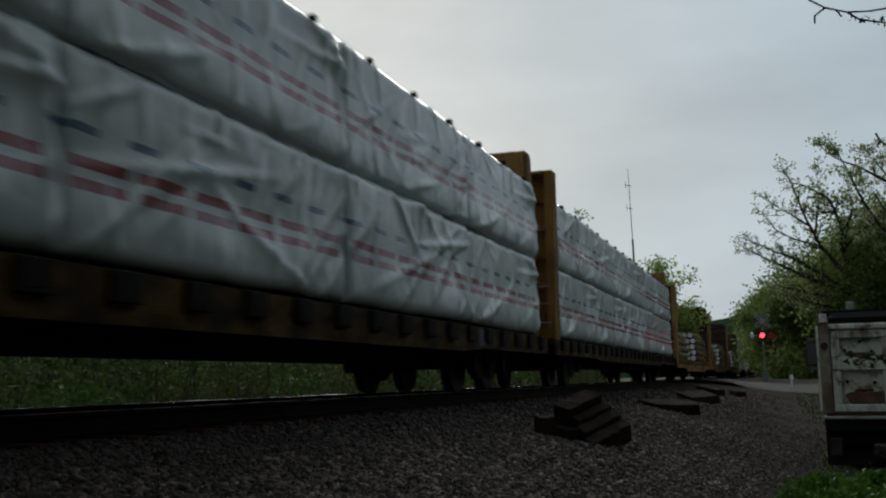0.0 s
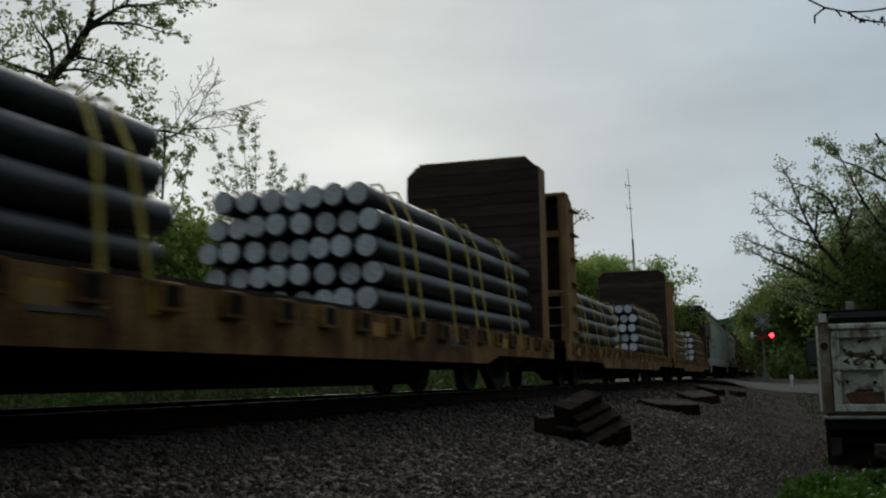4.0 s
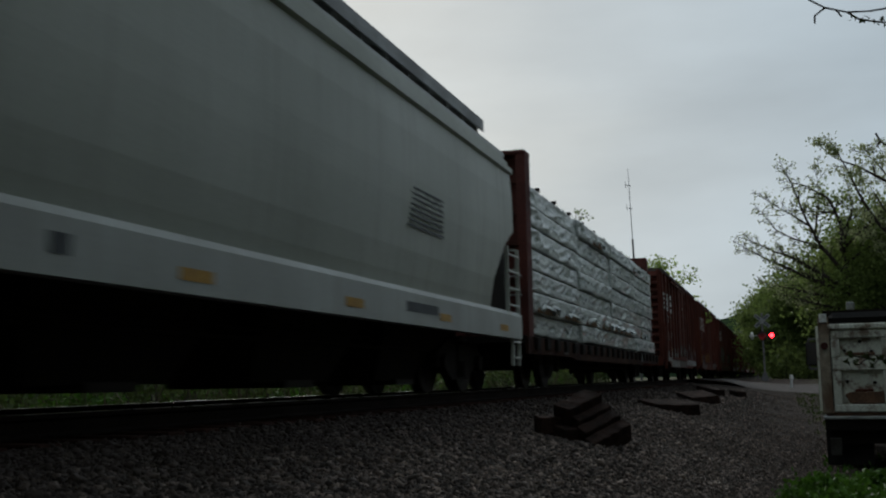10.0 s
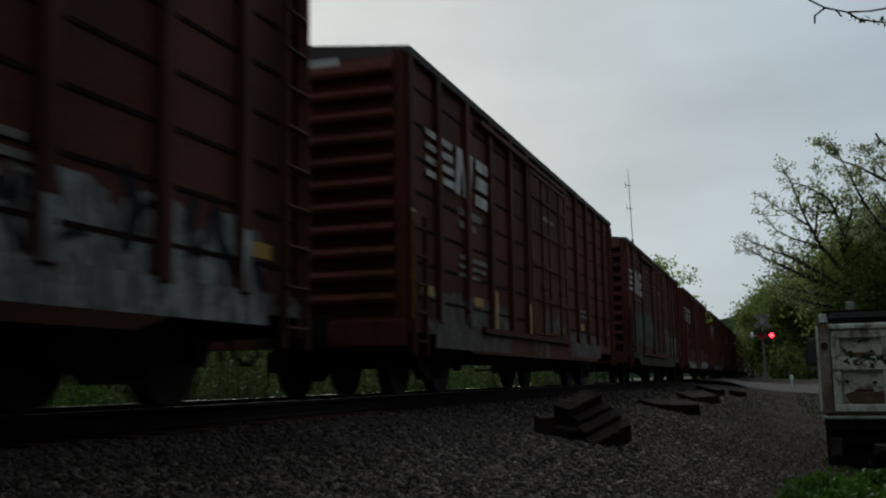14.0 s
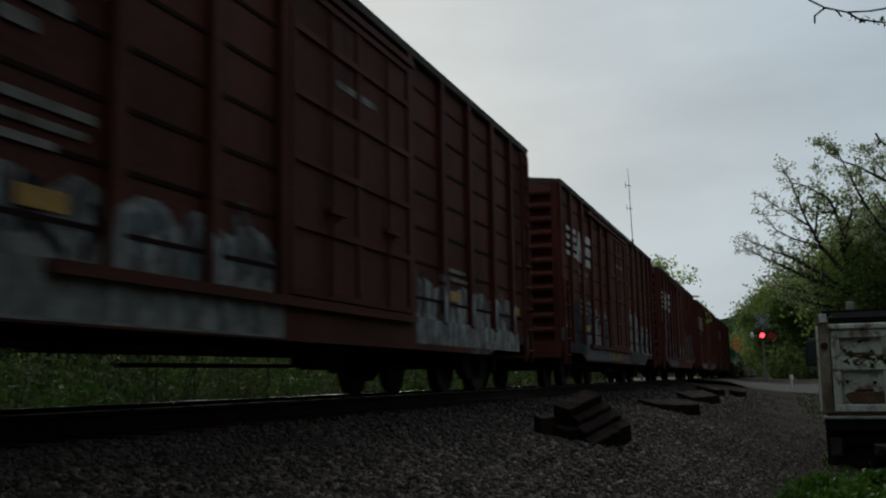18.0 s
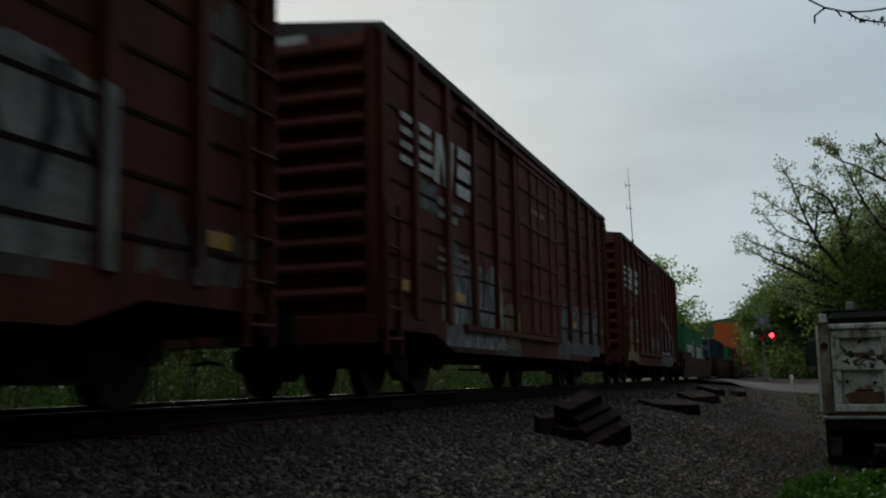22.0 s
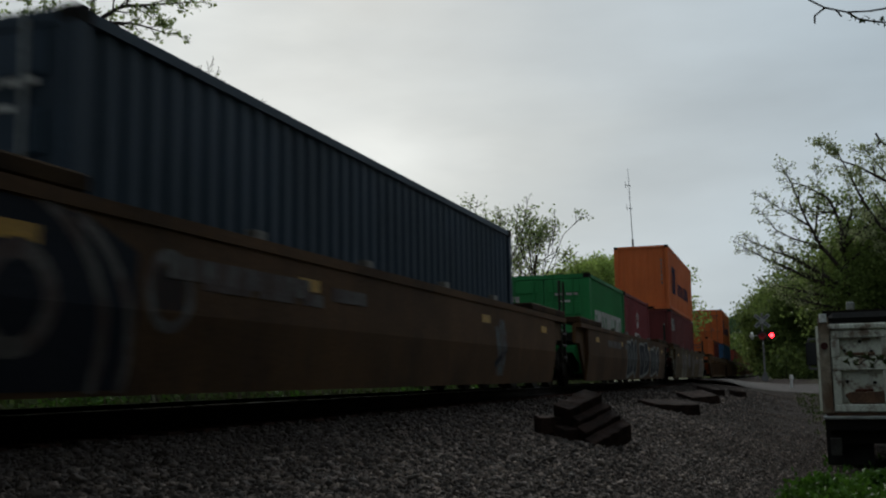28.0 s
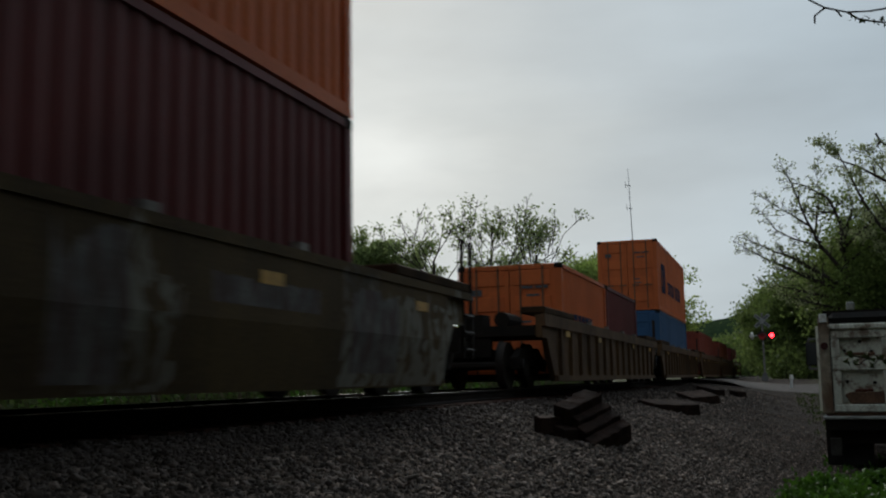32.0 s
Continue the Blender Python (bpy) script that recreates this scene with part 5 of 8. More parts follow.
# ---- well cars and containers ----
def well_car(label, mat, posts=False, L=19.2, T=1.44, nose=2.9):
    h = L / 2
    car = thing("well_car", label, "well car", "container cars of the freight train")
    for s in (-1, 1):
        bm = bmesh.new()
        x0, x1 = sorted((s * 1.36, s * (1.48 if posts else 1.43)))
        prism(bm, [(-h + 0.3, T - 0.02), (-h + 0.3, 0.98), (-h + 0.75, 0.98), (-h + 1.5, 0.13), (h - 1.5, 0.13), (h - 0.75, 0.98), (h - 0.3, 0.98), (h - 0.3, T - 0.02)], "x", x0, x1)
        a, b = sorted((s * (1.475 if posts else 1.425), s * 1.55))
        if posts:
            box(bm, a, b, -h + 0.3, h - 0.3, T - 0.24, T)
            box(bm, a, b, -h + 1.4, h - 1.4, 0.13, 0.25)
            for k in range(15):
                y = -h + 1.9 + k * (L - 3.8) / 14
                box(bm, a, b, y - 0.05, y + 0.05, 0.25, 1.2)
        else:
            prism(bm, [(s * 1.44, T - 0.04), (s * 1.53, T - 0.04), (s * 1.53, 0.72), (s * 1.44, 0.12), (s * 1.40, 0.12)], "y", -h + 1.35, h - 1.35)
            box(bm, a, b, -h + 0.3, h - 0.3, T - 0.10, T)
        side = part("side_wall", bm, mat, car)
        for e in (-1, 1):
            a2, b2 = sorted((e * (h - 0.35), e * (h - 0.4 - (nose if e < 0 else 2.9))))
            part("top_cover", boxes((min(s * 1.05, s * 1.54), max(s * 1.05, s * 1.54), a2, b2, T + 0.005, T + (0.14 if nose < 3 else 0.24))), M["sill_brown"], side, bevel=0.02)
        for y in (-h + 2.6, -3.0, 3.2, h - 2.4):
            part("reflector", bars(1.532 if s > 0 else -1.536, [(y - 0.22, y + 0.22, 1.06, 1.18)]), M["reflect"], side)
        if s > 0 and not posts:
            part("stencil", bars(1.535, [(-h + 4.2, -h + 6.6, 0.98, 1.16), (-h + 7.1, -h + 8.0, 1.0, 1.14)]), M["tag_grey"], side)
        for y in (-3.9, -1.4, 1.4, 3.9):
            part("lifting_lug", boxes((min(s * 1.40, s * 1.5), max(s * 1.40, s * 1.5), y - 0.1, y + 0.1, T + 0.002, T + 0.09)), M["pale_mark"], side)
    part("well_floor", boxes((-1.36, 1.36, -h + 2.5, h - 2.5, 0.20, 0.30)), M["black"], car)
    for e in (-1, 1):
        a, b = sorted((e * (h - 0.3), e * (h - (nose if e < 0 else 2.9))))
        part("end_platform", boxes((-1.34, 1.34, a, b, min(1.02, T - 0.25), T - 0.03 if nose > 3 else 1.22)), M["black"], car)
        if e > 0:
            part("end_bulkhead", boxes((-1.34, 1.34, h - 2.95, h - 2.75, 0.25, 1.018)), M["black"], car)
        bm = bmesh.new()
        for x in (-1.2, -0.75):
            cyl(bm, (x, e * (h - 0.6), 1.2), (x, e * (h - 0.6), 2.2), 0.035, 6)
        for z in (1.55, 1.9, 2.18):
            cyl(bm, (-1.2, e * (h - 0.6), z), (-0.75, e * (h - 0.6), z), 0.02, 6)
        part("hand_rail", bm, M["steel"], car)
        bm = bmesh.new()
        cyl(bm, (0.5, e * (h - 1.0), 1.38), (0.5, e * (h - 2.1), 1.38), 0.16, 10)
        box(bm, -0.4, 0.1, *sorted((e * (h - 1.0), e * (h - 1.6))), 1.22, 1.5)
        part("brake_cylinder", bm, M["black"], car)
        bogie(car, e * (h - 1.15))
    ladder("ladder", car, M["steel"], 1.42, h - 0.32, h + 0.10, 0.5, 1.5, 4, 0.03)
    for y in (h - 0.32, h + 0.10):
        bm = bmesh.new()
        cyl(bm, (1.42, y, 1.45), (1.42, y, 2.25), 0.028, 6)
        part("hand_post", bm, M["steel"], car)
    couplers(car, h, 0.75)
    return car


def corrugated(bm, length, z0, z1, x, s, pitch=0.28, deep=0.036):
    """A wall of vertical corrugations in the plane x, facing s, along y."""
    n = int(length / pitch)
    p = length / n
    lo, hi = [], []
    for k in range(n):
        for u, d in ((0.0, 0), (0.25, 0), (0.5, 1), (0.75, 1)):
            y = -length / 2 + (k + u) * p
            for row, z in ((lo, z0), (hi, z1)):
                row.append(bm.verts.new((x - s * d * deep, y, z)))
    for i in range(len(lo) - 1):
        bm.faces.new((lo[i], lo[i + 1], hi[i + 1], hi[i]) if s > 0 else (lo[i + 1], lo[i], hi[i], hi[i + 1]))


def container(label, mat, L, H, doors_front=True, marks=None, mark_mat=None):
    """A steel box container, its foot at z = 0."""
    h, w = L / 2, 1.219
    c = thing("shipping_container", label, "container", "containers on the freight train")
    for s in (-1, 1):
        bm = bmesh.new()
        corrugated(bm, L - 0.2, 0.14, H - 0.10, s * (w - 0.02), s)
        part("side_wall", bm, mat, c)
        part("bottom_rail", boxes((min(s * (w - 0.09), s * w), max(s * (w - 0.09), s * w), -h + 0.15, h - 0.15, 0.0, 0.15)), mat, c)
        part("top_rail", boxes((min(s * (w - 0.07), s * w), max(s * (w - 0.07), s * w), -h + 0.15, h - 0.15, H - 0.11, H - 0.02)), mat, c)
        for e in (-1, 1):
            part("corner_post", boxes((min(s * (w - 0.16), s * w), max(s * (w - 0.16), s * w), *sorted((e * (h - 0.16), e * h)), 0.12, H - 0.12)), mat, c)
            for z in (0.0, H - 0.118):
                part("corner_casting", boxes((min(s * (w - 0.165), s * (w + 0.004)), max(s * (w - 0.165), s * (w + 0.004)), *sorted((e * (h - 0.178), e * (h + 0.004))), z, z + 0.118)), M["black"] if z else mat, c)
    bm = bmesh.new()
    n = int(L / 0.3)
    box(bm, -w + 0.06, w - 0.06, -h + 0.1, h - 0.1, H - 0.09, H - 0.045)
    part("roof", bm, mat, c)
    part("floor", boxes((-w + 0.05, w - 0.05, -h + 0.1, h - 0.1, 0.05, 0.15)), M["black"], c)
    for e in (-1, 1):
        part("end_header", boxes((-w + 0.16, w - 0.16, *sorted((e * (h - 0.12), e * (h - 0.01))), H - 0.12, H - 0.01)), mat, c)
        part("end_sill", boxes((-w + 0.16, w - 0.16, *sorted((e * (h - 0.12), e * (h - 0.01))), 0.0, 0.14)), mat, c)
        if (e < 0) == doors_front:
            for s in (-1, 1):
                d = part("door", boxes((min(s * 0.012, s * (w - 0.16)), max(s * 0.012, s * (w - 0.16)), *sorted((e * (h - 0.07), e * (h - 0.03))), 0.15, H - 0.13)), mat, c)
                panel = finish(boxes((min(s * 0.12, s * (w - 0.26)), max(s * 0.12, s * (w - 0.26)), *sorted((e * (h - 0.032), e * (h - 0.004))), 0, 0.34)), "door_panel", mat, 0.012)
                for k in range(4):
                    part("door_panel", panel, None, d, at=(0, 0, 0.35 + k * (H - 0.6) / 3.4))
                for x in (0.26, 0.78):
                    bm = bmesh.new()
                    cyl(bm, (s * x, e * (h + 0.005), 0.06), (s * x, e * (h + 0.005), H - 0.05), 0.022, 6)
                    box(bm, s * x - 0.1, s * x + 0.2, e * (h + 0.01) - 0.01, e * (h + 0.01) + 0.01, 1.0, 1.05)
                    part("lock_rod", bm, M["rod"] if mark_mat == "blue_mark" else M["alu"] if mat == M["c_navy"] else mat, d)
            if marks is not None:
                yb = e * (h + 0.002)
                for x0, x1, z0, z1 in ((0.30, 0.55, H - 0.56, H - 0.50), (0.60, 0.9, H - 0.56, H - 0.50), (0.4, 0.7, H - 0.74, H - 0.69), (-0.9, -0.65, H - 0.70, H - 0.55), (0.25, 0.5, 1.25, 1.3), (0.25, 0.55, 1.1, 1.15)):
                    part("door_marking", boxes((x0, x1, min(yb, yb + e * 0.004), max(yb, yb + e * 0.004), z0, z1)), M["white_mark" if mark_mat == "white_mark" else "dark_mark"], c, "unreadable small marking")
        else:
            bm = bmesh.new()
            corrugated(bm, 2 * w - 0.22, 0.14, H - 0.12, 0.0, 1, 0.30, 0.04)
            bmesh.ops.rotate(bm, verts=bm.verts, cent=(0, 0, 0), matrix=Matrix.Rotation(-math.pi / 2 if e < 0 else math.pi / 2, 3, "Z"))
            bmesh.ops.translate(bm, verts=bm.verts, vec=(0, e * (h - 0.03), 0))
            part("end_wall", bm, mat, c)
            # black plate on the sill paints the shade of a fork slot
            part("fork_slot", boxes((-0.5, 0.5, *sorted((e * (h - 0.008), e * (h - 0.003))), 0.015, 0.125)), M["black"], c)
            for k in range(7):
                part("end_marking", boxes((0.86, 0.93, *sorted((e * (h - 0.028), e * (h - 0.022))), H - 0.75 - 0.17 * k, H - 0.64 - 0.17 * k)), M["pale_mark"], c)
    if marks:
        for shape in marks:
            bm = bmesh.new()
            for pts in (shape if isinstance(shape[0][0], tuple) else [shape]):
                prism(bm, pts, "x", w - 0.016, w - 0.012)
            part("letter", bm, M[mark_mat], c, "large plain block letter")
    return c


def block_letters(y0, z0, z1, widths, gap, lean=0.0):
    """Plain bold blocks with small notches in place of large letters."""
    letters, y, t = [], y0, z1 - z0

    def slab(a, b, c, d):
        return [(a + lean * c, z0 + t * c), (b + lean * c, z0 + t * c), (b + lean * d, z0 + t * d), (a + lean * d, z0 + t * d)]
    for k, wd in enumerate(widths):
        st = 0.30 * wd
        if k % 3 == 1:                                   # a plain tablet with a slit
            rows = [slab(y, y + wd * 0.44, 0, 1), slab(y + wd * 0.56, y + wd, 0, 1)]
        else:                                            # a plain frame
            rows = [slab(y, y + st, 0, 1), slab(y + wd - st, y + wd, 0, 1), slab(y + st, y + wd - st, 0.78, 1.0), slab(y + st, y + wd - st, 0.0, 0.22)]
        letters.append(rows)
        y += wd + gap
    return letters


# ---- the train, front to rear; S is a car's place on the track at 15 s ----
def ride(ob, s, z=0.0):
    """Note a car or container that rides the track with its middle at s."""
    RIDERS.append((ob, s, z))
    ob.location = (TRACK_X, s, z)
    return ob


def repeat(ob, s, z=0.0):
    return ride(copy_thing(ob, pose(TRACK_X, s, z)), s, z)


# sprayed pieces on the boxcars, by the front of the car: y0, y1, z0, z1, letters, fill, outline
BOXCAR_TAGS = {
    -19.3: [(2.7, 6.3, 0.60, 1.45, 0, "tag_chalk", ""), (1.5, 2.7, 0.82, 1.25, 0, "tag_chalk", ""), (6.3, 9.8, 0.60, 0.9, 0, "tag_grey", ""), (10.0, 15.4, 0.70, 1.65, 5, "tag_white", "tag_dark")],
    -0.2: [(1.0, 5.0, 0.62, 1.45, 0, "tag_grey", ""), (10.2, 14.0, 0.66, 1.3, 0, "tag_grey", "")],
    19.05: [(1.0, 3.6, 1.3, 2.4, 3, "tag_dim", "tag_blue"), (3.8, 6.3, 1.2, 2.5, 3, "tag_dim", "tag_blue"), (10.1, 11.8, 1.05, 2.2, 3, "tag_dim", "tag_yellow"), (11.9, 13.4, 1.0, 2.0, 2, "tag_dim", "tag_white"), (13.6, 14.2, 1.0, 1.9, 1, "tag_dim", "tag_yellow"), (14.2, 14.85, 1.15, 1.95, 0, "tag_yellow", ""), (14.7, 15.9, 0.98, 1.7, 2, "tag_dim", "tag_blue")],
    38.05: [(2.3, 6.4, 0.60, 1.15, 0, "tag_chalk", ""), (0.1, 1.2, 0.70, 2.1, 0, "tag_blue", ""), (2.4, 6.3, 0.62, 1.6, 5, "tag_white", "tag_blue"), (10.0, 15.3, 0.66, 1.55, 6, "tag_white", "tag_grey")],
    57.2: [(6.4, 9.9, 0.90, 0.97, 0, "tag_chalk", ""), (6.4, 8.6, 0.64, 0.78, 0, "tag_yellow", ""), (9.9, 15.6, 0.93, 0.98, 0, "tag_white", ""), (10.4, 13.2, 0.66, 0.84, 0, "tag_dim", ""), (0.3, 2.9, 0.75, 2.0, 3, "tag_dark", "tag_grey"), (2.6, 6.4, 0.62, 1.35, 0, "tag_blue", ""), (3.2, 6.4, 0.62, 1.95, 4, "tag_white", "tag_dark"), (10.0, 12.3, 0.99, 2.30, 2, "tag_white", "tag_blue"), (12.3, 15.5, 0.99, 1.95, 3, "tag_white", "tag_dark"), (14.1, 14.9, 1.15, 1.6, 0, "tag_blue", "")],
    76.1: [(9.9, 13.2, 0.86, 0.98, 0, "tag_grey", ""), (4.5, 6.4, 0.62, 1.3, 0, "tag_blue", ""), (0.9, 2.5, 1.6, 3.0, 0, "tag_grey", ""), (2.9, 6.2, 0.66, 1.9, 4, "tag_blue", "tag_grey"), (10.2, 13.9, 0.99, 2.4, 2, "tag_chalk", "tag_dark"), (11.4, 13.0, 1.2, 1.75, 0, "tag_dark", ""), (14.9, 15.9, 2.5, 3.5, 0, "tag_grey", "")],
    94.95: [(2.4, 5.6, 0.66, 2.05, 3, "tag_white", "tag_blue"), (5.6, 6.5, 0.70, 1.5, 1, "tag_yellow", "tag_white"), (1.3, 2.2, 2.45, 2.85, 0, "tag_blue", ""), (10.4, 14.8, 0.70, 1.85, 4, "tag_blue", "tag_white")],
    114.0: [(0.9, 3.3, 0.70, 2.0, 3, "tag_yellow", "tag_grey"), (3.5, 5.0, 0.66, 1.9, 2, "boxcar", "tag_yellow"), (9.9, 12.0, 0.66, 2.45, 2, "tag_blue", "tag_dark"), (12.0, 14.0, 0.62, 1.95, 2, "tag_blue", "tag_dark"), (10.3, 11.7, 1.3, 1.8, 0, "tag_dark", ""), (14.4, 15.6, 1.1, 1.9, 0, "tag_dim", "")],
}


def paint_face(bm, x, pts, fold):
    """A painted outline (y, z) laid on a side sheet: flat, or folded inward below the height fold."""
    if fold is None:
        bm.faces.new([bm.verts.new((x, y, z)) for y, z in pts])
        return
    line = fold
    for keep in (1, -1):
        cut = []
        for (ya, za), (yb, zb) in zip(pts, pts[1:] + pts[:1]):
            ina, inb = keep * (za - line) >= 0, keep * (zb - line) >= 0
            if ina:
                cut.append((ya, za))
            if ina != inb:
                k = (line - za) / (zb - za)
                cut.append((ya + k * (yb - ya), line))
        if len(cut) > 2:
            bm.faces.new([bm.verts.new((x - (0.15 * (line - z) if keep < 0 else 0), y, z)) for y, z in cut])


def sheet_paint(x, pts, fold):
    bm = bmesh.new()
    paint_face(bm, x, pts, fold)
    return bm


def ribbon(x, nodes, w, fold):
    """One sprayed line of half-width w through a run of (y, z) points."""
    p = [Vector(n) for n in nodes]
    left, right = [], []
    for i, c in enumerate(p):
        d0 = (c - p[i - 1]).normalized() if i else (p[1] - c).normalized()
        d1 = (p[i + 1] - c).normalized() if i < len(p) - 1 else d0
        m = d0 + d1
        m = m.normalized() if m.length > 0.3 else d0
        n = Vector((-m.y, m.x)) * w * min(1.5, 1 / max(0.4, m.dot(d0)))
        c = c - d0 * w * 0.6 if i == 0 else c + d0 * w * 0.6 if i == len(p) - 1 else c
        left.append(c + n)
        right.append(c - n)
    bm = bmesh.new()
    for i in range(len(p) - 1):
        paint_face(bm, x + 0.0004 * (i % 4), [tuple(v) for v in (left[i], left[i + 1], right[i + 1], right[i])], fold)
    bmesh.ops.remove_doubles(bm, verts=bm.verts, dist=0.002)
    return bm


SIDE_POSTS = (-7.985, -6.85, -5.5, -4.2, -2.9, -1.68, 1.78, 3.1, 4.4, 5.7, 6.9, 7.985)


def spray(car, x, y0, y1, z0, z1, n, fill, edge, fold=None, sill=0.0, posts=()):
    """Sprayed paint on a car's side: n rounded forms with short strokes on them, or with n = 0 a worn wash with a ragged upper edge.
    On a boxcar it lies on the sheet, on the sill below and on the faces of the posts."""
    rng = random.Random(int(abs(y0) * 100) + n)
    steps = max(5, int((y1 - y0) / 0.12))
    tall = z1 - z0

    def top(u):
        return z1 - tall * (rng.uniform(0, 0.30) * rng.random() if n == 0 else 0.05 * rng.random() + 0.24 * (1 - abs(math.sin(math.pi * n * u)) ** 0.5))
    ends = [(y1 - (y1 - y0) * k / steps, top(k / steps)) for k in range(steps + 1)]
    foot = z0
    if sill and z0 < 0.985:
        foot = 0.992
        part("paint_wash", sheet_paint(sill, [(y0, z0), (y1, z0), (y1, 0.988), (y0, 0.988)], fold), M[fill], car, "worn smear of sprayed paint")
    if z1 > foot + 0.1:
        part("paint_wash", sheet_paint(x - 0.003, [(y0, foot), (y1, foot)] + [(y, max(z, foot + 0.03)) for y, z in ends], fold), M[fill], car, "worn smear of sprayed paint")
        for y in posts:
            if y0 < y - 0.08 and y + 0.08 < y1 and rng.random() < 0.7:
                part("paint_wash", sheet_paint(1.5015, [(y - 0.07, 0.97), (y + 0.07, 0.97), (y + 0.07, z1 - tall * rng.uniform(0.05, 0.3)), (y - 0.07, z1 - tall * rng.uniform(0.05, 0.3))], fold), M[fill], car)
    for k in range(n * 4):
        y, z = y0 + (y1 - y0) * (k + rng.uniform(0.2, 0.8)) / (n * 4), foot + (z1 - foot) * rng.uniform(0.25, 0.78)
        reach, lean = tall * rng.uniform(0.12, 0.34), rng.choice((0.0, 0.0, 0.12, -0.12, 0.4, -0.4, 1.2)) + rng.uniform(-0.1, 0.1)
        bend = rng.uniform(-0.16, 0.16)
        dy, dz = reach * math.sin(lean), reach * math.cos(lean)
        path = [(y - dy, max(z - dz, foot + 0.05)), (y + bend * reach * 3, z + 0.02), (y + dy, z + dz)]
        part("graffiti", ribbon(x + 0.003, path, rng.uniform(0.028, 0.075), fold), M[edge if rng.random() < 0.6 else rng.choice(("tag_white", "tag_dark", "tag_blue"))], car, "short sprayed stroke")


def bubbles(car, x, y0, y1, z0, z1, n, fill, edge, fold):
    """Fat rounded sprayed forms: a dark body, a pale outline and a pale dash inside."""
    rng = random.Random(int(abs(y0) * 100) + n)
    step = (y1 - y0) / n
    for k in range(n):
        yc, zc, wide, tall = y0 + step * (k + 0.5), (z0 + z1) / 2, step * 0.52, (z1 - z0) * 0.5
        lean = rng.uniform(-0.18, 0.18)
        path = []
        for i in range(25):
            a = 2 * math.pi * (i % 24) / 24
            c, q = math.cos(a), math.sin(a)
            r = 1 + 0.14 * math.sin(3 * a + k * 2.1) + 0.06 * math.sin(5 * a + k)
            dz = math.copysign(abs(q) ** 0.55, q) * tall * 0.9
            path.append((yc + math.copysign(abs(c) ** 0.6, c) * wide * r + lean * dz, min(max(zc + dz * r, z0), z1)))
        body = part("graffiti", sheet_paint(x, path[:-1], fold), M[fill], car, "dark sprayed form with a pale outline")
        part("graffiti_outline", ribbon(x + 0.003, path, 0.045, fold), M[edge], body)
        part("graffiti_dash", ribbon(x + 0.003, [(yc - wide * 0.2, zc + tall * 0.35), (yc + wide * 0.15, zc), (yc - wide * 0.1, zc - tall * 0.4)], 0.045, fold), M[edge], body)


def arc_paint(car, x, yc, zc, r, wide, a0, a1, mat, fold):
    """A sprayed bow: part of a ring, in short straight pieces."""
    n = max(6, int(abs(a1 - a0) * 5))
    path = [(yc + r * math.cos(a0 + (a1 - a0) * k / n), zc + r * math.sin(a0 + (a1 - a0) * k / n)) for k in range(n + 1)]
    bm = ribbon(x, path, wide / 2, fold)
    part("graffiti", bm, M[mat], car, "sprayed pale bow")


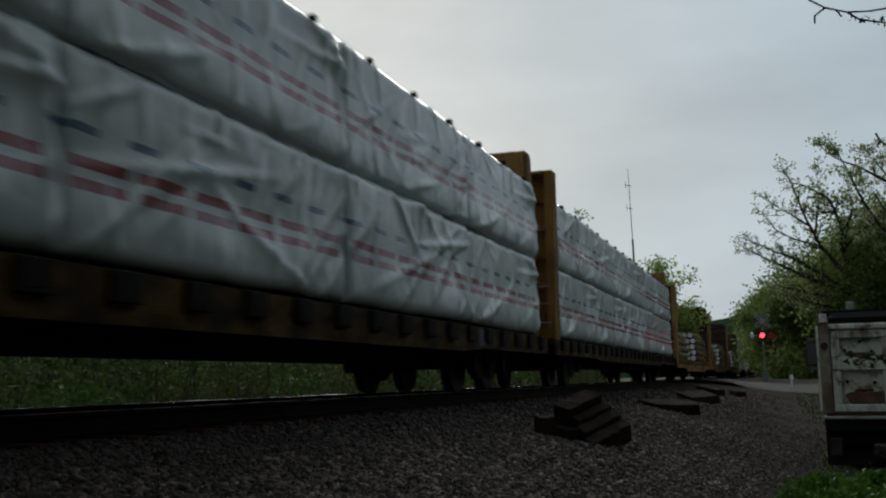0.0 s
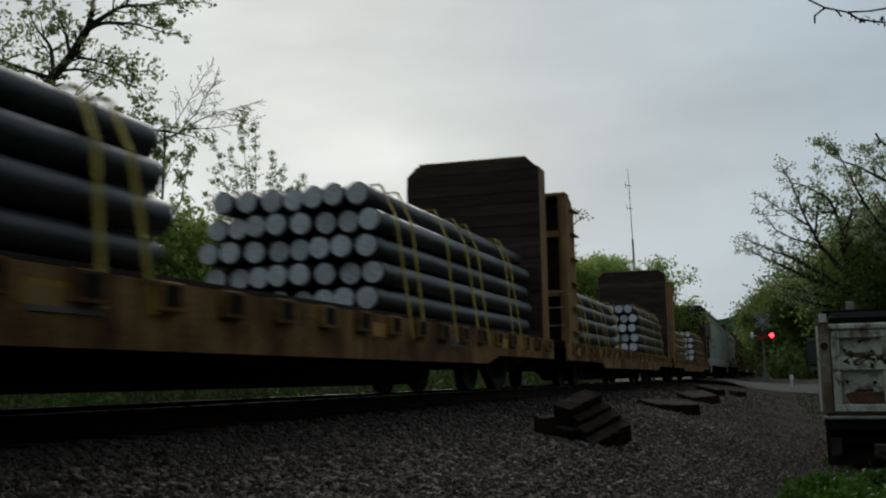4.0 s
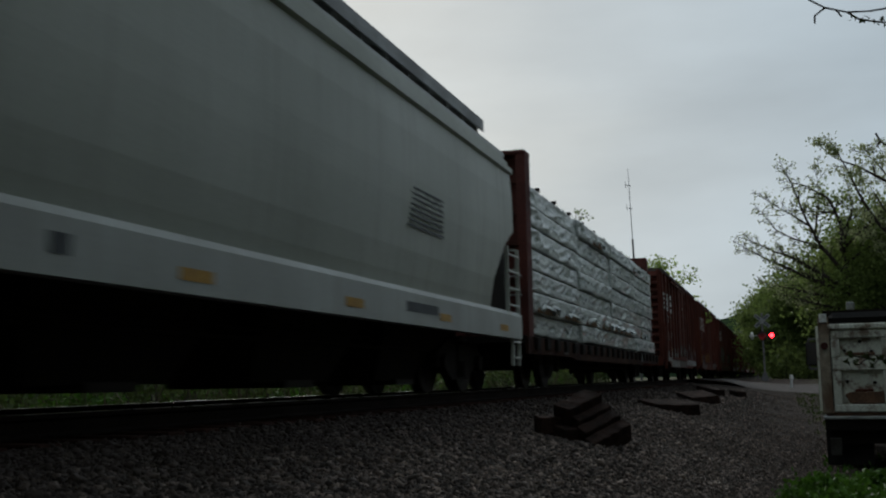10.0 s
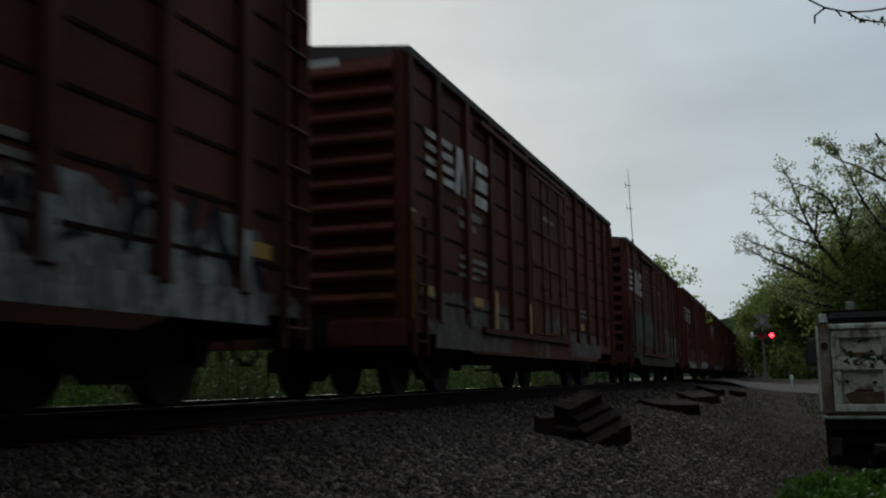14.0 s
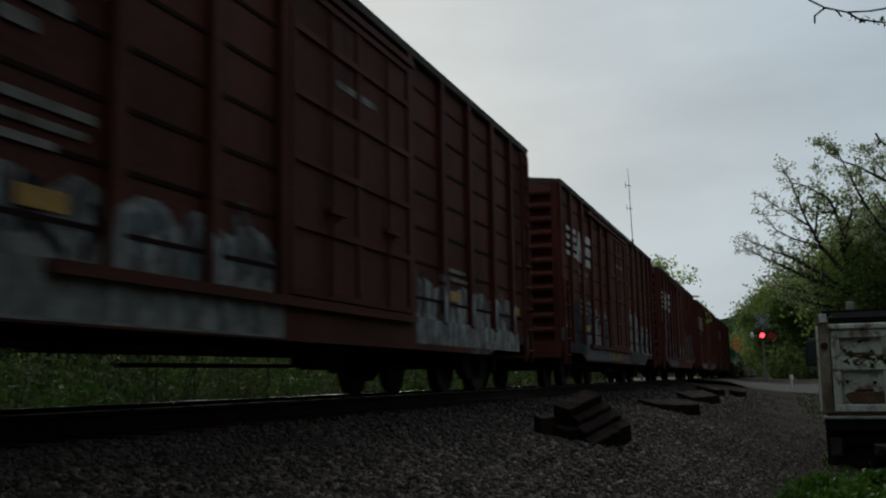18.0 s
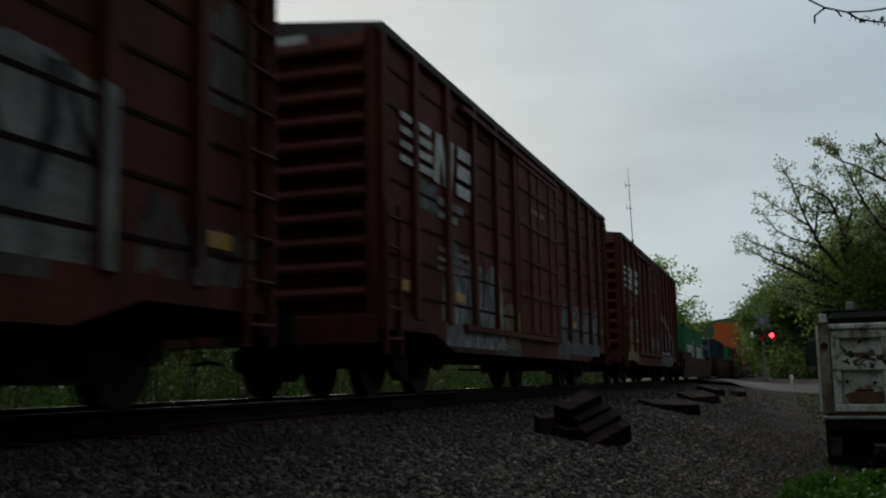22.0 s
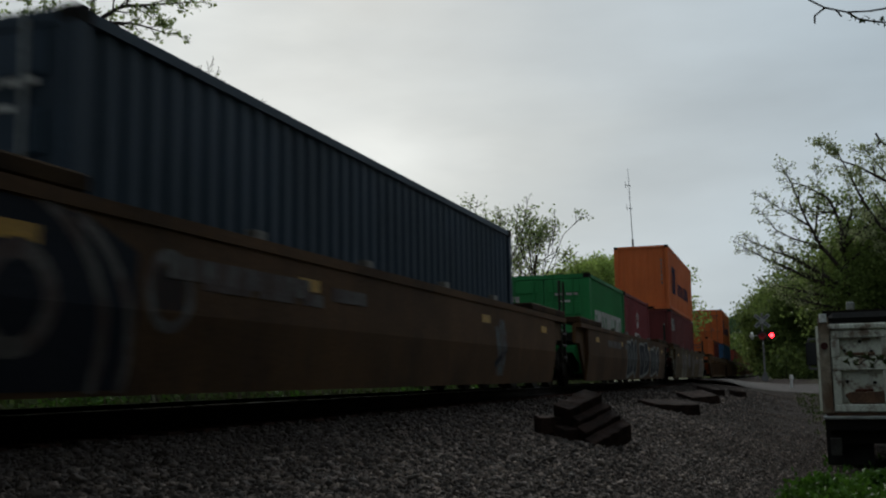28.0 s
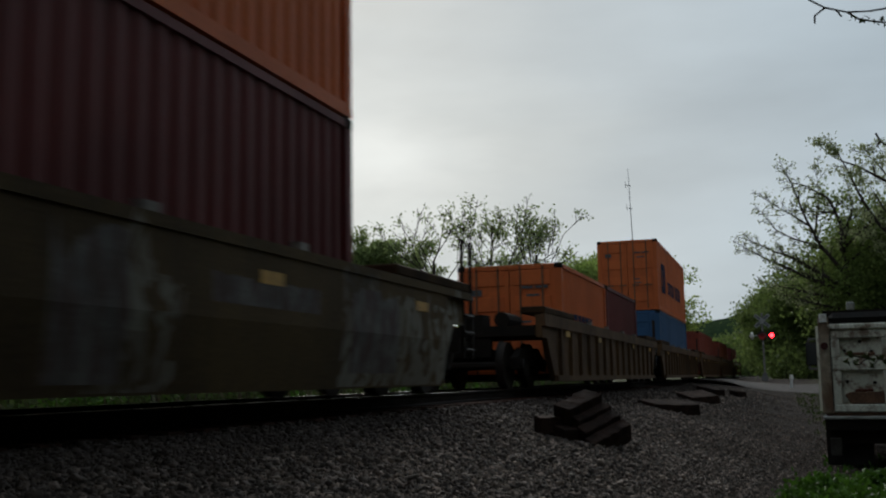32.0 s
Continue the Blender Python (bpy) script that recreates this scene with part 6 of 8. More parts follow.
def make_train():
    wraps = [bundle_mesh("lumber_pack", 4.70, 1.18, 1.485, M["wrap"], k, 0.085, 0.042) for k in range(5)]
    a = ride(centerbeam("yellow centre-beam flat car loaded with white-wrapped lumber", 24.6, M["yellow"], 2, 5, wraps, 1.07, 4.62, 1.49), -172.75)
    repeat(a, -147.3)
    p = ride(pipe_car("tan bulkhead flat car loaded with dark capped pipes", True), -122.75)
    repeat(p, -99.35)
    repeat(p, -76.13)
    ride(hopper_car(), -53.3)
    thin = [bundle_mesh("lumber_pack", 4.88, 1.18, 0.405, M["wrap_silver"], 20 + k, 0.050, 0.032) for k in range(6)]
    ride(centerbeam("oxide red centre-beam flat car with grey-white wrapped lumber", 20.6, M["maroon_steel"], 7, 4, thin, 1.05, 4.55, 0.425, kraft=True), -31.6)
    b = ride(boxcar("weathered brown steel boxcar with sprayed graffiti along its sill", M["boxcar_tag"]), -19.3 + 8.08)
    for f in (-0.2, 38.05, 57.2, 76.1, 94.95, 114.0, -19.3):
        o = repeat(b, f + 8.08) if f > -10 else b
        for y0, y1, z0, z1, n, fill, edge in BOXCAR_TAGS.get(f, ()):
            spray(o, 1.4265, y0 - 8.08, y1 - 8.08, z0, z1, n, fill, edge, sill=1.4735, posts=SIDE_POSTS)
        if f in (-19.3, 76.1, 114.0):                     # sprayed across the door as well
            spray(o, 1.4955, -1.5, 1.55, 1.10, 1.62, 3, "tag_dim" if f < 0 else "tag_grey", "tag_white")
        if f == 114.0:                                   # pale outlines round the large sprayed piece
            for path, wide, mat in (([(1.8, 2.45), (2.7, 2.36), (3.5, 2.22), (4.3, 2.0), (5.2, 1.85), (5.75, 1.7)], 0.04, "tag_white"), ([(1.8, 2.60), (2.8, 2.5), (3.7, 2.34), (4.4, 2.12)], 0.03, "tag_yellow"),
                                    ([(1.8, 1.10), (2.8, 1.06), (3.8, 1.10), (4.5, 1.08), (5.0, 0.95), (5.4, 0.72)], 0.045, "tag_white"), ([(5.75, 1.7), (6.0, 1.35), (5.9, 1.0)], 0.05, "tag_yellow")):
                part("graffiti_outline", ribbon(1.504, path, wide, None), M[mat], o, "pale sprayed outline")
        if f == -0.2:
            for y, z0, z1 in ((-8.0, 0.95, 2.35), (-4.1, 1.0, 1.6), (-1.75, 1.0, 1.55)):
                part("yellow_stripe", boxes((1.502, 1.508, y - 0.07, y + 0.07, z0, z1)), M["reflect"], o, "upright yellow stripe")
    o = ride(boxcar("brown ribbed boxcar sprayed dark green along its lower half", M["boxcar_green"], True), 19.05 + 8.08)
    for y0, y1, z0, z1, n, fill, edge in BOXCAR_TAGS[19.05]:
        spray(o, 1.4500, y0 - 8.08, y1 - 8.08, z0, z1, n, fill, edge, sill=1.4735)
    part("yellow_stripe", boxes((1.502, 1.508, 7.93, 8.06, 1.0, 2.6)), M["reflect"], o, "upright yellow stripe")
    ride(well_car("low brown well car with a dark dirty side", M["well_dark"], T=1.12, L=21.6, nose=5.0), 142.6)
    w = ride(well_car("brown well car with faded graffiti on its side", M["well"]), 168.0)
    w3 = repeat(w, 188.2)
    part("paint_wash", sheet_paint(1.533, [(-8.0, 0.16), (-5.75, 0.16), (-5.75, 1.12), (-6.3, 1.30), (-7.9, 1.36)], 0.72), M["tag_dark"], w, "dark sprayed patch")
    arc_paint(w, 1.537, -6.95, 0.72, 0.30, 0.13, 0, 6.283, "tag_grey", 0.72)
    arc_paint(w, 1.537, -7.05, 0.45, 0.95, 0.10, -0.3, 1.25, "tag_grey", 0.72)
    arc_paint(w, 1.537, -6.75, 0.40, 0.95, 0.09, -0.25, 1.2, "tag_grey", 0.72)
    arc_paint(w, 1.537, -7.9, 0.6, 0.16, 0.12, -1.4, 1.4, "tag_grey", 0.72)
    arc_paint(w, 1.537, -5.35, 0.88, 0.27, 0.09, 0, 6.283, "tag_grey", 0.72)
    spray(w, 1.533, -5.55, -5.15, 0.74, 1.06, 0, "tag_dark", "", 0.72)
    part("stencil", bars(1.5335, [(-4.9, -4.15, 0.92, 1.04), (-4.0, -3.3, 0.92, 1.04), (-3.15, -2.7, 0.92, 1.04)]), M["tag_grey"], w)
    spray(w, 1.533, 3.9, 4.4, 0.25, 1.20, 1, "tag_blue", "tag_blue", 0.72)
    bubbles(w3, 1.533, -1.9, 0.15, 0.18, 1.34, 3, "tag_dark", "tag_chalk", 0.72)
    spray(w3, 1.531, 0.9, 1.7, 0.2, 1.36, 0, "tag_dark", "", 0.72)
    bubbles(w3, 1.533, 0.89, 3.18, 0.18, 1.36, 2, "tag_dark", "tag_chalk", 0.72)
    bubbles(w3, 1.533, 3.72, 6.22, 0.20, 1.25, 3, "tag_dark", "tag_chalk", 0.72)
    wo = ride(well_car("olive-brown well car with pale smeared graffiti", M["well_olive"]), 209.1)
    for y0, y1, z0, z1 in ((-5.3, -3.9, 0.50, 1.25), (-2.2, -0.9, 0.62, 1.30), (-3.4, -2.8, 0.3, 1.1), (0.3, 1.1, 0.20, 1.30), (2.2, 4.2, 0.85, 1.10), (5.0, 6.4, 0.28, 1.22)):
        spray(wo, 1.535, y0, y1, z0, z1, 0, "tag_grey", "", 0.72)
    wp = ride(well_car("tan well car with exposed side posts", M["well_tan"], True), 232.6)
    for k in range(4):
        repeat(wp, 252.8 + 20.2 * k)
    # containers
    z = 0.30
    letters = block_letters(-1.82, 0.98, 1.60, (0.88, 0.88, 0.84, 0.84), 0.08) + [[(2.14, 0.95), (2.5, 0.95), (2.5, 1.88), (2.14, 1.88)]]
    g20 = ride(container("dark green short container with white block lettering", M["c_dkgreen"], 6.06, 2.59, True, letters, "white_mark"), 140.15, z - 0.05)
    repeat(g20, 146.35, z - 0.05)
    placard = part("placard", boxes((-1.06, -0.60, -3.085, -3.079, 1.74, 2.10)), M["white_mark"], g20, "white printed placard on the door")
    part("placard_print", boxes((-0.98, -0.68, -3.089, -3.084, 1.88, 1.99)), M["c_dkgreen"], placard)
    navy = ride(container("navy blue long corrugated container", M["c_navy"], 12.19, 2.59, True, [], "white_mark"), 168.0, z)
    for k in range(3):
        part("door_print", boxes((-0.95 + 0.2 * k, -0.80 + 0.2 * k, -6.106, -6.100, 0.95, 1.12)), M["white_mark"], navy)
    ride(container("bright green container with white block lettering", M["c_green"], 6.06, 2.59, True, block_letters(-2.3, 1.12, 1.68, (0.42, 0.5, 0.42, 0.45, 0.48, 0.48, 0.42, 0.42, 0.4), 0.07, 0.03), "white_mark"), 185.15, z)
    ride(container("crimson short container with a white round mark", M["c_crimson"], 6.06, 2.59, False, [[[(-0.1 + r0 * math.cos(a), 1.82 + r0 * math.sin(a)), (-0.1 + r1 * math.cos(a), 1.82 + r1 * math.sin(a)), (-0.1 + r1 * math.cos(a + 0.5236), 1.82 + r1 * math.sin(a + 0.5236)), (-0.1 + r0 * math.cos(a + 0.5236), 1.82 + r0 * math.sin(a + 0.5236))] for r0, r1 in ((0.14, 0.27),) for a in (k * 0.5236 for k in range(12))]] + [[(-0.9, 1.25), (0.2, 1.25), (0.2, 1.36), (-0.9, 1.36)]], "white_mark"), 191.4, z)
    lo = container("maroon long corrugated container", M["c_maroon"], 12.19, 2.90, False)
    bm = bars(1.215, [(-5.9, -4.63, 1.97, 2.50)])
    placard = part("placard", bm, M["sticker"], lo, "pale printed placard")
    part("placard_print", bars(1.220, [(-5.5, -4.7, 2.24, 2.44), (-5.8, -5.2, 2.03, 2.16)]), M["dark_mark"], placard)
    ride(lo, 208.72, z)
    ov_marks = block_letters(-4.65, 0.80, 2.05, (0.72, 0.72), 0.1, 0.06) + block_letters(-2.2, 0.88, 1.45, (0.42, 0.46, 0.46, 0.46, 0.40), 0.13) + block_letters(1.0, 0.88, 1.50, (0.28, 0.28, 0.46, 0.46, 0.46), 0.13)
    up = ride(container("orange long corrugated container with dark blue lettering", M["c_orange"], 12.19, 2.90, False, ov_marks, "blue_mark"), 208.72, z + 2.925)
    ride(container("orange short container with dark lettering", M["c_orange"], 6.06, 2.59, True, block_letters(-1.6, 0.9, 1.5, (0.4, 0.4, 0.4, 0.4, 0.4), 0.1), "blue_mark"), 229.65, z - 0.1)
    ride(container("maroon short container beside an orange one", M["c_maroon"], 6.06, 2.59, False), 235.95, z - 0.1)
    ride(container("blue long container under an orange one", M["c_blue"], 12.19, 2.59, True), 252.2, z)
    ride(container("orange long container with doors and dark blue lettering", M["c_orange"], 12.19, 2.90, True, ov_marks, "blue_mark"), 252.2, z + 2.615)
    r = ride(container("faded red long container", M["c_red"], 12.19, 2.59, True), 273.2, z)
    repeat(r, 293.4, z)
    ride(container("dark maroon long container far down the train", M["c_maroon"], 12.19, 2.59, True), 313.4, z)


# ---- scenery ----
def leaf_cloud(rng, centres, per, spread, size, droop=0.0):
    """Small folded leaves scattered round centres: returns verts and quads."""
    c = np.repeat(np.asarray(centres, float), per, axis=0)
    n = len(c)
    c = c + rng.normal(0, 1, (n, 3)) * np.asarray(spread)
    u = rng.normal(0, 1, (n, 3))
    u[:, 2] -= droop
    u /= np.linalg.norm(u, axis=1, keepdims=True)
    t = np.cross(u, rng.normal(0, 1, (n, 3)))
    t /= np.linalg.norm(t, axis=1, keepdims=True)
    w = np.cross(u, t)
    s = (size * rng.uniform(0.55, 1.35, n))[:, None]
    p0, p1 = c - u * s, c + u * s
    a, b = c + t * s * 0.62 + w * s * 0.25, c - t * s * 0.62 + w * s * 0.25
    v = np.stack([p0, a, p1, b], 1).reshape(-1, 3)
    return v, np.arange(4 * n).reshape(-1, 4)


def frusta(segs, sides=5):
    """Tapered tubes from rows of (p0, p1, r0, r1)."""
    p0 = np.array([s[0] for s in segs], float)
    p1 = np.array([s[1] for s in segs], float)
    r0 = np.array([s[2] for s in segs])[:, None, None]
    r1 = np.array([s[3] for s in segs])[:, None, None]
    d = p1 - p0
    d /= np.linalg.norm(d, axis=1, keepdims=True) + 1e-9
    ref = np.where(np.abs(d[:, 2:]) > 0.9, [[1.0, 0, 0]], [[0, 0, 1.0]])
    a = np.cross(d, ref)
    a /= np.linalg.norm(a, axis=1, keepdims=True)
    b = np.cross(d, a)
    th = np.arange(sides) * 2 * np.pi / sides
    ring = np.cos(th)[None, :, None] * a[:, None] + np.sin(th)[None, :, None] * b[:, None]
    v = np.concatenate([p0[:, None] + ring * r0, p1[:, None] + ring * r1], 1).reshape(-1, 3)
    k = np.arange(sides)
    q = np.stack([k, (k + 1) % sides, (k + 1) % sides + sides, k + sides], 1)
    f = (q[None] + (2 * sides) * np.arange(len(segs))[:, None, None]).reshape(-1, 4)
    return v, f


def grow(rng, segs, tips, p, d, length, r, depth, wander=0.22, up=0.12, kids=3, spread=0.75, shrink=0.68):
    n = 4
    step = length / n
    d = d / np.linalg.norm(d)
    for k in range(n):
        d = d + rng.normal(0, wander, 3) * 0.6
        d[2] += up * 0.5
        d /= np.linalg.norm(d)
        q = p + d * step
        r1 = r * (1 - 0.13 * (1 if depth else 1.4))
        segs.append((p, q, r, r1))
        p, r = q, r1
        if depth and k >= 1:
            for _ in range(kids if k == n - 1 else rng.integers(1, 3)):
                side = rng.normal(0, 1, 3)
                side -= d * (side @ d)
                side /= np.linalg.norm(side)
                ang = spread * rng.uniform(0.6, 1.25)
                grow(rng, segs, tips, p, d * math.cos(ang) + side * math.sin(ang), length * shrink * rng.uniform(0.75, 1.1), r * 0.62, depth - 1, wander, up, kids, spread, shrink)
        if depth == 0 and k >= 1:
            tips.append(p)
    if depth == 0:
        tips.append(p)


def bough(rng, segs, tips, p, d, length, r, depth, up=0.10, wander=0.20, spread=0.62, kids=5):
    """A long limb that sweeps outward, with side shoots along it and twigs at its end."""
    n = 6
    d = np.array(d, float)
    d /= np.linalg.norm(d)
    turn = rng.uniform(0, 6.28)
    for k in range(n):
        d = d + rng.normal(0, wander, 3) * 0.5
        d[2] += up * (0.6 if k > 2 else -0.1)
        d /= np.linalg.norm(d)
        q = p + d * (length / n)
        r1 = r * 0.84
        segs.append((p, q, r, r1))
        p, r = q, r1
        if depth and k > 0:
            turn += 2.4
            a = np.cross(d, (0.3, 0.2, 0.93))
            a /= np.linalg.norm(a)
            b = np.cross(d, a)
            side = a * math.cos(turn) + b * math.sin(turn)
            ang = spread * rng.uniform(0.7, 1.3)
            if rng.random() < kids / 5.0:
                bough(rng, segs, tips, p, d * math.cos(ang) + side * math.sin(ang), length * rng.uniform(0.34, 0.56) * (1.15 - 0.09 * k), r * 0.55, depth - 1, up, wander * 1.1, spread, kids)
        if depth == 0 and k in (3, 5):
            tips.append(p)
    tips.append(p)


def limbed_tree(label, x, y, trunk, limbs, seed, r, depth, leaf_mat, per, leaf, spread, bare, twig, up=0.10, kids=5):
    """A tree with chosen main limbs: trunk as (across, away, height) points, limbs as (point index, direction, length)."""
    rng = np.random.default_rng(seed)
    z = float(ground_z(x, y)) - 0.1
    t = thing("tree", label, "tree", at=(x, y, z))
    dist = math.hypot(x, y)
    e_y = np.array([x, y, 0]) / dist
    e_x = np.array([e_y[1], -e_y[0], 0])
    place = lambda a: e_x * a[0] + e_y * a[1] + np.array([0, 0, a[2]])
    pts = [place(a) for a in trunk]
    segs, tips = [], []
    for k in range(len(pts) - 1):
        f0, f1 = 1 - 0.5 * k / len(pts), 1 - 0.5 * (k + 1) / len(pts)
        segs.append((pts[k], pts[k + 1], r * f0 * (1.25 if k == 0 else 1), r * f1))
    for k, d, length in limbs:
        bough(rng, segs, tips, pts[k], place(d), length, r * 0.52 * (1 - 0.4 * k / len(pts)), depth, up, kids=kids)
    segs = [(a, b, max(r0, twig), max(r1, twig * 0.8)) for a, b, r0, r1 in segs]
    v, f = frusta(segs)
    part("trunk", np_mesh("trunk", v, f, M["bark"], True), None, t)
    tips = np.array(tips)
    tips = tips[rng.random(len(tips)) > bare]
    v, f = leaf_cloud(rng, tips, per, (spread, spread, spread * 0.8), leaf, 0.3)
    part("crown", np_mesh("crown", v, f, M[leaf_mat]), None, t)


def tree(name, label, x, y, height, seed, depth=3, leaf_mat="leaf", per=7, leaf=0.10, spread=0.28, lean=(0, 0, 1), trunk=0.35, r=0.16, up=0.12, spr=0.75, bare=0.0, kids=3, group="", twig=0.006):
    rng = np.random.default_rng(seed)
    segs, tips = [], []
    p = np.zeros(3)
    d = np.array(lean, float)
    grow(rng, segs, tips, p, d, height * trunk, r, depth, 0.16, up, kids, spr, 0.70)
    tips = np.array(tips)
    k = height / max(tips[:, 2].max(), 1)
    tips *= k
    segs = [(a * k, b * k, max(r0, twig), max(r1, twig * 0.8)) for a, b, r0, r1 in segs]
    z = float(ground_z(x, y)) - 0.1
    t = thing(name, label, "tree", group, at=(x, y, z))
    v, f = frusta(segs)
    part("trunk", np_mesh("trunk", v, f, M["bark"], True), None, t)
    if bare:
        tips = tips[rng.random(len(tips)) > bare]
    v, f = leaf_cloud(rng, tips, per, (spread, spread, spread * 0.8), leaf, 0.3)
    part("crown", np_mesh("crown", v, f, M[leaf_mat]), None, t)
    return t


def thicket(name, label, x0, x1, y0, y1, h0, h1, clumps, leaf_mat, leaf, seed, per=60, category="bushes", rough=0.6):
    """Undergrowth: uneven clumps of leaves on thin stems over a stretch of ground."""
    rng = np.random.default_rng(seed)
    x, y = rng.uniform(x0, x1, clumps), rng.uniform(y0, y1, clumps)
    h = rng.uniform(h0, h1, clumps) * (0.55 + 0.45 * np.sin(x * 0.7 + y * 0.31) ** 2)
    g = ground_z(x, y)
    base = np.stack([x, y, g], 1)
    top = base + np.stack([rng.normal(0, 0.2, clumps), rng.normal(0, 0.2, clumps), h], 1)
    segs = [(a, b, 0.012 + 0.006 * hh, 0.004) for a, b, hh in zip(base, top, h)]
    v1, f1 = frusta(segs, 4)
    levels = rng.uniform(0.25, 1.0, (clumps, 4))
    cs = (base[:, None] + (top - base)[:, None] * levels[..., None] + rng.normal(0, 1, (clumps, 4, 3)) * (rough * 0.5 * h)[:, None, None] * np.array([0.6, 0.6, 0.25]))
    v2, f2 = leaf_cloud(rng, cs.reshape(-1, 3), per // 4, (rough * 0.42, rough * 0.42, rough * 0.34), leaf)
    t = thing(name, label, category, kind="stuff")
    part("stems", np_mesh("stems", v1, f1, M["bark"]), None, t)
    part("leaves", np_mesh("leaves", v2, f2, M[leaf_mat]), None, t)


def grass_strip(name, label, x0, x1, y0, y1, n, hmin, hmax, mat, seed):
    rng = np.random.default_rng(seed)
    x, y = rng.uniform(x0, x1, n), rng.uniform(y0, y1, n)
    h = rng.uniform(hmin, hmax, n)
    g = ground_z(x, y)
    a = rng.uniform(0, 6.28, n)
    w = 0.008 + 0.012 * rng.random(n) + 0.0006 * np.hypot(x, y)
    lean = rng.normal(0, 0.25, (n, 2)) * h[:, None]
    dx, dy = np.cos(a) * w, np.sin(a) * w
    b0, b1 = np.stack([x - dx, y - dy, g - 0.02], 1), np.stack([x + dx, y + dy, g - 0.02], 1)
    m0 = np.stack([x - dx * 0.7 + lean[:, 0] * 0.35, y - dy * 0.7 + lean[:, 1] * 0.35, g + h * 0.55], 1)
    m1 = np.stack([x + dx * 0.7 + lean[:, 0] * 0.35, y + dy * 0.7 + lean[:, 1] * 0.35, g + h * 0.55], 1)
    t0 = np.stack([x + lean[:, 0], y + lean[:, 1], g + h], 1)
    v = np.stack([b0, b1, m1, m0, t0], 1).reshape(-1, 3)
    k = 5 * np.arange(n)[:, None]
    f = np.concatenate([k + [0, 1, 2], k + [0, 2, 3], k + [3, 2, 4]])
    thing(name, label, "grass", kind="stuff", mesh=np_mesh(name, v, f, M[mat]))


def aim(x_px, dist):
    """A place at a bearing, counted across the view from the path, and a distance."""
    ang = radians(18.22) - math.atan((x_px - 784) / 1795)
    return -math.sin(ang) * dist, math.cos(ang) * dist


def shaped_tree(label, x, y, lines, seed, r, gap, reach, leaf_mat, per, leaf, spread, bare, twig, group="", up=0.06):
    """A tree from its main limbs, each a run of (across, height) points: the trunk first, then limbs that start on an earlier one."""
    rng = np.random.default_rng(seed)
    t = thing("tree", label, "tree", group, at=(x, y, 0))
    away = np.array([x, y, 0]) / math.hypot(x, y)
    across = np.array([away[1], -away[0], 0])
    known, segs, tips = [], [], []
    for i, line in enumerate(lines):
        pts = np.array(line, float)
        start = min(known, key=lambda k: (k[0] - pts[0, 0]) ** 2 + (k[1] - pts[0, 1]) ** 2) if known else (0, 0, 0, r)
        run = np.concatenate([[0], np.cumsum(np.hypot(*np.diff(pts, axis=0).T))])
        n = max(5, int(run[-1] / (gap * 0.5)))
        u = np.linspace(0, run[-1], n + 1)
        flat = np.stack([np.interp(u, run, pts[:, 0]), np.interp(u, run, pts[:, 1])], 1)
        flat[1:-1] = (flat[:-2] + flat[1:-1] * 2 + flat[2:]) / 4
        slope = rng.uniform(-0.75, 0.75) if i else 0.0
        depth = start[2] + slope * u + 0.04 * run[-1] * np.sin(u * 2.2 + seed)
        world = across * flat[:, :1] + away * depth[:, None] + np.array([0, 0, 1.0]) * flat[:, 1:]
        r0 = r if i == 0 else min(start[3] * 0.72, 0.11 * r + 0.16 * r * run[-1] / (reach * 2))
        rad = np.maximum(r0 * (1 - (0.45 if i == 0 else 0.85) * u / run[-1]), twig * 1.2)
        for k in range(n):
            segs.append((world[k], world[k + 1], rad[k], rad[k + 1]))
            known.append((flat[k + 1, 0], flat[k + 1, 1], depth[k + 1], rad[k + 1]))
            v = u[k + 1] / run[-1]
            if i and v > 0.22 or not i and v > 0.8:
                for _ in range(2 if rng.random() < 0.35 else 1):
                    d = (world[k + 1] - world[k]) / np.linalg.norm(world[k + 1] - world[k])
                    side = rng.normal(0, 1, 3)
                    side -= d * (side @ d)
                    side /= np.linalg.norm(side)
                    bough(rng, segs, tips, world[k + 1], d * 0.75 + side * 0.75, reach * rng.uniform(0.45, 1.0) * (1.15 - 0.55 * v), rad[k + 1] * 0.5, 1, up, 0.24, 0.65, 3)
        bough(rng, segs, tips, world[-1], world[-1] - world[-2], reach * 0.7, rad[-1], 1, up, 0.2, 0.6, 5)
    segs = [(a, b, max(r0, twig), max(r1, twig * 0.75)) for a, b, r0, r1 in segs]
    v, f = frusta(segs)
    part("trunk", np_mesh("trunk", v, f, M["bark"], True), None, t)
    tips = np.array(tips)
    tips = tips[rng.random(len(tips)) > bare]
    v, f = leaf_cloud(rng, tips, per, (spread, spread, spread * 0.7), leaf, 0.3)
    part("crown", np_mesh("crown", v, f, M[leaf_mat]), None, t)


def fan(base, root, ends):
    """A trunk and limbs that bow outward from its root to each end."""
    lines = [[base, root, (root[0], root[1] + 0.5)]]
    for e in ends:
        lines.append([root, (root[0] + (e[0] - root[0]) * 0.62, root[1] + (e[1] - root[1]) * 0.46), e])
    return lines


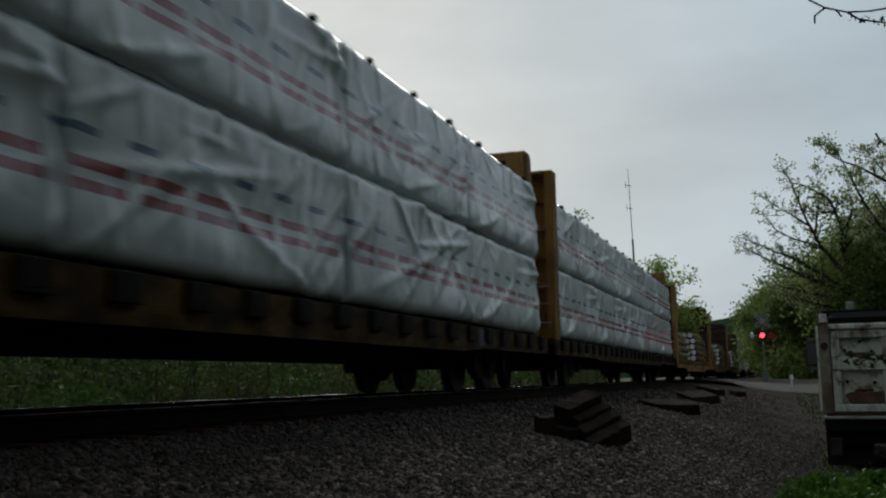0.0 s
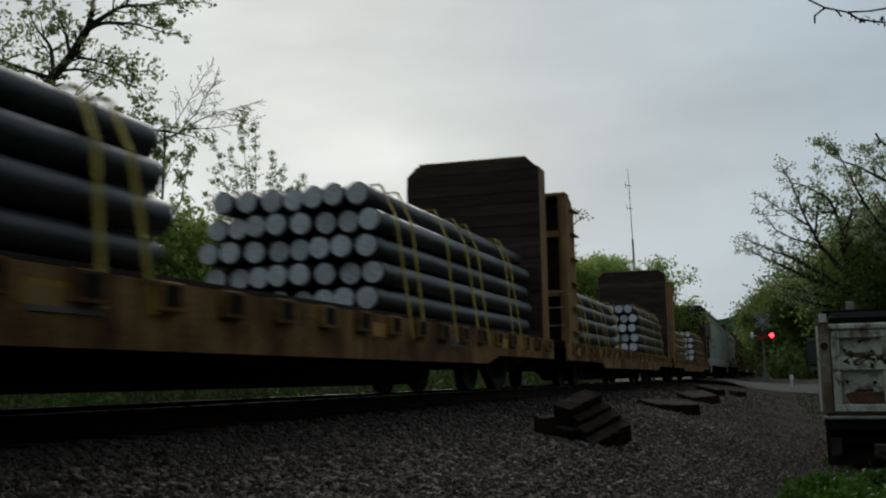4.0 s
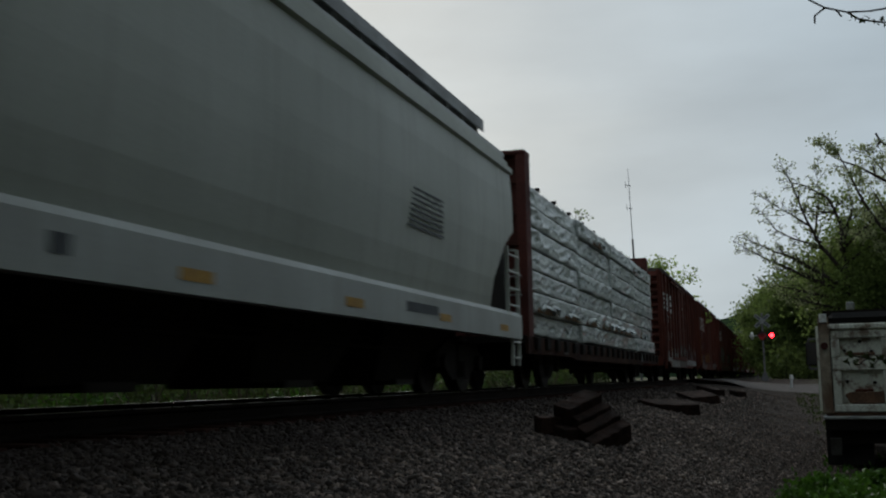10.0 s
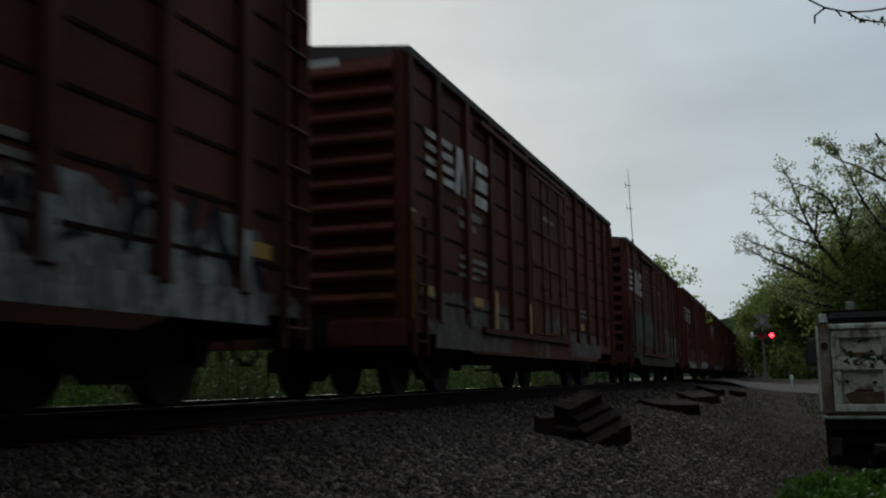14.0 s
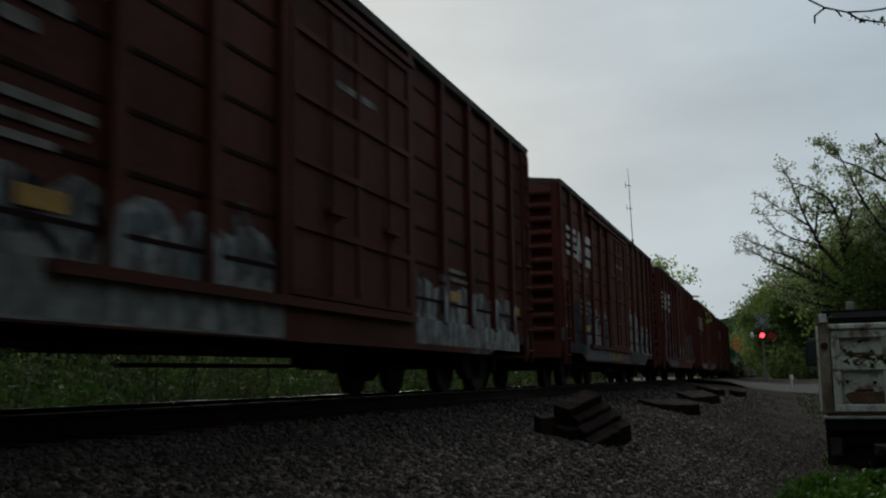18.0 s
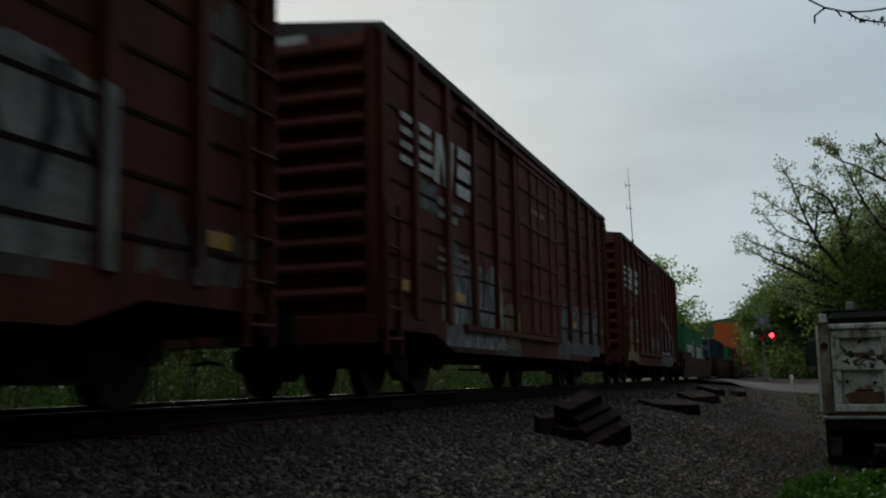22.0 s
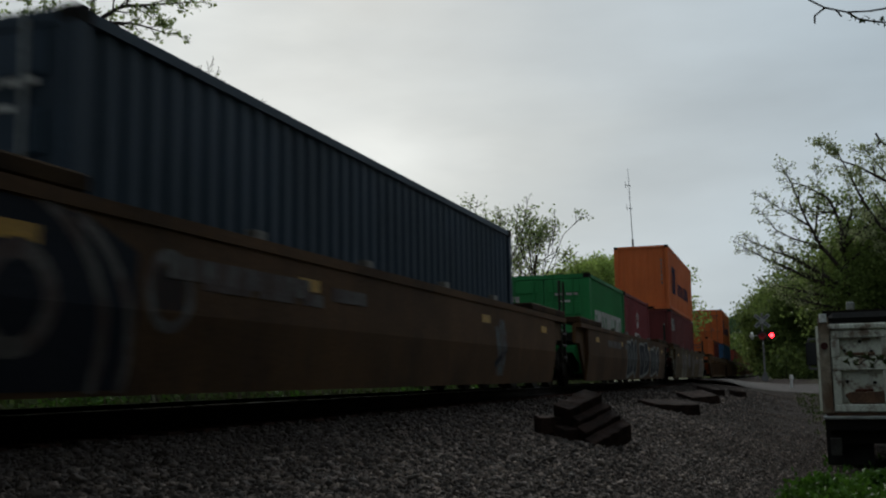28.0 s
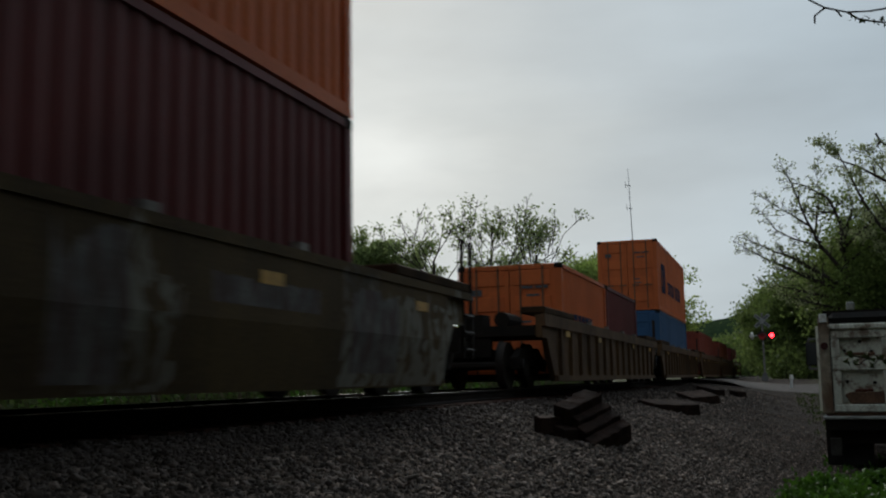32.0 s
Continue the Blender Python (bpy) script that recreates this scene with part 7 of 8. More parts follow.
def make_trees():
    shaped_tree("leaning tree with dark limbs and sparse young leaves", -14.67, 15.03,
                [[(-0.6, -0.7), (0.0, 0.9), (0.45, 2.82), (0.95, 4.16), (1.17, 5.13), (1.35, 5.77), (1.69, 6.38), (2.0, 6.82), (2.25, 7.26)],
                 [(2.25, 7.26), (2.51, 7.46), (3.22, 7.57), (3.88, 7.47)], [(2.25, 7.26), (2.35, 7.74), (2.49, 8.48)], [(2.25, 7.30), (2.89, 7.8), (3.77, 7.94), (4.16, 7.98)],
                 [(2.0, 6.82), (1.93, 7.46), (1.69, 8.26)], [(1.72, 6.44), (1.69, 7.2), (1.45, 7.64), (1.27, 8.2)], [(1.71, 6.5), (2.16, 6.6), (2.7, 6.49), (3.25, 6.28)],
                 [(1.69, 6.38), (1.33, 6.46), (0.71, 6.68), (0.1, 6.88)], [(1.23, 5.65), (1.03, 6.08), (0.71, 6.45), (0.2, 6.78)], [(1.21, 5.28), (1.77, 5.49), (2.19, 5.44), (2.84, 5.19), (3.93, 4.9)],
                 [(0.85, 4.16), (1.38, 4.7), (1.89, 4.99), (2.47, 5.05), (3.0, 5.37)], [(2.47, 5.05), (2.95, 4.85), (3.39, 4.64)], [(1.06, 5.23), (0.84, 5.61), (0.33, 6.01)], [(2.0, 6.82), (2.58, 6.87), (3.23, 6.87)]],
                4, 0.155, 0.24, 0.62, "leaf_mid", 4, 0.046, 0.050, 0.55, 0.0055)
    shaped_tree("bare grey sapling spreading thin twigs", -14.2, 16.1, [[(1.6, -0.6), (1.9, 3.2), (2.55, 5.1), (3.3, 5.6)], [(3.2, 5.55), (3.8, 5.95), (4.55, 6.2)], [(3.15, 5.5), (3.58, 6.06), (3.95, 6.75)], [(2.9, 5.35), (3.25, 6.0), (3.5, 6.5)], [(3.3, 5.6), (3.9, 5.65), (4.5, 5.75)]],
                5, 0.045, 0.22, 0.55, "leaf_mid", 2, 0.03, 0.03, 0.97, 0.006)
    shaped_tree("airy young tree with fresh pale green leaves", -14.83, 27.22, fan((0.0, -0.6), (-0.08, 4.0), ((-1.26, 6.93), (-0.85, 7.35), (-0.51, 7.75), (-0.13, 7.37), (0.43, 7.59), (0.72, 7.21), (1.38, 6.72), (1.69, 5.93), (1.55, 5.22), (-1.26, 6.14), (-1.47, 5.58), (-0.9, 5.0), (0.9, 5.9))),
                11, 0.05, 0.34, 0.36, "leaf_mid", 5, 0.036, 0.050, 0.45, 0.005)
    shaped_tree("slender tree in sparse young leaf beyond the track", -18.37, 27.41,
                [[(0.0, -0.5), (-0.05, 4.84), (0.0, 7.03), (0.03, 8.3)], [(-0.05, 5.2), (0.54, 5.94), (0.78, 7.43)], [(-0.01, 5.93), (-0.42, 6.55), (-0.94, 6.8)], [(-0.05, 4.84), (0.38, 5.03), (0.69, 5.44)], [(-0.04, 6.48), (0.26, 7.13), (0.61, 7.46)], [(-0.04, 5.56), (-0.58, 5.73), (-1.01, 6.08)], [(-0.03, 7.03), (-0.27, 7.38), (-0.32, 7.57)], [(-0.05, 4.3), (0.4, 4.5), (0.7, 4.7)]],
                9, 0.06, 0.36, 0.42, "leaf_mid", 5, 0.055, 0.065, 0.42, 0.007)
    shaped_tree("dense dark green young tree beyond the track", -18.11, 23.91, fan((0.0, -0.5), (0.07, 4.2), ((-0.81, 6.44), (-0.29, 6.84), (0.33, 6.59), (1.04, 5.88), (-1.01, 5.78), (0.85, 5.34), (1.22, 4.7), (-1.22, 5.37), (-1.9, 5.2), (-2.3, 4.6), (1.6, 4.3))),
                10, 0.09, 0.34, 0.60, "leaf_low", 7, 0.060, 0.09, 0.25, 0.008)
    rng = random.Random(17)
    for px, dist, hgt, wide, seed, per, bare, limbs in ((-160, 26, 10.5, 3.0, 8, 9, 0.5, 8), (660, 60, 8.6, 1.3, 12, 26, 0.0, 8), (765, 52, 9.3, 1.8, 13, 4, 0.6, 8),
                                                       (866, 55, 9.3, 1.0, 14, 6, 0.5, 9), (945, 58, 9.5, 0.6, 15, 6, 0.5, 9), (905, 62, 8.2, 1.2, 16, 8, 0.5, 8)):
        x, y = aim(px, dist)
        fork = hgt * 0.48
        trunk = [(0, 0, 0), (0.05, 0, fork * 0.5), (0.0, 0.05, fork), (0.1, 0, fork * 1.25), (0.05, 0, fork * 1.5)]
        spread = []
        for k in range(limbs):
            a = 2.4 * k + rng.uniform(-0.4, 0.4)
            low = k % 3
            spread.append((2 + low, (wide * math.cos(a) * 0.42, wide * math.sin(a) * 0.42, 1.0 - 0.1 * wide), (hgt - fork * (1 + 0.25 * low)) * rng.uniform(0.78, 1.0)))
        limbed_tree("slender tree in sparse young leaf beyond the track", x, y, trunk, spread, seed, 0.11, 2, "leaf_mid", per, 0.035 + 0.0009 * dist, 0.08 + 0.0022 * dist, bare, 0.00033 * dist, 0.06, 4)
    for px, dist, hgt, seed in ((1030, 66, 8.5, 21), (1066, 76, 7.6, 22), (1150, 130, 8.6, 24), (1112, 118, 8.0, 23), (1010, 80, 10.0, 27), (700, 60, 7.0, 28), (560, 45, 5.2, 29), (330, 40, 6.4, 30), (95, 26, 5.4, 31), (215, 30, 5.6, 32)):
        x, y = aim(px, dist)
        tree("tree", "full leafy bright green tree beyond the track", x, y, hgt, seed, 3, "leaf_bright", 34, 0.07 + 0.0006 * dist, 0.36, (0, 0, 1), 0.34, 0.14, 0.10, 0.85, 0.0, group="trees beyond the track")
    # unseen tree bearing the overhanging twigs, with added trees and brush blocking sky light
    limbed_tree("unseen leafy roadside tree whose overhanging canopy shades the path", 4.6, -3.0, [(0, 0, 0), (0.05, 0, 2.5), (0, 0.1, 4.6), (0.1, 0, 6.2), (0, 0, 7.8)],
                [(2, (math.cos(0.9 * k), math.sin(0.9 * k), 0.35 + 0.12 * (k % 3)), 5.6) for k in range(7)] + [(4, (math.cos(1.3 * k), math.sin(1.3 * k), 0.8), 4.6) for k in range(5)],
                35, 0.24, 2, "leaf_dark", 34, 0.14, 0.42, 0.0, 0.01)
    limbed_tree("unseen leafy roadside tree whose overhanging canopy shades the path", 3.6, -8.5, [(0, 0, 0), (0.05, 0, 3.0), (0, 0.1, 5.6), (0.1, 0, 7.6), (0, 0, 9.8)],
                [(2, (math.cos(0.9 * k), math.sin(0.9 * k), 0.35 + 0.12 * (k % 3)), 6.2) for k in range(7)] + [(4, (math.cos(1.3 * k), math.sin(1.3 * k), 0.8), 5.0) for k in range(5)],
                36, 0.26, 2, "leaf_dark", 34, 0.15, 0.45, 0.0, 0.01)
    thicket("hedge", "unseen tall brush added along the path to block sky light", 6.4, 13, -30, 5, 12.0, 18.0, 620, "leaf_dark", 0.18, 75, 140, rough=0.45)
    thicket("woods", "unseen tall green woods added along the road for shade", 9.0, 14, 4, 20, 8.0, 13.0, 300, "leaf_dark", 0.18, 77, 140, rough=0.35)
    thicket("woods", "unseen tall green woods added along the road for shade", 11.5, 18, 18, 50, 8.0, 14.0, 420, "leaf_dark", 0.22, 78, 120, rough=0.35)
    thicket("woods", "unseen tall brush added across the line to block sky light", -26, -10, -40, 1, 6.0, 11.0, 420, "leaf_dark", 0.2, 76, 120, rough=0.45)
    # the big tree and woods beyond the road
    shaped_tree("broad spreading tree with dark limbs and sparse new leaves", 4.49, 77.87,
                [[(-0.09, -0.4), (0.33, 5.04), (0.31, 7.07), (0.21, 9.12), (0.24, 10.77)],
                 [(0.29, 5.65), (-1.08, 6.54), (-2.81, 7.33), (-4.92, 8.41), (-6.17, 9.11)], [(0.3, 6.1), (-1.72, 7.6), (-3.28, 8.6), (-5.05, 9.46), (-6.5, 10.19)], [(0.37, 6.87), (-0.62, 8.36), (-1.28, 9.22), (-2.07, 10.94), (-2.69, 12.88), (-3.22, 14.2)],
                 [(-1.1, 9.13), (-2.85, 9.83), (-4.43, 10.9), (-5.27, 12.36)], [(0.24, 10.77), (-0.54, 12.82), (-1.92, 13.66), (-3, 13.96)], [(0.24, 10.8), (-0.07, 11.83), (-1.47, 12.15), (-2.71, 12.42)], [(0.26, 9.94), (1.07, 11.94), (0.81, 13.83)],
                 [(-1.92, 10.51), (-2.96, 11.22), (-4.72, 12.4)], [(0.23, 4.64), (-1.86, 5.14), (-3.79, 5.72)], [(-1.6, 9.87), (-1.11, 12.12), (-1.17, 14.0)], [(0.25, 9.12), (2.11, 10.63), (3.3, 11.76)], [(0.3, 5.3), (-2.21, 6.0), (-4.88, 6.7)], [(0.3, 8.0), (1.8, 9.2), (3.4, 9.6)]],
                33, 0.34, 0.46, 1.25, "leaf_far", 4, 0.085, 0.16, 0.74, 0.017)
    shaped_tree("tall leafy tree reaching over the road", 8.66, 73.49,
                [[(0.0, -0.4), (0.06, 8.0), (0.43, 11.97), (0.87, 14.82)], [(0.43, 11.97), (-1.25, 12.79), (-2.54, 13.54), (-3.95, 14.07), (-4.7, 14.7)], [(0.06, 8.0), (-1.99, 10.14), (-2.68, 11.48), (-3.45, 13.39), (-3.97, 14.6)],
                 [(0.34, 10.64), (-0.98, 13.08), (-1.78, 14.33), (-2.44, 14.9)], [(0.62, 13.69), (-0.69, 14.8), (-1.37, 15.0)], [(0.06, 8.0), (-1.44, 8.86), (-2.82, 9.35)], [(0.1, 9.0), (-1.2, 10.6), (-2.2, 12.6)]],
                34, 0.30, 0.80, 1.2, "leaf_far", 6, 0.10, 0.20, 0.5, 0.014)
    for px, dist, hgt, seed, lm in ((1590, 88, 12.5, 41, "leaf_wood"), (1455, 96, 10.0, 42, "leaf_wood"), (1408, 100, 8.0, 43, "leaf_dark"), (1530, 98, 10.5, 44, "leaf_wood"), (1398, 112, 5.4, 45, "leaf_wood"), (1640, 80, 14, 46, "leaf_dark"),
                                    (1385, 128, 6.0, 47, "leaf_wood"), (1490, 106, 9.8, 48, "leaf_wood"), (1430, 120, 8.6, 49, "leaf")):
        x, y = aim(px, dist)
        tree("tree", "leafy green tree in the woods beyond the road", x, y, hgt, seed, 3, lm, 34, 0.14, 0.75, (0, 0, 1), 0.30, 0.2, 0.06, 0.9, 0.0, group="woods beyond the road")
    for k, px in enumerate((1270, 1295, 1318, 1338, 1250, 1305)):
        x, y = aim(px, 205 + 14 * k)
        tree("tree", "small bright green tree far along the line", x, y, 5.5 + (k % 3), 60 + k, 2, "leaf_wood", 60, 0.42, 1.3, (0, 0, 1), 0.4, 0.2, 0.06, 0.9, 0.0, group="far trees along the line")
    thicket("undergrowth", "tangled green undergrowth beyond the track", -17, -9.3, 2, 60, 0.6, 2.2, 760, "brush_leaf", 0.06, 70, 100)
    thicket("undergrowth", "bright green low bushes beside the track", -14, -9.4, 6, 46, 0.5, 1.1, 130, "weed_leaf", 0.055, 74, 160)
    thicket("undergrowth", "darker brush behind the undergrowth", -30, -16, 8, 80, 1.6, 4.2, 520, "leaf_dark", 0.15, 71, 80, rough=1.0)
    thicket("hedge", "dark green hedge and brush beyond the road", -0.5, 26, 84, 112, 1.2, 3.6, 420, "leaf_wood", 0.17, 72, 120, rough=1.4)
    thicket("woods", "green woods closing the view beyond the road", 4, 34, 100, 128, 4.0, 8.5, 420, "leaf_wood", 0.24, 79, 140, rough=0.35)
    thicket("weeds", "bright green leafy weeds by the parked truck", 0.36, 2.0, 7.2, 9.8, 0.40, 0.70, 520, "weed_leaf", 0.027, 73, 320, "weeds", 0.14)
    grass_strip("grass", "rough spring grass beyond the track", -9.6, -7.9, 3, 60, 5000, 0.10, 0.30, "grass", 80)
    grass_strip("dry_grass", "dry straw stems among the grass", -12, -8.6, 3, 50, 1600, 0.3, 0.9, "dry_grass", 81)
    grass_strip("verge_grass", "thin grass on the dirt by the road", 0.6, 4.5, 24, 57, 1500, 0.03, 0.09, "grass", 82)
    grass_strip("verge_grass", "short grass round the parked truck", 0.5, 4.5, 6.5, 18, 1500, 0.03, 0.10, "weed_leaf", 83)


def make_hills():
    def ridge(name, label, x0, x1, y, rise, seed, base=-2):
        rng = np.random.default_rng(seed)
        xs = np.linspace(x0, x1, 240)
        prof = rise(xs) + sum(rng.uniform(0.3, 0.9) * np.sin(xs / s + rng.uniform(0, 6)) for s in (5, 9, 17, 31)) * 0.55 + rng.normal(0, 0.45, 240)
        rows = []
        for k, (dy, f) in enumerate(((-220, 0.0), (-150, 0.35), (-80, 0.72), (0, 1.0), (120, 0.8), (260, 0))):
            rows.append(np.stack([xs, np.full(240, y + dy), base + (prof + 2) * f + (rng.normal(0, 0.6, 240) if 0 < f < 1 else 0)], 1))
        v = np.concatenate(rows)
        i = (np.arange(5)[:, None] * 240 + np.arange(239)).ravel()
        thing(name, label, "hill", kind="structure", mesh=np_mesh(name, v, np.stack([i, i + 1, i + 241, i + 240], 1), M["hill"]))
    ridge("backdrop_hill", "wooded hill in the distance", -700, 900, 760, lambda x: 19 + 29 * np.exp(-((x - 30) / 120.0) ** 2) + 12 * np.exp(-((x + 300) / 200.0) ** 2), 90)
    ridge("backdrop_hill", "low wooded rise far beyond the track", -900, -120, 520, lambda x: 12 + 8 * np.sin(x / 90.0), 91)


def make_mast():
    x, y = aim(1129, 150)
    z = float(ground_z(x, y))
    m = thing("radio_mast", "tall thin grey radio mast with whip aerials", "mast", at=(x, y, z))
    m.rotation_euler = (0, radians(-1.4), radians(10))
    bm = bmesh.new()
    cyl(bm, (0, 0, 0), (0, 0, 20.5), 0.17, 8, 0.14)
    part("pole", bm, M["mast"], m)
    bm = bmesh.new()
    cyl(bm, (0, 0, 20.5), (0, 0, 31.0), 0.07, 6, 0.04)
    part("whip_aerial", bm, M["alu"], m)
    for zz in (25.2, 28.6):
        bm = bmesh.new()
        cyl(bm, (-0.5, 0, zz), (0.3, 0, zz - 0.2), 0.05, 5)
        cyl(bm, (-0.5, 0, zz - 0.4), (-0.5, 0, zz + 0.5), 0.04, 5)
        part("side_aerial", bm, M["alu"], m)


BLINK = []


def make_signal():
    x, y = aim(1345.5, 72)
    s = thing("crossing_signal", "level crossing signal with crossbuck and two red lamps", "crossing signal", at=(x, y, 0.0))
    bm = bmesh.new()
    cyl(bm, (0, 0, -0.25), (0, 0, 4.35), 0.065, 10)
    part("post", bm, M["signal_post"], s)
    part("base", boxes((-0.22, 0.22, -0.22, 0.22, -0.35, 0.10), (-0.15, 0.15, -0.15, 0.15, 0.10, 0.32)), M["signal_post"], s, bevel=0.02)
    for a in (0.72, -0.72):
        bm = boxes((-0.62, 0.62, -0.105, -0.08, -0.115, 0.115))
        bmesh.ops.rotate(bm, verts=bm.verts, cent=(0, 0, 0), matrix=Matrix.Rotation(a, 3, "Y"))
        bmesh.ops.translate(bm, verts=bm.verts, vec=(0, 0 if a > 0 else -0.03, 3.82))
        b = part("crossbuck_blade", bm, M["sign_grey"], s)
        bm = bmesh.new()
        for k in (-1, 1):
            box(bm, k * 0.36 - 0.2, k * 0.36 + 0.2, -0.112, -0.108, -0.05, 0.05)
        bmesh.ops.rotate(bm, verts=bm.verts, cent=(0, 0, 0), matrix=Matrix.Rotation(a, 3, "Y"))
        bmesh.ops.translate(bm, verts=bm.verts, vec=(0, 0 if a > 0 else -0.03, 3.82))
        part("blade_print", bm, M["dark_mark"], b)
    bm = bmesh.new()
    cyl(bm, (-0.75, 0, 2.82), (0.62, 0, 2.82), 0.035, 6)
    part("cross_arm", bm, M["alu"], s)
    for k, xx in enumerate((-0.03, 0.58)):
        bm = bmesh.new()
        cyl(bm, (xx, -0.24, 2.82), (xx, -0.22, 2.82), 0.30, 20)
        cyl(bm, (xx, -0.22, 2.82), (xx, -0.05, 2.82), 0.14, 12)
        head = part("lamp_head", bm, M["lamp_black"], s)
        bm = bmesh.new()
        for j in range(10):
            a0, a1 = math.pi * j / 10, math.pi * (j + 1) / 10
            p = [(xx + 0.17 * math.cos(a), 2.82 + 0.17 * math.sin(a)) for a in (a0, a1)]
            v = [bm.verts.new((p[0][0], -0.24, p[0][1])), bm.verts.new((p[1][0], -0.24, p[1][1])), bm.verts.new((p[1][0], -0.42, p[1][1])), bm.verts.new((p[0][0], -0.42, p[0][1]))]
            bm.faces.new(v)
        bmesh.ops.solidify(bm, geom=list(bm.faces), thickness=0.008)
        part("hood", bm, M["lamp_black"], head)
        # a lens that turns: one face lit, the other dark
        bm = bmesh.new()
        cyl(bm, (0, -0.012, 0), (0, 0.0, 0), 0.15, 18)
        lens = part("lens", bm, M["lens_lit"], s, "glowing red lens", at=(xx, -0.27, 2.82))
        bm = bmesh.new()
        cyl(bm, (0, 0.001, 0), (0, 0.014, 0), 0.152, 18)
        part("lens_back", bm, M["lens_off"], lens, "unlit dark red lens")
        BLINK.append((lens, k))
    # a third lamp that faces along the road
    bm = bmesh.new()
    cyl(bm, (-0.72, -0.1, 2.82), (-0.70, 0.06, 2.82), 0.15, 14)
    cyl(bm, (-0.76, 0.0, 2.82), (-0.60, 0.0, 2.82), 0.26, 14)
    part("lamp_head", bm, M["sign_white"], s, "pale back of a lamp turned to the road")


def make_markers():
    x, y = aim(1390, 62)
    m = thing("marker_post", "short white roadside marker post", "post", at=(x, y, float(ground_z(x, y)) - 0.05))
    bm = bmesh.new()
    cyl(bm, (0, 0, 0), (0.05, 0, 0.55), 0.07, 8)
    part("post", bm, M["sign_white"], m)
    bm = bmesh.new()
    cyl(bm, (0.05, 0, 0.55), (0.04, 0, 0.82), 0.12, 8, 0.09)
    part("cap", bm, M["sign_white"], m)


def old_tie(at, long, wide, thick, seed=0, label="discarded dark railway tie lying on the gravel"):
    """A worn tie: a corner of its upper face, its length and width as (across, away, up), and its thickness."""
    rng = random.Random(seed)
    fwd = Vector((at[0], at[1], 0)).normalized()
    side = Vector((fwd.y, -fwd.x, 0))
    a, b = [side * v[0] + fwd * v[1] + Vector((0, 0, v[2])) for v in (long, wide)]
    n = a.cross(b).normalized()
    n = n if n.z > 0 else -n
    bm = bmesh.new()
    box(bm, 0, 1, 0, 1, 0, 1)
    bmesh.ops.subdivide_edges(bm, edges=[e for e in bm.edges if abs((e.verts[0].co - e.verts[1].co).x) > 0.5], cuts=7)
    for v in bm.verts:
        u, w, k = v.co
        v.co = a * u + b * w - n * (thick * (1 - k)) + Vector((rng.uniform(-1, 1), rng.uniform(-1, 1), rng.uniform(-1, 1))) * 0.009
    thing("old_railway_tie", label, "railway tie", "discarded ties", at=at, mesh=finish(bm, "old_railway_tie", M["old_tie"], 0.010))


def make_old_ties():
    pile = "old dark tie in a heap beside the track"
    # a heap of short lengths leaning against each other, stepping down toward the path
    long, wide = (0.40, 0.42, 0.17), (0.105, -0.15, -0.06)
    old_tie((-2.635, 12.12, -0.119), long, (0.20, -0.16, -0.06), 0.26, 15, pile)
    for k in range(3):
        p = Vector((-2.43, 12.10, -0.255)) + k * Vector((0.112, -0.14, -0.120))
        stretch = (1.0, 1.06, 1.14)[k]
        old_tie(p, [stretch * c for c in long], wide, 0.22, 10 + k, pile)
        old_tie(p + Vector((-0.09, 0.05, -0.17)), long, (0.10, -0.2, -0.06), 0.26, 30 + k, pile)
    old_tie((-2.62, 12.06, -0.36), (0.55, 0.30, 0.02), (0.14, -0.24, -0.05), 0.28, 16, pile)
    old_tie((-2.86, 12.10, -0.250), (0.62, 0.36, 0.0), (0.08, -0.20, -0.02), 0.20, 17, pile)
    old_tie((-2.61, 22.85, -0.420), (0.88, -0.1, 0.0), (-0.47, 1.15, 0.10), 0.24, 20)
    old_tie((-2.54, 30.90, -0.44), (0.78, 0.0, 0.06), (-0.47, 1.5, 0.14), 0.24, 21)
    old_tie((-2.49, 39.92, -0.333), (0.42, 0.0, -0.02), (-0.62, 1.5, 0.17), 0.26, 22)
    old_tie((-1.78, 43.96, -0.468), (0.36, 0.0, -0.03), (-0.32, 1.1, 0.06), 0.22, 23)


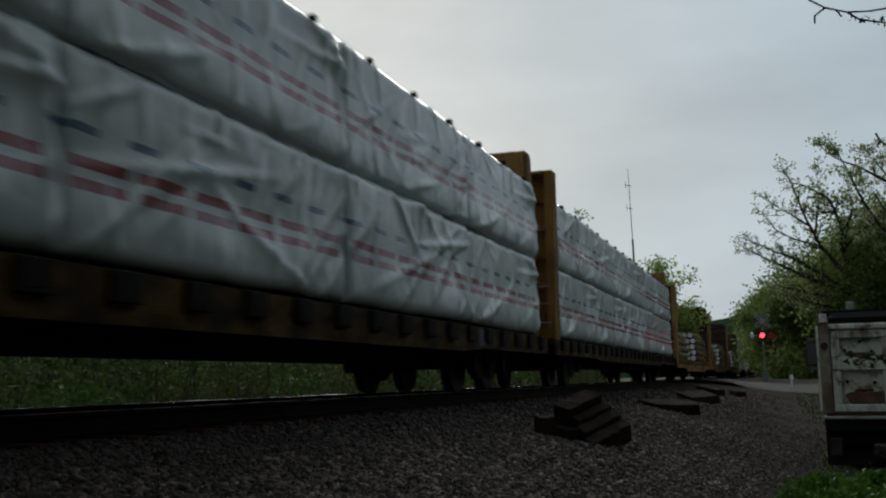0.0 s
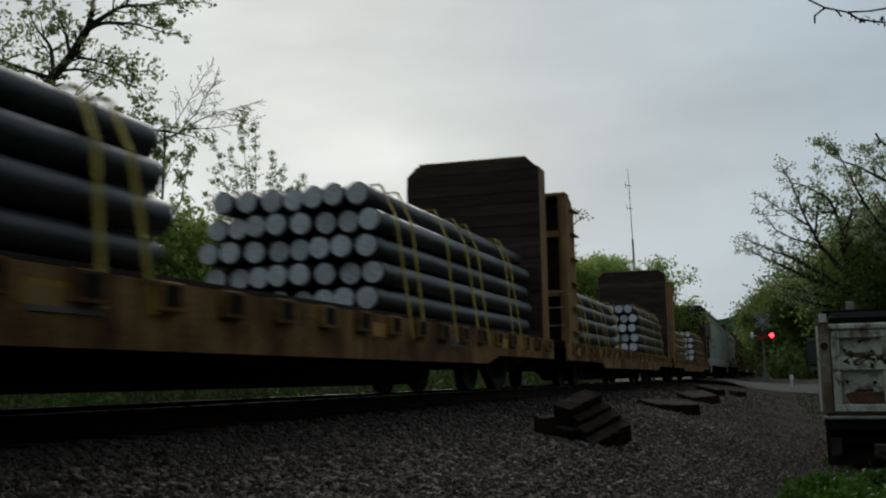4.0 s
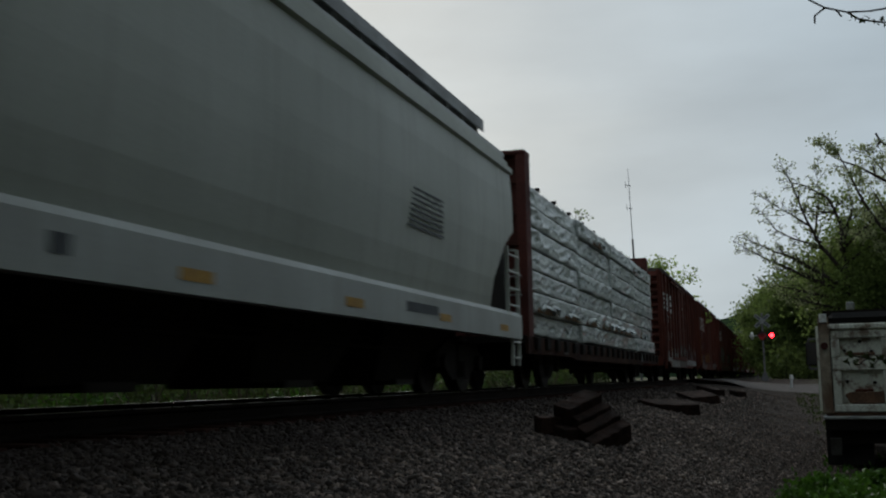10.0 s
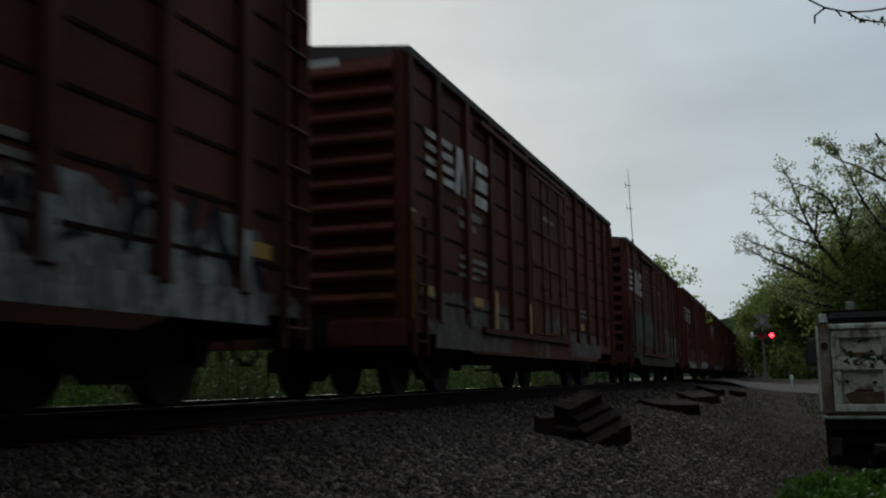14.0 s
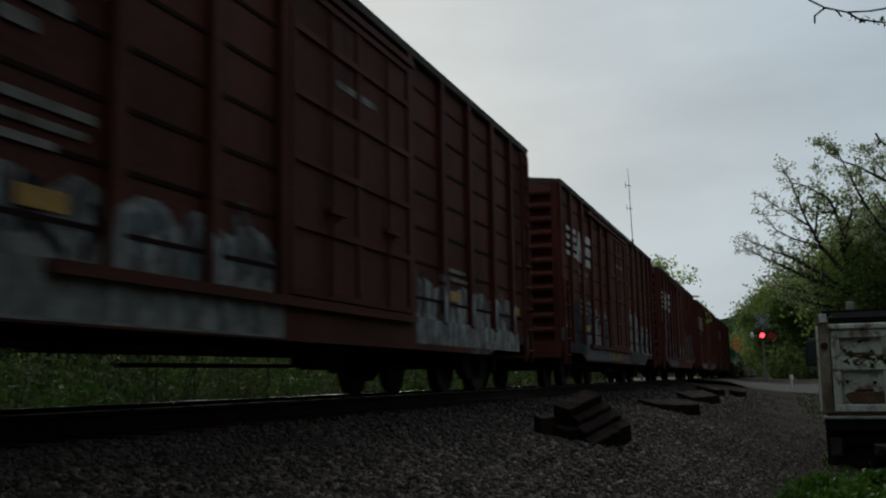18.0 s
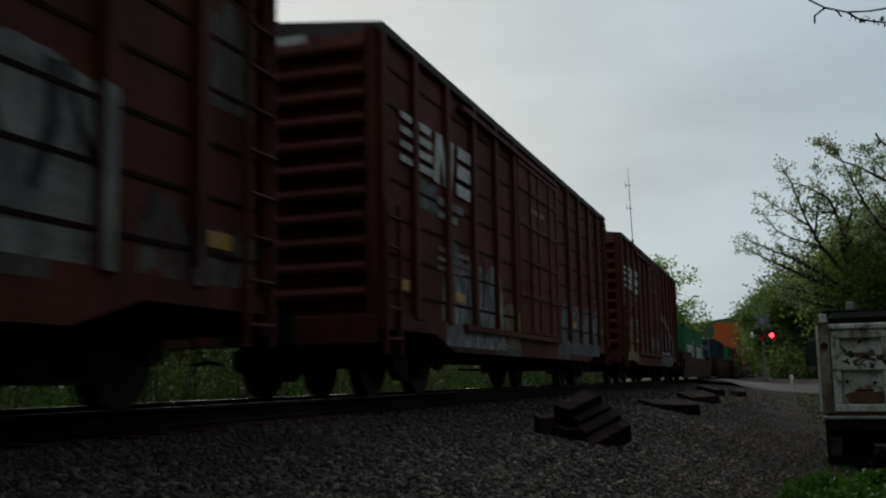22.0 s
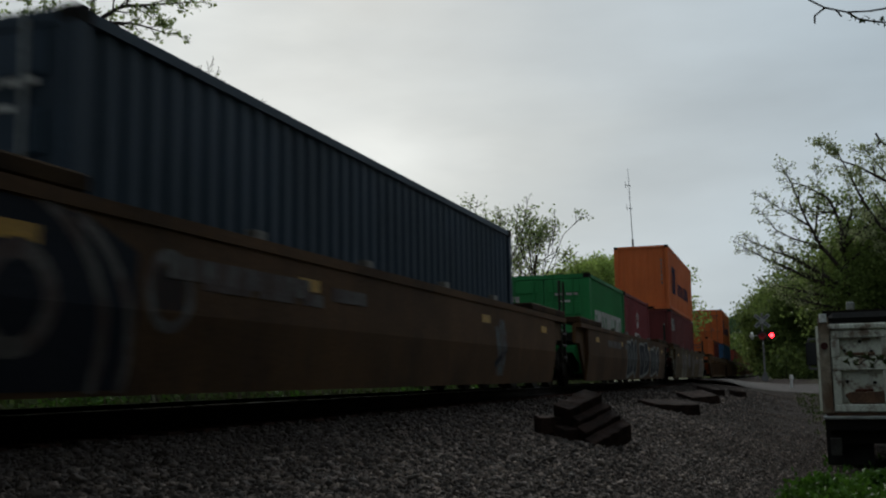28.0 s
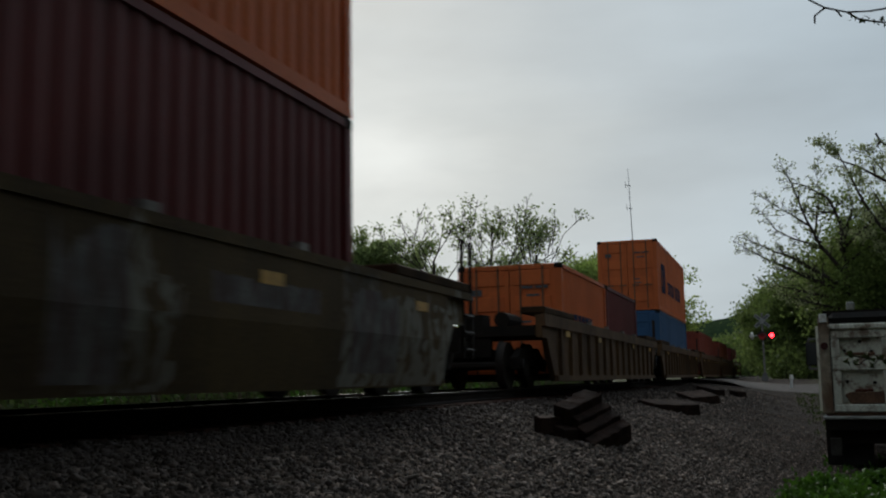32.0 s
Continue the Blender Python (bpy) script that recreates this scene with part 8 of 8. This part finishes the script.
def make_dump_truck():
    x0, y0 = 0.53, 15.0
    gz = float(ground_z(1.7, 17))
    t = thing("dump_truck", "parked white dump truck with a chipped rusty tailgate", "dump truck", at=(x0, y0, gz))
    t.rotation_euler = (0, 0, radians(-2.6))
    b, top, W = -0.33 - gz, 0.87 - gz, 2.42            # tailgate foot and head above the ground
    H = top - b
    gate = part("tailgate", boxes((0.14, W - 0.14, 0.075, 0.10, b, top)), M["truck_white"], t)
    for r in ((0.13, W - 0.13, 0.0, 0.075, top - 0.20, top - 0.09), (0.13, W - 0.13, 0.005, 0.075, 0.23 - gz, 0.41 - gz), (0.13, W - 0.13, 0.0, 0.075, b, -0.23 - gz)):
        part("tailgate_rail", boxes(r), M["truck_white"], gate, bevel=0.012)
    part("top_rail", boxes((0.06, W - 0.06, -0.03, 0.09, top - 0.085, top)), M["truck_white"], gate, bevel=0.02)
    for xa, xb in ((0.13, 0.245), (0.775, 0.92), (1.45, 1.595), (2.125, 2.29)):
        for za, zb in ((-0.23 - gz, 0.23 - gz), (0.41 - gz, top - 0.20)):
            part("tailgate_stile", boxes((xa, xb, 0.003, 0.075, za, zb)), M["truck_white"], gate, bevel=0.008)
    for i in range(3):
        xa = 0.245 + 0.675 * i
        part("rust_ledge", boxes((xa + 0.06, xa + 0.44, 0.045, 0.075, 0.435 - gz, 0.475 - gz)), M["truck_rust"], gate, bevel=0.008)
        bm = bmesh.new()
        prism(bm, [(xa + 0.10, -0.22 - gz), (xa + 0.53, -0.22 - gz), (xa + 0.53, -0.06 - gz), (xa + 0.10, -0.06 - gz), (xa + 0.03, -0.10 - gz)], "y", 0.03, 0.075)
        part("rust_ledge", bm, M["truck_rust"], gate, "flaking rust-red ledge", bevel=0.01)
        part("dirt_heap", boxes((xa + 0.16, xa + 0.40, 0.035, 0.07, -0.058 - gz, -0.02 - gz)), M["rust_red"], gate, bevel=0.012)
        # black discs on the uncut plate paint the shade inside small holes
        for k, (u, w) in enumerate(((0.06, 0.50), (0.40, 0.48), (0.07, 0.08), (0.42, 0.06), (0.26, 0.62))):
            bm = bmesh.new()
            cyl(bm, (xa + u, 0.062, w - gz), (xa + u, 0.076, w - gz), 0.026, 8)
            part("hole", bm, M["black"], gate)
    for s in (0, 1):
        xa = -0.02 if s == 0 else W - 0.12
        part("corner_post", boxes((xa, xa + 0.14, -0.03, 0.14, b - 0.02, top + 0.10)), M["truck_post"], t, bevel=0.012)
        bm = bmesh.new()
        cyl(bm, (xa + 0.07, -0.05, top - 0.30), (xa + 0.07, -0.028, top - 0.30), 0.05, 12)
        part("marker_lamp", bm, M["lens_off"], t)
        xs = 0.0 if s == 0 else W - 0.05
        wall = part("side_wall", boxes((xs, xs + 0.05, 0.14, 4.2, b - 0.02, top + 0.05)), M["truck_white"], t)
        for k in range(5):
            xr = xs - 0.06 if s == 0 else xs + 0.05
            part("side_rib", boxes((xr, xr + 0.06, 0.5 + 0.8 * k, 0.62 + 0.8 * k, b, top)), M["truck_white"], wall)
        part("hinge", boxes((xa + 0.02, xa + 0.12, -0.06, 0.04, top + 0.02, top + 0.14)), M["sign_white"], t, bevel=0.01)
    part("bed_floor", boxes((0.03, W - 0.03, 0.05, 4.2, b - 0.10, b)), M["truck_rust"], t)
    part("sill_lip", boxes((-0.02, W + 0.02, -0.06, 0.10, b - 0.10, b - 0.055)), M["sign_grey"], t, bevel=0.012)
    part("under_rail", boxes((0.0, W, -0.02, 0.14, b - 0.24, b - 0.105)), M["black"], t)
    part("headboard", boxes((0.02, W - 0.02, 4.1, 4.2, b, top + 0.42)), M["black"], t)
    part("tarp_roll", boxes((0.10, W - 0.10, 0.02, 0.30, top + 0.005, top + 0.16)), M["rubber"], t, bevel=0.08)
    part("beacon", boxes((0.42, 0.56, 4.0, 4.14, top + 0.42, top + 0.56)), M["sticker"], t, bevel=0.02)
    for xx in (0.72, 1.5):
        part("chassis_rail", boxes((xx, xx + 0.10, 0.2, 7.2, 0.62, b - 0.12)), M["black"], t)
    part("rear_panel", boxes((0.06, W - 0.06, 0.14, 0.20, 0.42, b - 0.16)), M["black"], t)
    part("bumper_bar", boxes((0.05, 0.20, 0.05, 0.13, 0.26, 0.50)), M["mud_grey"], t, bevel=0.01)
    for s in (0, 1):
        xa = 0.0 if s == 0 else W - 0.62
        part("mud_flap", boxes((xa, xa + 0.6, 0.30, 0.33, 0.12, 0.75)), M["rubber"], t)
        for yy in (1.2, 2.5):
            for q in (0.0, 0.31):
                bm = bmesh.new()
                cyl(bm, (xa + q + 0.01, yy, 0.5), (xa + q + 0.28, yy, 0.5), 0.5, 24)
                wh = part("wheel", bm, M["rubber"], t, bevel=0.0)
                bm = bmesh.new()
                cyl(bm, (xa + q, yy, 0.5), (xa + q + 0.29, yy, 0.5), 0.27, 16)
                part("rim", bm, M["sign_white"], wh)
    cab = part("cab", boxes((0.1, W - 0.1, 4.5, 6.4, 0.7, top + 0.30)), M["truck_white"], t, bevel=0.08)
    part("rear_window", boxes((0.55, W - 0.55, 4.485, 4.498, top - 0.35, top + 0.12)), M["glass"], cab)
    part("bonnet", boxes((0.35, W - 0.35, 6.4, 7.6, 0.7, 1.6)), M["truck_white"], t, bevel=0.1)
    for s in (-1, 1):
        xm = -0.22 if s < 0 else W + 0.22
        m = part("mirror", boxes((xm - 0.11, xm + 0.11, 5.6, 5.68, top - 0.52, top - 0.08)), M["black"], t, bevel=0.02)
        part("mirror_glass", boxes((xm - 0.09, xm + 0.09, 5.590, 5.598, top - 0.50, top - 0.10)), M["glass"], m)
        bm = bmesh.new()
        for zz in (top - 0.58, top - 0.02):
            cyl(bm, (xm - 0.05, 5.64, zz), (xm - s * 0.32, 5.64, zz), 0.022, 6)
        cyl(bm, (xm - 0.05, 5.64, top - 0.58), (xm - 0.05, 5.64, top - 0.02), 0.018, 6)
        part("mirror_bracket", bm, M["mast"], m)
        xa = 0.15 if s < 0 else W - 0.4
        bm = bmesh.new()
        cyl(bm, (xa, 6.5, 0.5), (xa + 0.27, 6.5, 0.5), 0.5, 24)
        wh = part("wheel", bm, M["rubber"], t)


def make_twigs():
    """Thin overhanging twigs close to the path."""
    rng = np.random.default_rng(101)

    def twig(px, py, d, pts, leaves, root, leaf=0.012, name="overhanging_twig", label="thin bare twig with opening buds", category="twig"):
        ang_x, ang_y = (px - 784) / 1795, (441 - py) / 1795
        m = EYE
        o = m @ Vector((ang_x * d, ang_y * d, -d))
        ax, ay = m.to_3x3() @ Vector((1, 0, 0)), m.to_3x3() @ Vector((0, 1, 0))
        k = d / 1795
        t = thing(name, label, category, at=o)
        segs = []
        for line in pts:
            for (a, b), (c, e) in zip(line, line[1:]):
                segs.append((np.array(ax * a * k - ay * b * k), np.array(ax * c * k - ay * e * k), 0.0045, 0.0035))
        far = np.array(Vector(root) - o)
        start = segs[len(pts[0]) - 2][1]
        mid = start * 0.55 + far * 0.45 + np.array((0.06, 0.0, 0.05))
        segs += [(start, mid, 0.006, 0.010), (mid, far, 0.010, 0.016)]
        v, f = frusta(segs, 5)
        part("stem", np_mesh("stem", v, f, M["bark"], True), None, t)
        if leaves:
            cs = [np.array(ax * a * k - ay * b * k) for a, b in leaves]
            v, f = leaf_cloud(rng, cs, 5, (0.008, 0.008, 0.008), leaf)
            part("bud", np_mesh("bud", v, f, M["sprig_leaf"]), None, t)
    twig(1500, 20, 4.2, [[(-72, -22), (-40, -6), (0, 2), (40, 0), (120, -14)], [(-40, -6), (-58, 8), (-58, 22)], [(0, 2), (20, 14), (44, 18), (68, 20)], [(-20, -2), (-10, 10)]], [(10, 14), (44, 18), (60, 21), (30, 14)], (4.55, -2.9, 4.3))
    twig(1558, 250, 4.2, [[(-8, -14), (0, 0), (20, 14)], [(0, 0), (-6, 10)]], [], (4.55, -2.9, 3.6))
    twig(1535, 632, 6.0, [[(-30, -2), (20, 4), (60, 8)], [(20, 4), (10, 16)], [(0, 2), (-14, 14)]], [(-30, -4), (-18, 8), (-4, -4), (10, 14), (22, 0), (34, 10), (-34, 10), (6, 4)], (1.9, 6.0, -1.22), 0.022, "sapling", "thin dark-leaved sapling by the parked truck", "sapling")


# ---- build ----
make_ground()
make_track()
make_road()
make_train()
make_hills()
make_trees()
make_mast()
make_signal()
make_markers()
make_old_ties()
make_dump_truck()
make_twigs()
make_stones()


def motions():
    """The train runs at one speed; its wheels turn while they pass; the crossing lamps flash in turn."""
    for ob, s, z in RIDERS:
        walk(ob, [(t, pose(TRACK_X, s - SPEED * (t - 15), z)) for t in (0, 16, 32)])
        for w in [c for c in ob.children if c.name.startswith("wheelset")]:
            x, y, zz = w.location
            t0, t1 = [min(max(15 + (s + y - far) / SPEED, 0), 32) for far in (48, -4)]
            rows = [(0, pose(x, y, zz))]
            n = int((t1 - t0) / 0.05)
            if n < 2:
                rows.append((32, pose(x, y, zz)))
                walk(w, rows)
                continue
            turn = math.degrees(SPEED * 0.05 / 0.457)
            if t0 > 0.05:
                rows.append((t0 - 0.034, pose(x, y, zz)))
            rows += [(t0 + 0.05 * k, pose(x, y, zz, turn * k)) for k in range(1 if t0 <= 0.05 else 0, n + 1)]
            if t0 + 0.05 * n < 31.9:
                rows += [(t0 + 0.05 * n + 0.05, pose(x, y, zz, turn * n)), (32, pose(x, y, zz, turn * n))]
            walk(w, rows)
    half, start = 0.7443, 0.52
    for lens, k in BLINK:
        x, y, z = lens.location
        a = 180.0 if k == 1 else 0.0                      # at 0 s the second lamp is dark
        rows = [(0, pose(x, y, z, 0, 0, a))]
        i = 0
        while start + half * i < 32:
            t = start + half * i
            rows.append((t - 0.05, pose(x, y, z, 0, 0, a)))
            rows += [(t - 0.05 + q / 30, pose(x, y, z, 0, 0, a + 60 * q)) for q in (1, 2, 3)]
            a += 180.0
            i += 1
        rows.append((32, pose(x, y, z, 0, 0, a)))
        walk(lens, [r for r in rows if r[0] <= 32])


motions()
